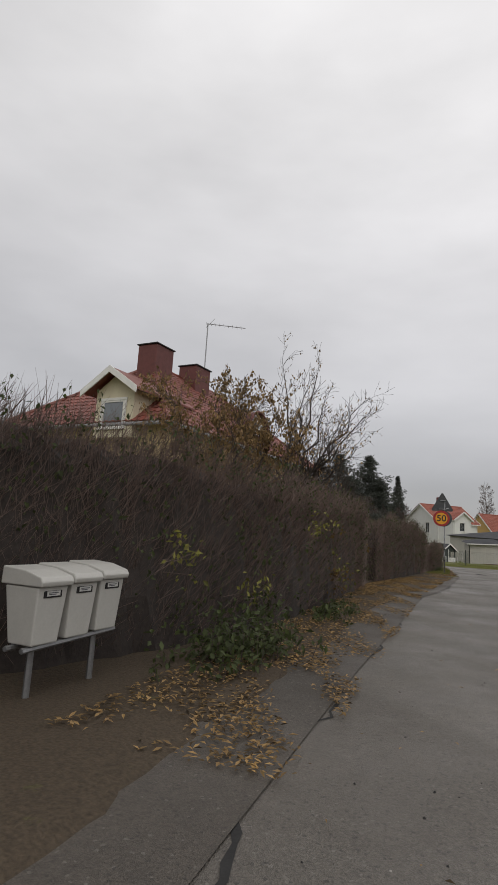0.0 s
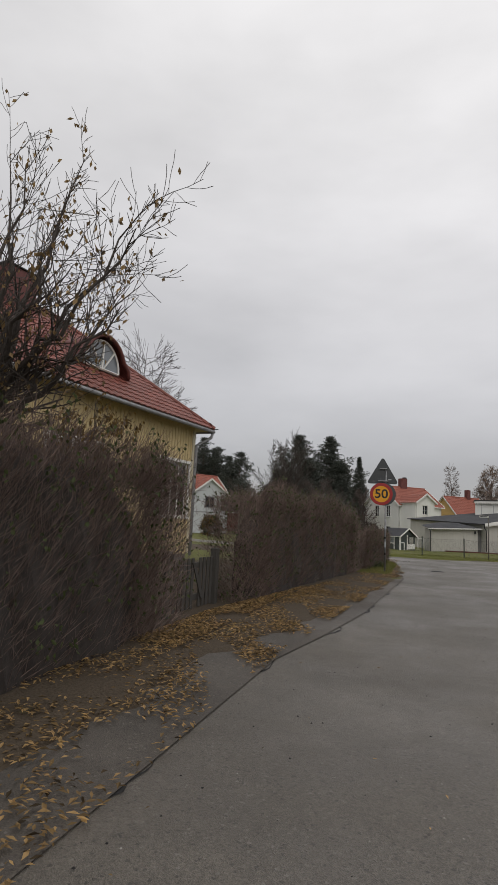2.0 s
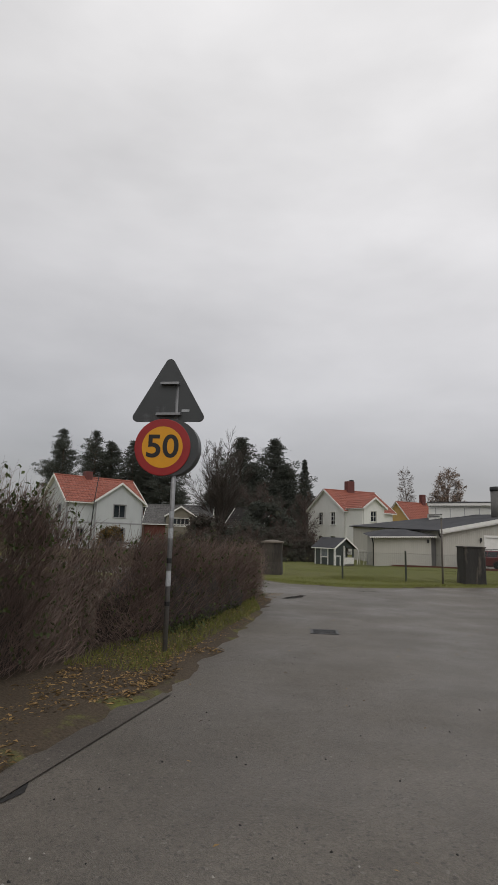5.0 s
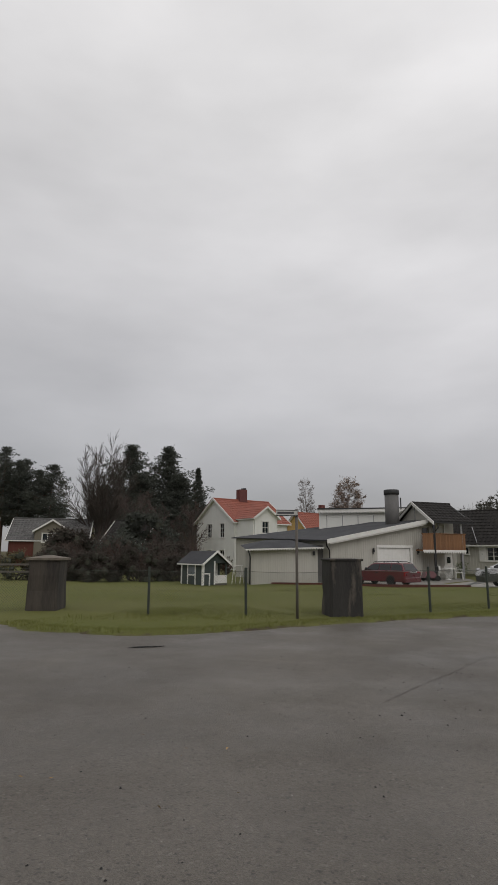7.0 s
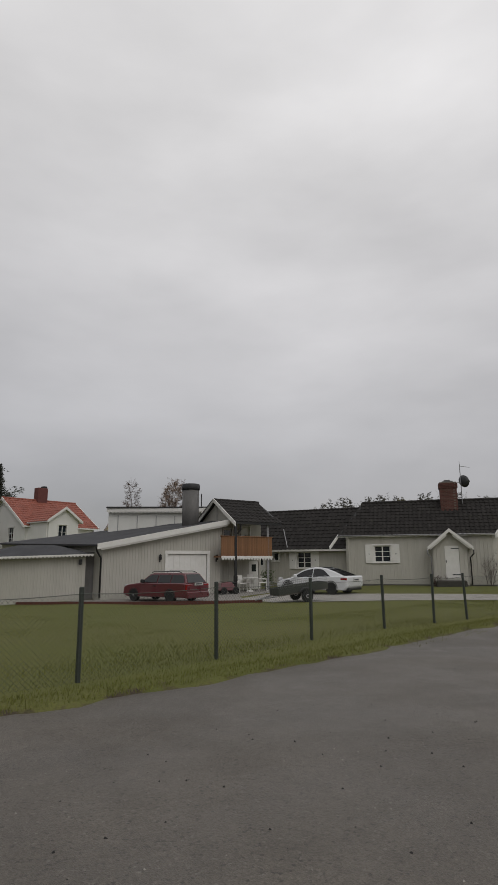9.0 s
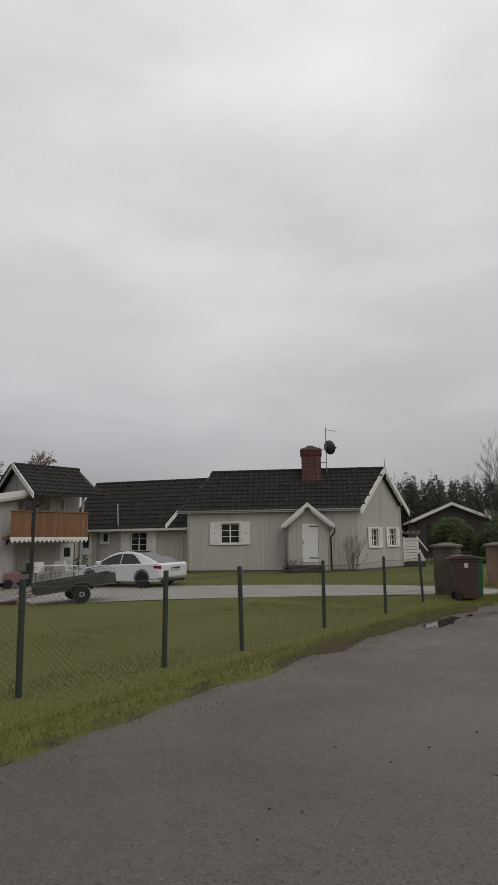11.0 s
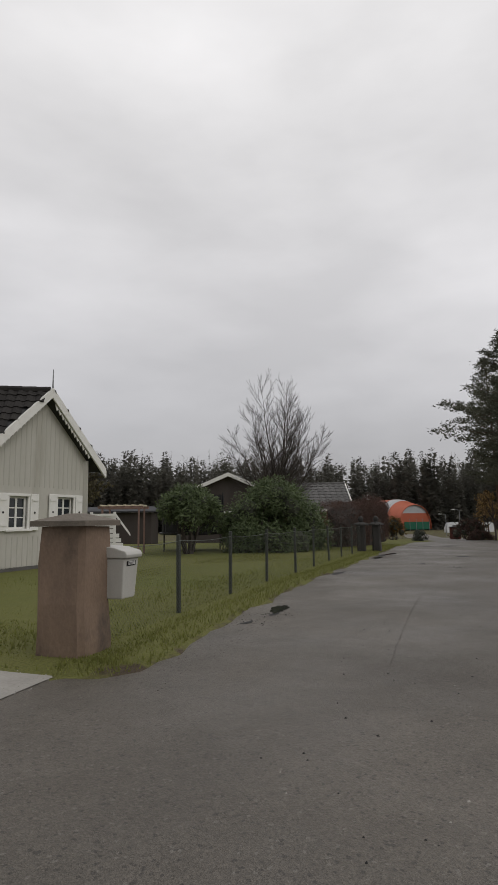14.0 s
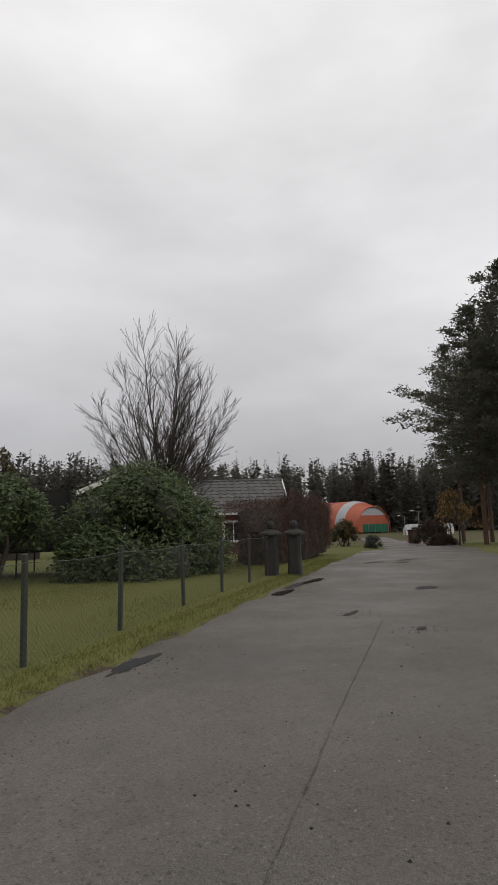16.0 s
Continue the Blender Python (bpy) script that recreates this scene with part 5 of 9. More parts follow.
for sgn in (-1, 1):
    mid = (V0 + V1) / 2 - vb * 0.25
    lo = mid + vu * sgn * (vl / 2 + 0.22)
    zl = ve - 0.22 * (vr - ve) / (vl / 2)
    a, b = at(mid, vr + 0.1), at(lo, zl + 0.1)
    part("vestibule_roof", Geo().prism([a, b, b + Vector((0, 0, -0.08)), a + Vector((0, 0, -0.08))], vb * (vd + 0.9)), TILE_DARK, mh, m=Matrix())
    board(mh, "vestibule_bargeboard", a - vb * 0.03 + Vector((0, 0, 0.03)), b - vb * 0.03 + Vector((0, 0, 0.03)), 0.19, 0.05, WHITE)
    board(mh, "vestibule_bargeboard", a.lerp(b, 0.12) + vb * 0.02 + Vector((0, 0, -0.1)), b.lerp(a, 0.12) + vb * 0.02 + Vector((0, 0, -0.1)), 0.16, 0.04, WHITE)
    pipe(mh, "downpipe", [at(lo, zl), at(lo, zl - 0.25), at(mid + vb * 0.22 + vu * sgn * (vl / 2 + 0.05), zl - 0.45), at(mid + vb * 0.22 + vu * sgn * (vl / 2 + 0.05), 0.15)], 0.035, TRIM_GREY if sgn < 0 else BLACK)
part("doorstep", Geo().box(0.15, -0.95, 0.0, 1.65, -0.02, 0.36, 0.03), GATE_WOOD, mh, m=mv)
# lower wing of the cottage
W1 = A0 - fw * 0.75 - U * 0.05
W0 = W1 + Vector((-0.80, 0.60, 0)) * 5.55
wu = (W1 - W0).normalized()
wb = Vector((-wu.y, wu.x, 0))
wh_ = [(1.85, 1.0, 2.75, 1.95), (0.25, 1.45, 0.6, 1.95)]
_, mw, WL_ = wall_panel(mh, "wing_wall", W0, W1, 0.1, 2.25, GREY_WOOD, holes=wh_)
battens(mh, mw, [0.08 + 0.2 * i for i in range(27)], 0.15, lambda x: 2.2, GREY_WOOD, w=0.04, holes=[(1.2, 0.9, 3.4, 2.1), (0.2, 1.4, 0.7, 2.0)])
window(mh, mw, *wh_[0], 2, 3, WHITE, shutters=True)
window(mh, mw, *wh_[1], 1, 1, WHITE, casing=0.06)
wall_panel(mh, "wing_wall", W0 + wb * 4, W0, 0.1, 2.25, GREY_WOOD)
we0, we1 = at(W0 - wb * 0.35 - wu * 1.75, 2.12), at(W1 - wb * 0.35 + wu * 0.1, 2.12)
wr0, wr1 = at(W0 + wb * 2.1 - wu * 1.4, 4.66), at(W1 + wb * 2.1 + wu * 1.2, 4.66)
part("wing_roof_deck", Geo().prism([we0, we1, wr1, wr0][::-1], (0, 0, -0.09)).prism([at(wr0, 4.66), at(wr1, 4.66), at(wr1 + wb * 2.4, 2.2), at(wr0 + wb * 2.4, 2.2)][::-1], (0, 0, -0.09)), BLACK, mh, m=Matrix())
tile_roof(mh, we0, we1, wr1, wr0, 0.3, 0.3, TILE_DARK)
ridge_caps(mh, wr0, wr1, TILE_DARK, 0.09)
board(mh, "wing_eave_board", we0, we1, 0.12, 0.04, WHITE)
pipe(mh, "downpipe", [at(we1 - wu * 0.2, 2.05), at(W1 - wu * 0.1 - wb * 0.1, 1.75), at(W1 - wu * 0.1 - wb * 0.1, 0.1)], 0.04, BLACK)
wall_panel(mh, "wing_wall", W0 - wu * 1.75, W0 - wu * 0.02, 0.1, 2.25, GREY_WOOD)
part("wing_door", Geo().box(-0.95, -0.05, 0.15, -0.3, -0.01, 2.05, 0.01), WHITE, mh, "white door beside the balcony", m=mw)
part("door_light", Geo().box(-0.8, -0.06, 1.2, -0.45, -0.048, 1.85), PANE, mh, m=mw)
roof_up = Vector((0, 0, 0.16))
strip_a = we0 + wu * (1.75 + 1.35) + roof_up
board(mh, "roof_strip", strip_a.lerp(strip_a + (wr1 - we1) - wu * 2.6, 0.45), strip_a, 0.04, 0.05, TRIM_GREY)
# terrace screen and steps behind the gable
T0 = C1 + Vector((0.15, 0.05, 0))
T1 = T0 + Vector((0.62, -0.32, 0))
sc = thing("terrace_screen", Matrix.Translation(T0), "white slatted terrace screen with a sloping end", "screen")
mt = wall_frame(T0, T1)
for i in range(8):
    part("slat", Geo().box(0, -0.02, 0.36 + i * 0.14, (0.7 if i > 3 else 1.0 - i * 0.06), 0.02, 0.48 + i * 0.14, 0.006), WHITE, sc, m=mt)
part("screen_post", Geo().box(-0.04, -0.04, 0.1, 0.04, 0.04, 1.55), WHITE, sc, m=mt)
part("screen_post", Geo().box(0.64, -0.04, 0.1, 0.72, 0.04, 1.55), WHITE, sc, m=mt)
part("screen_cap", Geo().prism([(0, -0.05, 1.5), (0.72, -0.05, 1.5), (1.15, -0.05, 0.9), (1.15, -0.05, 0.82), (0.7, -0.05, 1.42), (0, -0.05, 1.42)], (0, 0.1, 0)), WHITE, sc, m=mt)
part("deck_base", Geo().box(-0.1, -0.1, 0.0, 1.0, 2.5, 0.32), BROWN_WOOD, sc, m=mt)


# ---- plants ----
def twig(g, p, d, length, r, rng, bend=0.35, segs=2, n=3):
    d = Vector(d).normalized()
    pts = [Vector(p)]
    for i in range(segs):
        d = (d + Vector((rng.uniform(-bend, bend), rng.uniform(-bend, bend), rng.uniform(-bend, bend) + 0.06))).normalized()
        pts.append(pts[-1] + d * length / segs)
    g.tube(pts, [r * (1 - 0.75 * i / segs) for i in range(segs + 1)], n, caps=False)
    return pts


def leaf(g, p, length, wide, rng, droop=0.0):
    """A folded leaf blade of four corners and a mid rib."""
    d = Vector((rng.uniform(-1, 1), rng.uniform(-1, 1), rng.uniform(-1, 0.6) - droop)).normalized()
    s = d.cross(Vector((rng.uniform(-1, 1), rng.uniform(-1, 1), 1))).normalized() * wide
    up = s.cross(d).normalized() * wide * 0.35
    p = Vector(p)
    a, b, c = p, p + d * length * 0.5, p + d * length
    k = len(g.v)
    g.v += [tuple(a), tuple(b + s + up), tuple(c), tuple(b - s + up), tuple(b)]
    g.f += [(k, k + 1, k + 4), (k + 1, k + 2, k + 4), (k + 4, k + 2, k + 3), (k, k + 4, k + 3)]


def hedge(name, line, label, count, seed, leaves=60, leaf_mat=None, twig_mat=None):
    """A clipped bare hedge along (x, y, half width, height): a solid core painted as dark as shaded gaps, thousands of
    twigs, a few leaves.
    """
    rng = random.Random(seed)
    h = thing(name, pose(line[0][0], line[0][1], 0), label, "hedge")
    rings, run, whole_run = [], 0.0, sum(math.hypot(b[0] - a[0], b[1] - a[1]) for a, b in zip(line, line[1:]))
    for i in range(len(line) - 1):
        (xa, ya, wa, ha), (xb, yb, wb2, hb) = line[i], line[i + 1]
        n = max(2, int(math.hypot(xb - xa, yb - ya) / 0.25))
        t2 = Vector((xb - xa, yb - ya, 0)).normalized()
        s = Vector((t2.y, -t2.x, 0))
        for j in range(n + (i == len(line) - 2)):
            t = j / n
            c = Vector((lerp(xa, xb, t), lerp(ya, yb, t), 0))
            w, hh = lerp(wa, wb2, t) - 0.16, lerp(ha, hb, t) - 0.22
            at_run = run + t * math.hypot(xb - xa, yb - ya)
            e = (min(at_run, whole_run - at_run) - 0.75) / 1.2
            if e < 0:
                continue
            w, hh = w * (0.25 + 0.75 * min(1, e)), hh * (0.55 + 0.45 * min(1, e))
            ring = []
            for a, z in ((-1.0, 0.0), (-1.05, 0.3), (-1.02, 0.65), (-0.9, 0.9), (-0.5, 1.0), (0.0, 1.02), (0.5, 1.0), (0.9, 0.9), (1.02, 0.65), (1.05, 0.3), (1.0, 0.0)):
                ring.append(c + s * (a * w * rng.uniform(0.82, 1.08)) + Vector((0, 0, z * hh * rng.uniform(0.95, 1.05))))
            rings.append(ring)
        run += math.hypot(xb - xa, yb - ya)
    part("hedge_inside", Geo().loft(rings), HEDGE_SHADE, h, m=Matrix(), kind="stuff")
    cum = [0]
    for a, b in zip(line, line[1:]):
        cum.append(cum[-1] + math.hypot(b[0] - a[0], b[1] - a[1]))
    g, lg = Geo(), Geo()
    for k in range(count):
        d = rng.uniform(0, cum[-1])
        if k % 7 == 0:
            d = rng.choice((rng.uniform(0, 1.5), cum[-1] - rng.uniform(0, 1.5)))
        i = next(j for j in range(len(line) - 1) if d <= cum[j + 1] + 1e-9)
        t = (d - cum[i]) / (cum[i + 1] - cum[i])
        a, b = line[i], line[i + 1]
        t2 = Vector((b[0] - a[0], b[1] - a[1], 0)).normalized()
        s = Vector((t2.y, -t2.x, 0))
        c = Vector((lerp(a[0], b[0], t), lerp(a[1], b[1], t), 0))
        w, hh = lerp(a[2], b[2], t), lerp(a[3], b[3], t) * (1 + 0.022 * math.sin(d * 1.7 + seed) + 0.018 * math.sin(d * 4.3))
        u = rng.random()
        if u < 0.62:      # the street side
            z = hh * rng.random() ** 0.8
            p = c + s * (w - 0.22) + Vector((0, 0, z))
            dr = s * rng.uniform(0.1, 0.75) + t2 * rng.uniform(-0.75, 0.75) + Vector((0, 0, rng.uniform(0.35, 1.5)))
        elif u < 0.93:    # the top
            p = c + s * w * rng.uniform(-1, 0.95) + Vector((0, 0, hh - rng.uniform(0.14, 0.36)))
            dr = s * rng.uniform(-0.6, 0.6) + t2 * rng.uniform(-0.5, 0.5) + Vector((0, 0, 1))
        else:
            p = c - s * (w - 0.2) + Vector((0, 0, hh * rng.random()))
            dr = -s + t2 * rng.uniform(-0.8, 0.8) + Vector((0, 0, rng.uniform(0, 1.2)))
        if (d < 0.9 or d > cum[-1] - 0.9) and rng.random() < 0.8:
            e = t2 if d > 1 else -t2
            p = c - e * rng.uniform(0.0, 0.35) + s * w * rng.uniform(-0.9, 0.9) + Vector((0, 0, hh * rng.uniform(0.0, 0.97)))
            dr = e * rng.uniform(0.5, 1.2) + s * rng.uniform(-0.6, 0.6) + Vector((0, 0, rng.uniform(0, 1.2)))
            u = 0.7
        top_twig = 0.62 <= u < 0.93
        pts = twig(g, p, dr, rng.uniform(0.1, 0.26) if top_twig else rng.uniform(0.16, 0.42), rng.uniform(0.0022, 0.0048), rng, 0.2, 1)
        if k < leaves:
            for _ in range(3):
                leaf(lg, pts[-1] + Vector((rng.uniform(-0.06, 0.06), rng.uniform(-0.06, 0.06), rng.uniform(-0.08, 0.05))), rng.uniform(0.04, 0.07), 0.018, rng, 0.6)
    part("twig_mass", g, twig_mat or HEDGE_TWIG, h, "bare russet twigs" if twig_mat else "bare purplish-brown twigs", m=Matrix(), kind="stuff")
    if leaves:
        part("hedge_leaves", lg, leaf_mat or LEAF_GREEN, h, m=Matrix(), kind="stuff")
    return h


def grow(g, p, d, length, r, level, rng, P, tips, stem=None):
    """A bough and all that springs from it."""
    d = Vector(d).normalized()
    segs = 5 if level == 0 else 4
    pts, rad, dirs = [Vector(p)], [r], [d]
    for i in range(segs):
        k = P["wander"]
        d = (d + Vector((rng.uniform(-k, k), rng.uniform(-k, k), rng.uniform(-k, k) + P["lift"][min(level, len(P["lift"]) - 1)]))).normalized()
        pts.append(pts[-1] + d * length / segs)
        rad.append(max(P["thin"], r * (1 - (P.get("taper", 0.55) if level < P["levels"] else 0.8) * (i + 1) / segs)))
        dirs.append(d)
    (stem if stem and level == 0 else g).tube(pts, rad, 7 if r > 0.06 else (5 if r > 0.02 else 3), caps=False)
    if level >= P["levels"]:
        tips += pts[2:]
        return
    n = P["count"][level]
    for i in range(n):
        t = lerp(P["from"][min(level, len(P["from"]) - 1)], 1.0, (i + rng.random()) / n)
        f = min(segs - 1e-3, t * segs)
        k = int(f)
        q = pts[k].lerp(pts[k + 1], f - k)
        base = dirs[k + 1]
        side = base.cross(Vector((rng.uniform(-1, 1), rng.uniform(-1, 1), rng.uniform(-1, 1)))).normalized()
        a = radians(rng.uniform(*P["angle"]))
        nd = base * math.cos(a) + side * math.sin(a)
        grow(g, q, nd, length * P["ratio"] * rng.uniform(0.7, 1.15) * (1.1 - 0.35 * t), lerp(rad[k], rad[k + 1], f - k) * P["shrink"], level + 1, rng, P, tips)


def tree(name, at_, label, seed, trunk, P, leaves=0, leaf_mat=None, leaf_size=0.07, category="tree", way=(0, 0, 1), boles=1, keep=None, bark=None):
    rng = random.Random(seed)
    z = land(at_[0], at_[1])
    t = thing(name, pose(at_[0], at_[1], z), label, category)
    g, tips, bole = Geo(), [], Geo()
    for b in range(boles):
        w = Vector(way) + (Vector((math.cos(b * 2.4), math.sin(b * 2.4), 0)) * 0.22 * (b > 0))
        grow(g, Vector((at_[0] + 0.12 * math.cos(b * 2.4) * (b > 0), at_[1] + 0.12 * math.sin(b * 2.4) * (b > 0), z - 0.1)), w, trunk[0] * (1 - 0.12 * rng.random() * (b > 0)), trunk[1], 0, rng, P, tips, bole)
    part("trunk", bole, bark or BARK, t, m=Matrix())
    part("crown", g, bark or BARK, t, m=Matrix(), kind="stuff")
    if leaves:
        lg = Geo()
        pool = [p for p in tips if keep is None or keep(p)]
        for _ in range(leaves):
            p = rng.choice(pool)
            leaf(lg, p + Vector((rng.uniform(-0.05, 0.05), rng.uniform(-0.05, 0.05), rng.uniform(-0.06, 0.02))), leaf_size * rng.uniform(0.7, 1.3), leaf_size * 0.27, rng, 0.9)
        part("leaves", lg, leaf_mat, t, m=Matrix(), kind="stuff")
    return t


BARE = dict(wander=0.16, lift=(0.04, 0.10, 0.06, 0.04), thin=0.004, levels=3, count=(9, 8, 6), angle=(28, 58), ratio=0.55, shrink=0.62, **{"from": (0.3, 0.25, 0.2)})
VASE = dict(wander=0.09, lift=(0.03, 0.07, 0.09, 0.05), thin=0.006, levels=3, count=(11, 9, 5), angle=(16, 40), ratio=0.5, shrink=0.55, **{"from": (0.15, 0.2, 0.2)})
SHRUB = dict(wander=0.2, lift=(0.03, 0.06, 0.05), thin=0.004, levels=2, count=(8, 6), angle=(20, 55), ratio=0.6, shrink=0.6, **{"from": (0.15, 0.2)})


def conifer(name, at_, top, crown_from, spread, seed, label, mat, clumps=90, blades=16, size=0.9, shape="pine", bark=None, z0=None):
    """A tapered trunk, limbs, and a ragged crown of many needle tufts with gaps."""
    rng = random.Random(seed)
    z0 = land(*at_) if z0 is None else z0
    t = thing(name, pose(at_[0], at_[1], z0), label, "tree")
    base = Vector((at_[0], at_[1], z0))
    H = top - z0
    lean = Vector((rng.uniform(-0.03, 0.03), rng.uniform(-0.03, 0.03), 0))
    g, cg = Geo(), Geo()

    def stem(f):
        return base + Vector((0, 0, H * f)) + lean * H * f * f
    g.tube([stem(f) for f in (0, 0.2, 0.45, 0.7, 0.985)], [H * 0.0105, H * 0.009, H * 0.007, H * 0.004, 0.015], 8, caps=False)
    ph = [rng.uniform(0, 6.283) for _ in range(4)]

    def pad(c, rx, rz, n, out):
        """A flat cushion of needle sprays."""
        for _ in range(n):
            o = c + Vector((rng.gauss(0, rx), rng.gauss(0, rx), rng.gauss(0, rz)))
            d = (Vector((rng.uniform(-1, 1), rng.uniform(-1, 1), rng.uniform(-0.3, 0.8))) + out * 0.4).normalized() * size * rng.uniform(0.13, 0.27)
            w = d.cross(Vector((rng.uniform(-1, 1), rng.uniform(-1, 1), rng.uniform(-1, 1)))).normalized() * size * 0.042
            q = len(cg.v)
            cg.v.extend((tuple(o - w), tuple(o + w), tuple(o + d)))
            cg.f.append((q, q + 1, q + 2))
    limbs = clumps if shape == "spruce" else int(clumps * 0.55)
    for i in range(limbs):
        u = (i + rng.random()) / limbs
        f = lerp(crown_from, 0.975, u)
        a = i * 2.4 + rng.uniform(-0.6, 0.6)
        out = Vector((math.cos(a), math.sin(a), 0))
        s = stem(f)
        if shape == "spruce":
            reach = spread * (1 - u) ** 0.9 * rng.uniform(0.7, 1.08) + 0.12
            tip = s + out * reach - Vector((0, 0, reach * 0.25))
        else:
            lobes = 1 + 0.34 * math.sin(2 * a + ph[0] + 4 * u) + 0.32 * math.sin(13 * u + ph[1] + a)
            reach = spread * (min(1.0, 1.3 * (1 - u) ** 0.82) * (0.62 + 0.38 * min(1, 3.5 * u)) * lobes * rng.uniform(0.5, 1.0) + 0.03)
            tip = s + out * reach + Vector((0, 0, reach * lerp(-0.05, 0.75, u) + rng.uniform(-0.03, 0.04) * spread))
        mid = s.lerp(tip, 0.5) - Vector((0, 0, reach * 0.07))
        g.tube([s, mid, tip], [H * 0.0024 * (1.2 - u) + 0.01, H * 0.0016 * (1.2 - u) + 0.008, 0.006], 3, caps=False)
        n = 2 + int(3.2 * reach / spread) if shape != "spruce" else 3
        for j2 in range(n):
            k = lerp(0.38, 1.02, (j2 + rng.random()) / n) if reach > 0.3 * spread else rng.uniform(0.2, 1.0)
            c = (s.lerp(mid, k * 2) if k < 0.5 else mid.lerp(tip, k * 2 - 1)) + Vector((-out.y, out.x, 0)) * rng.gauss(0, 0.16) * reach
            k2 = lerp(1.0, 0.3, u) if shape == "spruce" else lerp(1.0, 0.6, u * u)
            pad(c + Vector((0, 0, 0.05 * size)), size * k2 * rng.uniform(0.2, 0.34), size * k2 * rng.uniform(0.08, 0.14), int(blades * 2.7 * k2), out)
    if shape != "spruce":
        for _ in range(4):
            pad(stem(rng.uniform(0.93, 0.985)) + Vector((rng.gauss(0, 0.04), rng.gauss(0, 0.04), 0)) * spread, size * 0.12, size * 0.09, blades, Vector((0, 0, 0.5)))
    part("trunk", g, bark or PINE_BARK, t, m=Matrix())
    part("crown", cg, mat, t, m=Matrix(), kind="stuff")
    return t


def evergreen_bush(name, at_, rx, ry, h, seed, label, count, mat, leaf_len=0.13, z0=0.0, low=False):
    """A rounded evergreen: lumps of long leaves on solid inner lumps painted as shaded twigs."""
    rng = random.Random(seed)
    zb = land(*at_)
    t = thing(name, pose(at_[0], at_[1], zb), label, "shrub")
    lumps = []
    for n_ in range(40 if low else 26):
        a, u = rng.uniform(0, 6.283), rng.random() ** 0.7
        e = rng.uniform(0.05, 1.35) if n_ < 26 else rng.uniform(-0.1, 0.35)
        lumps.append((Vector((at_[0] + rx * 0.72 * math.cos(a) * math.cos(e), at_[1] + ry * 0.72 * math.sin(a) * math.cos(e), zb + z0 + (h - z0) * (0.12 + 0.7 * math.sin(e)))), rng.uniform(0.28, 0.42) * min(rx, ry, h)))
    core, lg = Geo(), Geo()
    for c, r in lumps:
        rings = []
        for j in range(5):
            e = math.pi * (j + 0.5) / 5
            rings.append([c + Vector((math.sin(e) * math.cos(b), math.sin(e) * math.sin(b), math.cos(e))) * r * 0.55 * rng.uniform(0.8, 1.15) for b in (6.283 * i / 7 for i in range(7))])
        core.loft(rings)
    for i in range(7):
        a = i * 0.9
        g = Geo().tube([(at_[0] + 0.1 * math.cos(a), at_[1] + 0.1 * math.sin(a), zb - 0.05), (at_[0] + 0.3 * rx * math.cos(a), at_[1] + 0.3 * ry * math.sin(a), zb + z0 * 0.7 + 0.2), lumps[i][0]], [0.06, 0.045, 0.02], 5, caps=False)
        part("stem", g, BARK, t, m=Matrix())
    part("inside", core, BUSH_SHADE, t, m=Matrix(), kind="stuff")
    for _ in range(int(count * 1.7)):
        c, r = rng.choice(lumps)
        d = Vector((rng.gauss(0, 1), rng.gauss(0, 1), rng.gauss(0.25, 1))).normalized()
        p = c + d * r * rng.uniform(0.5, 1.15)
        for _ in range(3):
            e = (d * 0.6 + Vector((rng.uniform(-1, 1), rng.uniform(-1, 1), rng.uniform(-0.9, 0.3)))).normalized()
            s = e.cross(d + Vector((0.01, 0.02, 0.03))).normalized() * leaf_len * 0.18
            L = leaf_len * rng.uniform(0.7, 1.2)
            k = len(lg.v)
            lg.v += [tuple(p), tuple(p + e * L * 0.5 + s), tuple(p + e * L), tuple(p + e * L * 0.5 - s)]
            lg.f.append((k, k + 1, k + 2, k + 3))
    part("leaves", lg, mat, t, m=Matrix(), kind="stuff")
    return t


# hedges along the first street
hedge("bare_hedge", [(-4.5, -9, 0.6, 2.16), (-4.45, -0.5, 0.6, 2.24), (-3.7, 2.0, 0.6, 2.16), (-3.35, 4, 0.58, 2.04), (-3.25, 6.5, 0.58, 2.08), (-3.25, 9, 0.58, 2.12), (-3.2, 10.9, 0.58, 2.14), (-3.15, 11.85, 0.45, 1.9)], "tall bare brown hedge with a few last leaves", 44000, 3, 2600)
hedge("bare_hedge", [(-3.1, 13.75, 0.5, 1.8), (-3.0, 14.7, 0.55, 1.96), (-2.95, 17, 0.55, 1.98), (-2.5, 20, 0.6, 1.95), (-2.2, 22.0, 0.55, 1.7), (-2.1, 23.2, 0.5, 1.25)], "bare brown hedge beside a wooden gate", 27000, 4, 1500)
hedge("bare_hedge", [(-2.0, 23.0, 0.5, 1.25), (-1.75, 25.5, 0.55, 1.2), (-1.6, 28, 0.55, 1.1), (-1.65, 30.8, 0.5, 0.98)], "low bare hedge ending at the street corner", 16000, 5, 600)


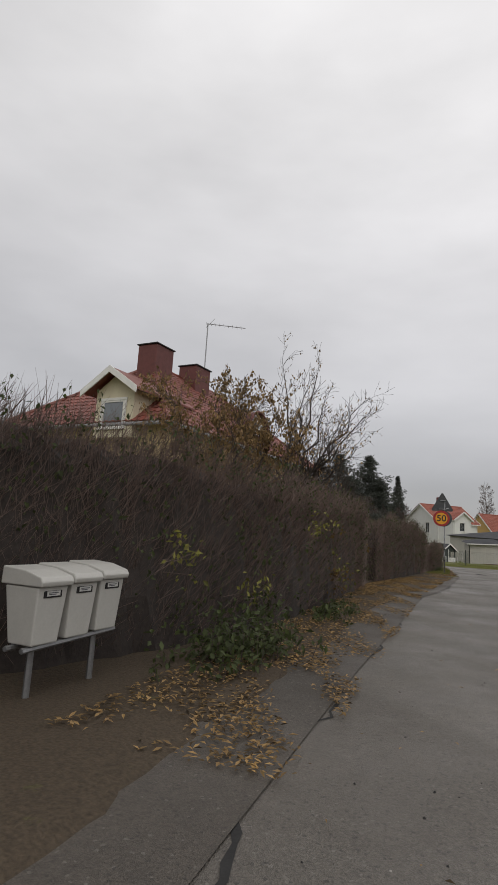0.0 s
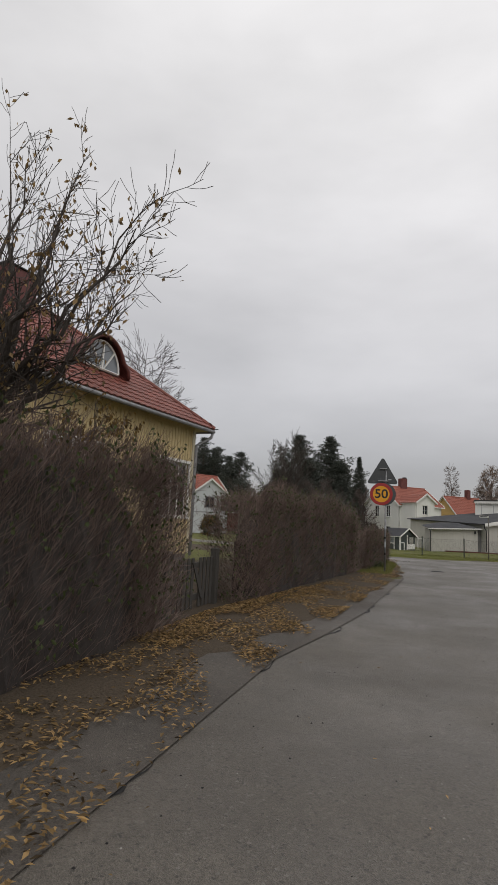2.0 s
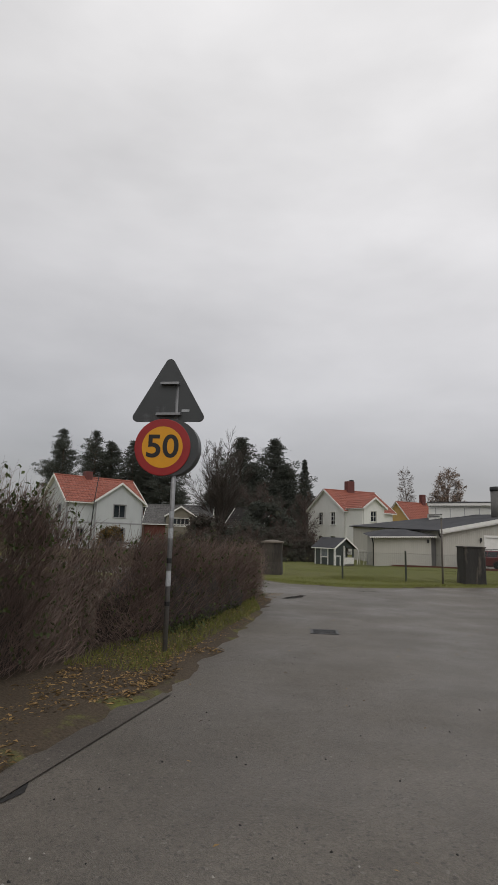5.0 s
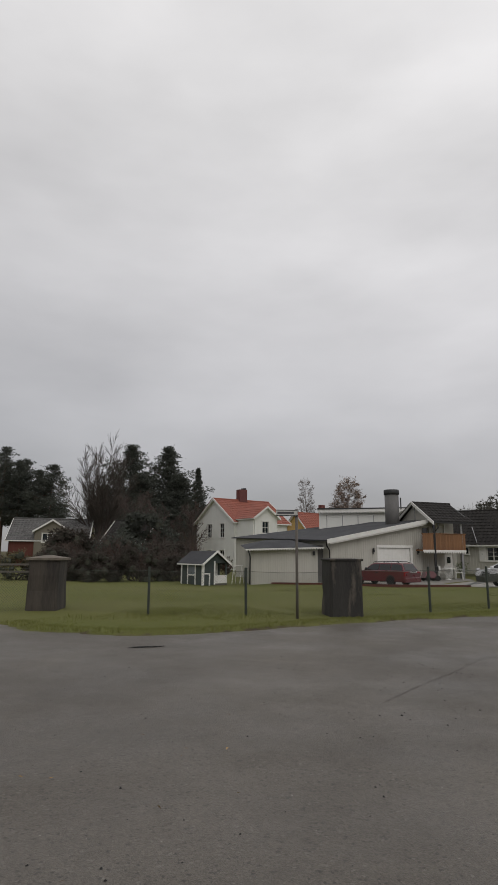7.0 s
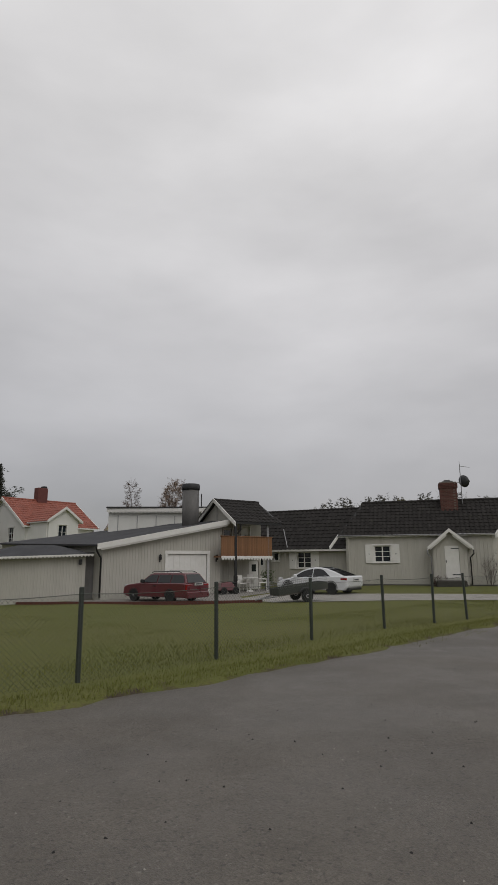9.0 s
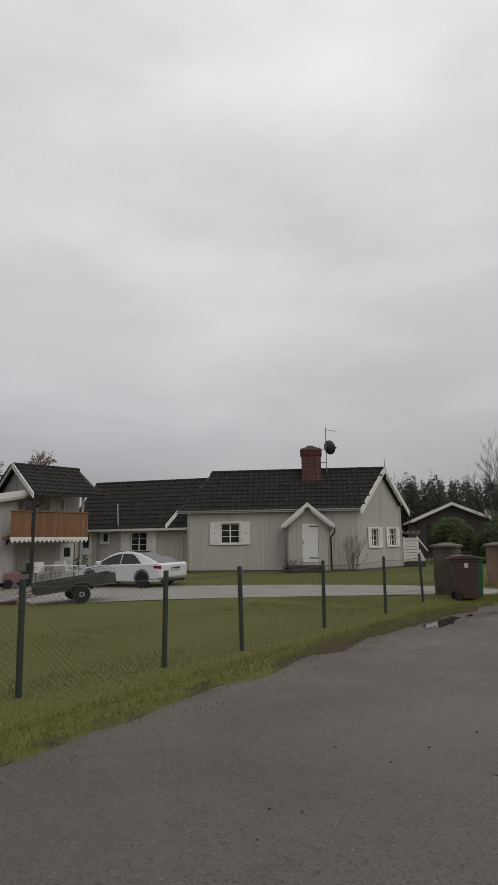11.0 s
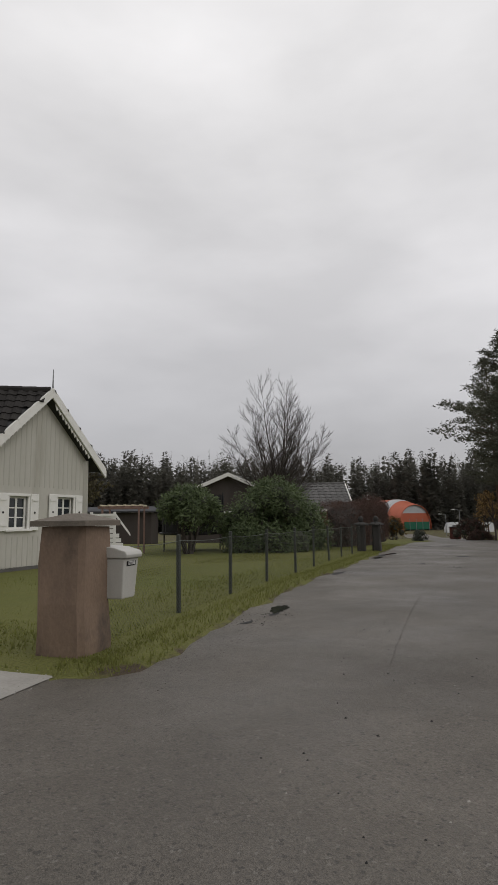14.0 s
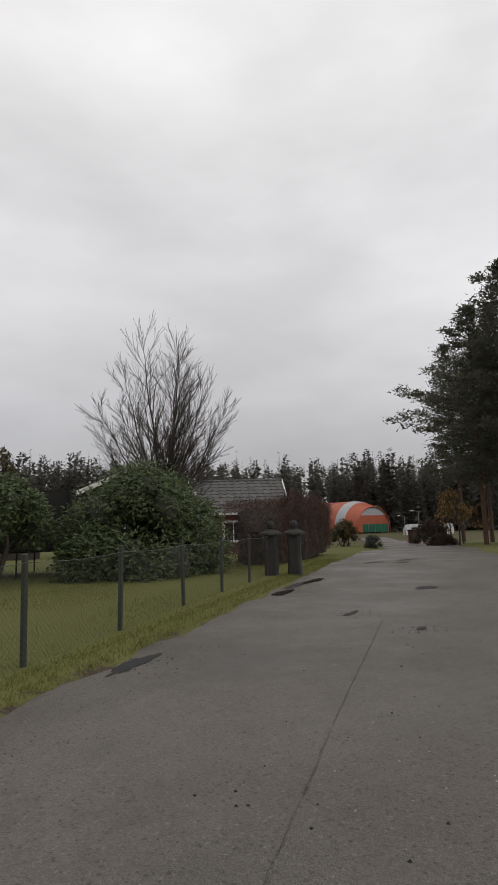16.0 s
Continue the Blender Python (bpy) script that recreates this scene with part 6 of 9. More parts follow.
# shoots with the last yellow-green leaves standing out of the hedge
for i, (x, y, z, n) in enumerate(((-2.38, 4.1, 1.45, 60), (-2.75, 2.3, 0.68, 50), (-2.9, 0.6, 1.08, 50), (-2.36, 5.9, 0.75, 30))):
    rng = random.Random(300 + i)
    sh_ = thing("leafy_shoot", pose(x, y, z), "yellow-green leafy shoot growing out of the hedge", "plant")
    g, lg = Geo(), Geo()
    for _ in range(7):
        pts = twig(g, (x - 0.15, y + rng.uniform(-0.1, 0.1), z - 0.15 + rng.uniform(-0.1, 0.1)), (rng.uniform(0.3, 1), rng.uniform(-0.6, 0.6), rng.uniform(0.1, 1)), 0.36, 0.003, rng)
        for _ in range(n // 7):
            leaf(lg, rng.choice(pts[1:]) + Vector((rng.gauss(0, 0.05), rng.gauss(0, 0.05), rng.gauss(0, 0.05))), rng.uniform(0.05, 0.085), 0.02, rng, 0.4)
    part("twigs", g, HEDGE_TWIG, sh_, m=Matrix(), kind="stuff")
    part("leaves", lg, LEAF_SHOOT, sh_, m=Matrix(), kind="stuff")


def limbed_tree(name, base, fork, limbs, label, seed, r, P, leaves, leaf_mat, leaf_size, keep=None):
    """A tree whose main limbs reach to given places, with smaller boughs springing from them."""
    rng = random.Random(seed)
    t = thing(name, pose(*base), label, "tree")
    base, fork = Vector(base), Vector(fork)
    g, tips = Geo(), []
    part("trunk", Geo().tube([base - Vector((0, 0, 0.1)), base.lerp(fork, 0.5) + Vector((0.06, -0.05, 0)), fork], [r * 1.25, r, r * 0.9], 8), BARK, t, m=Matrix())
    for tip in limbs:
        tip = Vector(tip)
        L = (tip - fork).length
        ctrl = fork.lerp(tip, 0.45) + Vector((rng.uniform(-0.3, 0.3), rng.uniform(-0.3, 0.3), -0.12 * L + rng.uniform(0, 0.25)))
        pts = []
        for i in range(9):
            k = i / 8
            p = fork * (1 - k) ** 2 + ctrl * 2 * k * (1 - k) + tip * k * k
            pts.append(p + Vector((rng.gauss(0, 0.07), rng.gauss(0, 0.07), rng.gauss(0, 0.06))) * (0 < i < 8))
        rad = [max(0.005, r * 0.42 * (1 - i / 8) ** 1.1 + 0.005) for i in range(9)]
        g.tube(pts, rad, 6, caps=False)
        for i in range(2, 9):
            for _ in range(P["per"]):
                d = (pts[i] - pts[i - 1]).normalized()
                side = d.cross(Vector((rng.uniform(-1, 1), rng.uniform(-1, 1), rng.uniform(-1, 1)))).normalized()
                a = radians(rng.uniform(25, 65))
                grow(g, pts[i].lerp(pts[i - 1], rng.random()), d * math.cos(a) + side * math.sin(a) + Vector((0, 0, 0.25)), rng.uniform(0.4, 1.3) * P["reach"] * (1.15 - 0.05 * i), max(0.006, rad[i] * 0.5), 1, rng, P["bough"], tips)
        tips += pts[6:]
    part("crown", g, BARK, t, m=Matrix(), kind="stuff")
    lg = Geo()
    pool = [p for p in tips if keep is None or keep(p)]
    for _ in range(leaves):
        p = rng.choice(pool)
        leaf(lg, p + Vector((rng.uniform(-0.05, 0.05), rng.uniform(-0.05, 0.05), rng.uniform(-0.06, 0.02))), leaf_size * rng.uniform(0.7, 1.3), leaf_size * 0.27, rng, 0.9)
    part("leaves", lg, leaf_mat, t, m=Matrix(), kind="stuff")


def crown_tree(name, at_, label, seed, H, R, limbs, bark, r0=0.1, first=0.15, thin=0.006, boughs=8, twigs=5, peak=0.42, reach=0.24, leaves=0, leaf_mat=None, leaf_size=0.1, z=None, gather=1.25):
    """A bare tree with a leading stem and ascending limbs that fill a dome H high and R in radius with fine twigs."""
    rng = random.Random(seed)
    z = land(*at_) if z is None else z
    t = thing(name, pose(at_[0], at_[1], z), label, "tree")
    base = Vector((at_[0], at_[1], z - 0.1))
    stem = [base]
    for i in range(10):
        stem.append(stem[-1] + Vector((rng.gauss(0, 0.012), rng.gauss(0, 0.012), 0.1)) * H)
    stem = [Vector((p.x, p.y, p.z)) for p in stem]

    def at_stem(f):
        k = min(9, int(f * 10))
        return stem[k].lerp(stem[k + 1], f * 10 - k)
    part("trunk", Geo().tube(stem, [max(thin, r0 * (1 - i / 10) ** 1.15) for i in range(11)], 7, caps=False), bark, t, m=Matrix())
    P = dict(wander=0.06, lift=(0.0, 0.045, 0.045), thin=thin, levels=2, count=(0, twigs), angle=(14, 34), ratio=0.55, shrink=0.6, **{"from": (0.2, 0.2)})
    g, tips = Geo(), []
    for i in range(limbs):
        f = lerp(first, 0.93, ((i + rng.random()) / limbs) ** gather)
        s0 = at_stem(f)
        a = i * 2.4 + rng.uniform(-0.5, 0.5)
        rr = R * (1 - f) ** 0.35 * rng.uniform(0.5, 1.0)
        dome = z + H * 0.97 * (1 - peak * (rr / R) ** 0.9)
        tip = Vector((s0.x + rr * math.cos(a), s0.y + rr * math.sin(a), max(s0.z + 0.35 * rr, lerp(s0.z, dome, rng.uniform(0.6, 1.0)))))
        ctrl = Vector((lerp(s0.x, tip.x, 0.64), lerp(s0.y, tip.y, 0.64), lerp(s0.z, tip.z, 0.42)))
        n = 7
        pts = [s0 * (1 - k) ** 2 + ctrl * 2 * k * (1 - k) + tip * k * k + Vector((rng.gauss(0, 0.012), rng.gauss(0, 0.012), rng.gauss(0, 0.012))) * R * (0 < k < 1) for k in (j / n for j in range(n + 1))]
        rad = [max(thin, r0 * 0.42 * (1.1 - f) * (1 - j / n)) for j in range(n + 1)]
        g.tube(pts, rad, 5, caps=False)
        L = (tip - s0).length
        for j in range(boughs):
            k = lerp(0.12, 0.98, (j + rng.random()) / boughs)
            q = min(n - 1, int(k * n))
            d = (pts[q + 1] - pts[q]).normalized()
            side = d.cross(Vector((rng.uniform(-1, 1), rng.uniform(-1, 1), rng.uniform(-0.6, 0.6)))).normalized()
            b = radians(rng.uniform(16, 38))
            grow(g, pts[q].lerp(pts[q + 1], k * n - q), d * math.cos(b) + side * math.sin(b) + Vector((0, 0, 0.04)), max(0.1 * R, reach * R * rng.uniform(0.6, 1.3) * (1.25 - 0.95 * k)), max(thin, rad[q] * 0.5), 1, rng, P, tips)
    part("crown", g, bark, t, m=Matrix(), kind="stuff")
    if leaves:
        lg = Geo()
        for _ in range(leaves):
            p = rng.choice(tips)
            leaf(lg, p + Vector((rng.gauss(0, 0.1), rng.gauss(0, 0.1), rng.gauss(0, 0.1))), leaf_size * rng.uniform(0.7, 1.3), leaf_size * 0.3, rng, 0.5)
        part("leaves", lg, leaf_mat, t, m=Matrix(), kind="stuff")
    return t


def fan_tree(name, at_, label, seed, H, R, stems, bark, r0, thin, fork, boughs=11, twigs=6, peak=0.42, tilt=1.0):
    """A bare tree that forks low into many straight ascending stems with fine upright twigs, under an egg-shaped outline."""
    rng = random.Random(seed)
    z = land(*at_)
    t = thing(name, pose(at_[0], at_[1], z), label, "tree")
    base, top = Vector((at_[0], at_[1], z - 0.1)), Vector((at_[0], at_[1], z + fork))
    part("trunk", Geo().tube([base, base.lerp(top, 0.5), top, top + Vector((0, 0, 0.1 * H))], [r0 * 1.15, r0, r0 * 0.9, r0 * 0.5], 8, caps=False), bark, t, m=Matrix())
    P = dict(wander=0.05, lift=(0.0, 0.05, 0.06, 0.06), thin=thin, levels=2, count=(0, twigs), angle=(14, 36), ratio=0.5, shrink=0.6, **{"from": (0.15, 0.12)})
    g, tips = Geo(), []
    for i in range(stems):
        u = math.sqrt((i + 0.5) / stems)
        a = i * 2.4 + rng.uniform(-0.4, 0.4)
        rr = R * u * rng.uniform(0.82, 1.0)
        tip = Vector((at_[0] + rr * math.cos(a), at_[1] + rr * math.sin(a), z + H * (1 - peak * u ** 1.5) * rng.uniform(0.9, 1.0)))
        s0 = base.lerp(top, rng.uniform(0.7, 1.0)) if u > 0.4 else top
        ctrl = Vector((lerp(s0.x, tip.x, 0.55), lerp(s0.y, tip.y, 0.55), lerp(s0.z, tip.z, 0.55 - 0.12 * u * tilt)))
        n = 8
        pts = [s0 * (1 - k) ** 2 + ctrl * 2 * k * (1 - k) + tip * k * k + Vector((rng.gauss(0, 0.01), rng.gauss(0, 0.01), 0)) * R * (0 < k < 1) for k in (j / n for j in range(n + 1))]
        rad = [max(thin, r0 * 0.42 * (1.15 - 0.5 * u) * (1 - j / n) ** 0.9) for j in range(n + 1)]
        g.tube(pts, rad, 5, caps=False)
        L = (tip - s0).length
        for j in range(boughs):
            k = lerp(0.16, 0.97, (j + rng.random()) / boughs)
            q = min(n - 1, int(k * n))
            d = (pts[q + 1] - pts[q]).normalized()
            side = d.cross(Vector((rng.uniform(-1, 1), rng.uniform(-1, 1), rng.uniform(-0.5, 0.5)))).normalized()
            b = radians(rng.uniform(20, 52))
            grow(g, pts[q].lerp(pts[q + 1], k * n - q), d * math.cos(b) + side * math.sin(b), L * rng.uniform(0.2, 0.36) * (1.1 - 0.62 * k), max(thin, rad[q] * 0.5), 1, rng, P, tips)
    part("crown", g, bark, t, m=Matrix(), kind="stuff")
    return t


BOUGH = dict(wander=0.17, lift=(0.03, 0.05, 0.06, 0.05), thin=0.0035, levels=2, count=(5, 5), angle=(28, 62), ratio=0.6, shrink=0.62, **{"from": (0.2, 0.2)})
limbed_tree("apple_tree", (-4.5, 9.2, 0), (-4.45, 9.3, 2.0), [(-2.6, 9.4, 4.25), (-2.65, 9.7, 4.7), (-3.4, 11.0, 4.4), (-4.0, 10.4, 5.9), (-2.75, 9.5, 3.5), (-5.0, 10.2, 6.0), (-5.9, 9.2, 5.0), (-4.2, 9.6, 5.3), (-3.0, 8.7, 3.55), (-3.6, 9.6, 4.9)],
            "gnarled apple tree, nearly bare, with brown leaves", 21, 0.13, dict(per=3, reach=0.78, bough=dict(BOUGH, wander=0.2, count=(5, 6))), 900, LEAF_OLIVE_GOLD, 0.075)
limbed_tree("fruit_tree", (-5.3, 6.9, 0), (-5.2, 6.9, 1.6), [(-3.9, 6.9, 3.6), (-4.6, 8.2, 3.9), (-5.6, 7.6, 4.6), (-6.6, 7.0, 4.2), (-4.5, 5.9, 3.4), (-6.0, 6.0, 3.9), (-4.0, 8.2, 3.1), (-5.0, 7.3, 4.3)],
            "small fruit tree with many yellow-brown leaves", 8, 0.09, dict(per=4, reach=0.9, bough=BOUGH), 9500, LEAF_OLIVE_GOLD, 0.085)
limbed_tree("fruit_tree", (-5.2, 11.6, 0), (-5.2, 11.6, 1.5), [(-4.4, 12.3, 2.8), (-5.3, 12.4, 3.0), (-4.2, 11.5, 2.7), (-5.9, 11.2, 3.0), (-4.6, 12.8, 2.6)], "low fruit tree with thin yellow foliage", 14, 0.07, dict(per=2, reach=0.6, bough=BOUGH), 1800, LEAF_GOLD, 0.08)
crown_tree("bare_tree", (-12.9, 29.0), "bare deciduous tree behind the house", 31, 10.2, 3.6, 64, TWIG, 0.17, 0.3, 0.0075, 8, 4, 0.5, 0.3)
tree("bare_tree", (-17.0, 9.0), "bare young tree with upright twigs", 33, (3.0, 0.08), VASE, 60, LEAF_BROWN, 0.1, bark=TWIG)


# ---- fallen leaves, weeds and grass ----
def leaf_litter(name, count, where, label, size=0.03, seed=2):
    rng = random.Random(seed)
    g = Geo()
    done = 0
    while done < count:
        p = where(rng)
        if p is None:
            continue
        x, y, z = p
        a, L = rng.uniform(0, 6.283), size * rng.uniform(0.6, 1.3)
        d, s = Vector((math.cos(a), math.sin(a), rng.uniform(-0.15, 0.35))) * L, Vector((-math.sin(a), math.cos(a), rng.uniform(-0.3, 0.3))) * L * 0.36
        c = Vector((x, y, z + 0.012 + rng.uniform(0, 0.018)))
        lift_ = Vector((0, 0, L * rng.uniform(0.05, 0.3)))
        k = len(g.v)
        g.v += [tuple(c - d), tuple(c + s + lift_), tuple(c + d), tuple(c - s + lift_)]
        g.f += [(k, k + 1, k + 2), (k, k + 2, k + 3)]
        done += 1
    single(name, g, LEAF_FALLEN, label, "leaves", kind="stuff")


def on_verge(rng):
    y = rng.uniform(-1, 24)
    heap = 1.0 if 10.5 < y < 17 else 0.3
    if rng.random() > heap:
        return None
    left = -2.9 if y < 13 else lerp(-2.9, -1.5, (y - 13) / 10)
    right = -1.3 if y < 11 else lerp(-1.3, -0.5, (y - 11) / 11)
    u = rng.random() ** (1.2 if 10.5 < y < 19 else 0.9)
    x = lerp(left, right, u)
    drift = math.sin(x * 5.1 + 1.7 * math.sin(y * 1.9)) + math.sin(y * 3.3 + 2.0 * x + 1.4 * math.sin(x * 3.7)) + 1.1 - 1.5 * u
    if rng.random() > 0.5 + 0.5 * drift:
        return None
    return x, y, 0.02 if x > -2.3 else 0.05


def on_corner(rng):
    y = rng.uniform(22, 31)
    return rng.uniform(-1.6, -0.55 - (y > 27) * 0.25), y, 0.045


leaf_litter("fallen_leaves", 31000, on_verge, "yellow-brown fallen leaves along the hedge foot", 0.028)
leaf_litter("fallen_leaves", 2600, on_corner, "fallen leaves round the sign pole", 0.02, 6)
leaf_litter("fallen_leaves", 260, lambda r: (r.uniform(-1.3, 3.5), r.uniform(-2, 30), 0.0), "single fallen leaves on the asphalt", 0.02, 7)


def blades(name, count, where, label, tall, seed, mat=None):
    rng = random.Random(seed)
    g = Geo()
    for _ in range(count):
        p = where(rng)
        if p is None:
            continue
        c = Vector(p)
        h = tall * rng.uniform(0.5, 1.4)
        a = rng.uniform(0, 6.283)
        w = Vector((math.cos(a), math.sin(a), 0)) * 0.007
        tip = c + Vector((rng.uniform(-0.6, 0.6) * h, rng.uniform(-0.6, 0.6) * h, h))
        k = len(g.v)
        g.v += [tuple(c - w), tuple(c + w), tuple(tip)]
        g.f.append((k, k + 1, k + 2))
    single(name, g, mat or BLADE, label, "grass", kind="stuff")


NORTH = STREET[20:50]
seg_len = [math.hypot(b[0] - a[0], b[1] - a[1]) for a, b in zip(NORTH, NORTH[1:])]
total = sum(seg_len)


def within(x, y, poly):
    hit = False
    for (ax, ay), (bx, by) in zip(poly, poly[1:] + poly[:1]):
        if (ay > y) != (by > y) and x < (bx - ax) * (y - ay) / (by - ay) + ax:
            hit = not hit
    return hit


def beside_street(lo, hi, power=1.0):
    def f(rng):
        d = rng.uniform(0, total)
        i = 0
        while d > seg_len[i]:
            d -= seg_len[i]
            i += 1
        (ax, ay), (bx, by) = NORTH[i], NORTH[i + 1]
        t = d / seg_len[i]
        nxv, nyv = -(by - ay) / seg_len[i], (bx - ax) / seg_len[i]
        o = lo + (hi - lo) * rng.random() ** power
        x, y = ax + (bx - ax) * t + nxv * o, ay + (by - ay) * t + nyv * o
        if 12 < x < 26 and y > 48.5 and within(x, y, DRIVE):
            return None
        return x, y, land(x, y) + 0.035 + min(0.0, o) * 0.12
    return f


blades("grass_blades", 110000, beside_street(0.26, 4.5, 1.5), "short damp grass blades along the fence", 0.03, 1)
blades("grass_blades", 40000, beside_street(4.0, 14.0), "short lawn grass blades", 0.03, 2)
blades("grass_fringe", 26000, beside_street(-0.1, 0.45, 1.0), "ragged grass fringe hanging over the asphalt edge", 0.045, 4)
blades("verge_grass", 9000, lambda r: (lambda y: (r.uniform(-1.75 + 0.02 * (y - 22), -0.75 - 0.3 * max(0.0, y - 28)), y, 0.03))(r.uniform(22.5, 31.5)), "rough grass and weeds on the verge at the corner", 0.07, 5)
blades("tall_grass", 1500, lambda r: (lambda q: (q[0], q[1] + 0.0, q[2]) if q else None)(beside_street(1.3, 1.75)(r)), "longer uncut grass at the foot of the fence", 0.11, 3)


def weeds(name, at_, rx, ry, h, count, seed, label, mat):
    rng = random.Random(seed)
    t = thing(name, pose(at_[0], at_[1], 0), label, "weeds")
    g, lg = Geo(), Geo()
    for _ in range(count):
        x, y = at_[0] + rng.gauss(0, rx * 0.5), at_[1] + rng.gauss(0, ry * 0.5)
        pts = twig(g, (x, y, 0), (rng.uniform(-0.4, 0.4), rng.uniform(-0.4, 0.4), 1), h * rng.uniform(0.4, 1.1), 0.004, rng)
        for _ in range(14):
            leaf(lg, pts[rng.choice((1, 1, 2))] + Vector((rng.uniform(-0.08, 0.08), rng.uniform(-0.08, 0.08), rng.uniform(-0.1, 0.05))), rng.uniform(0.05, 0.1), 0.022, rng, 0.2)
    part("weed_stems", g, TWIG, t, m=Matrix(), kind="stuff")
    part("weed_leaves", lg, mat, t, m=Matrix(), kind="stuff")


weeds("nettle_clump", (-2.55, 1.4), 0.5, 0.9, 0.55, 90, 1, "green nettles at the hedge foot beside the letterboxes", LEAF_GREEN)
weeds("nettle_clump", (-2.5, 5.6), 0.3, 1.2, 0.25, 50, 2, "low green weeds along the hedge foot", LEAF_GREEN)
weeds("weed_clump", (-1.35, 27.0), 0.25, 2.2, 0.3, 90, 3, "pale weeds and dry stalks at the hedge foot", LEAF_GREEN)
weeds("climbing_leaves", (-2.75, 2.9), 0.06, 0.12, 1.35, 12, 4, "yellow-green climber leaves in the hedge", LEAF_GREEN)
weeds("climbing_leaves", (-2.7, 6.9), 0.06, 0.12, 1.5, 8, 5, "bright yellow maple leaves in the hedge", LEAF_GOLD)
weeds("dry_stalks", (23.3, 60.4), 0.5, 0.4, 0.6, 40, 6, "withered perennials beside the doorstep", LEAF_BROWN)


# ---- street furniture by the first street ----
def letterbox(name, m, label, parent_stand=None):
    b = thing(name, m, label, "letterbox", "letterboxes")
    body = [[(-0.128, 0.02, 0), (0.128, 0.02, 0), (0.128, 0.24, 0), (-0.128, 0.24, 0)], [(-0.15, -0.01, 0.40), (0.15, -0.01, 0.40), (0.15, 0.3, 0.40), (-0.15, 0.3, 0.40)]]
    part("body", Geo().loft(body), MAILBOX, b, bevel=0.012)
    lid = []
    for y, z in ((-0.045, 0.405), (-0.055, 0.44), (-0.03, 0.475), (0.12, 0.515), (0.33, 0.53), (0.335, 0.405)):
        lid.append((y, z))
    part("lid", Geo().loft([[(-0.162, y, z) for y, z in lid], [(0.162, y, z) for y, z in lid]]), MAILBOX, b, bevel=0.01)
    slot = part("name_slot", Geo().box(-0.09, -0.012, 0.325, 0.09, 0.004, 0.375, 0.004), SHADE_AND_BLACK, b)
    part("name_card", Geo().box(-0.065, -0.016, 0.338, 0.065, -0.011, 0.372), PAPER, slot)
    part("name_bars", Geo().box(-0.05, -0.019, 0.347, 0.02, -0.0155, 0.352).box(-0.05, -0.019, 0.358, 0.045, -0.0155, 0.363), BARS, slot)
    return b


lb_first, lb_way, lb_turn = Vector((-3.25, -0.61, 0.42)), Vector((0.025, 0.335, 0.012)), 86
lb = letterbox("letterbox", pose(*lb_first, 0, 0, lb_turn), "pale grey plastic letterbox with a curved lid on a rail")
for i in (1, 2):
    copy_thing(lb, pose(*(lb_first + lb_way * i), 0, 0, lb_turn))
stand = thing("letterbox_stand", pose(-3.35, -0.2, 0), "grey steel stand carrying a row of letterboxes", "stand")
for o in (0.06, 0.2):
    part("rail", Geo().tube([lb_first + lb_way * -0.5 + Vector((-o, 0, -0.02)), lb_first + lb_way * 2.5 + Vector((-o, 0, -0.02))], 0.02, 6), GALV, stand, m=Matrix())
for i in (0.0, 2.0):
    q = lb_first + lb_way * i
    part("leg", Geo().tube([(q.x - 0.13, q.y, -0.05), (q.x - 0.13, q.y, 0.4)], 0.025, 6), GALV, stand, m=Matrix())

# picket gate in the hedge
gt = thing("picket_gate", pose(-2.95, 12.5, 0), "weathered dark wooden picket gate with a diagonal brace", "gate")
mgt = wall_frame((-3.2, 12.0), (-3.12, 13.7))
pk = Geo().box(0, 0, 0.05, 0.085, 0.022, 0.8, 0.006).mesh("picket", GATE_WOOD)
for i in range(11):
    if i != 6:
        part("picket", pk, GATE_WOOD, gt, m=mgt @ Matrix.Translation((0.1 + i * 0.142, 0, 0.02)))
part("gate_rail", Geo().box(0.04, 0.024, 0.18, 1.66, 0.07, 0.27, 0.006), GATE_WOOD, gt, m=mgt)
part("gate_rail", Geo().box(0.04, 0.024, 0.66, 1.66, 0.07, 0.75, 0.006), GATE_WOOD, gt, m=mgt)
part("gate_brace", Geo().prism([(0.8, -0.02, 0.75), (0.9, -0.02, 0.75), (1.25, -0.02, 0.2), (1.15, -0.02, 0.2)], (0, 0.018, 0)), GATE_WOOD, gt, m=mgt)
for x in (0.0, 1.7):
    part("gate_post", Geo().box(x - 0.06, -0.05, -0.05, x + 0.06, 0.07, 0.95, 0.012), POST_GREY if x == 0 else GATE_WOOD, gt, "mossy grey-green post" if x == 0 else "", m=mgt)

# speed sign and the back of a warning triangle on one pole
sp = thing("road_sign", pose(-0.96, 23.5, 0.03), "round yellow 50 sign below a warning triangle seen from behind", "road sign")
part("pole", Geo().tube([(0, 0, -0.1), (0, 0, 3.3)], 0.03, 10), GALV, sp, "galvanised pole with old sticker remains", smooth=True)
for z, h, a in ((1.35, 0.12, 0), (1.05, 0.06, 60), (0.78, 0.18, 20), (0.55, 0.05, 0), (1.6, 0.08, -40)):
    part("sticker", Geo().tube([(0, 0, z), (0, 0, z + h)], 0.0312, 10, caps=False), STICKER if h > 0.07 else SIGN_BLACK, sp)
face_m = Matrix.Translation((-1.1, 23.42, 2.5)) @ pose(0, 0, 0, 90, 0, 6)
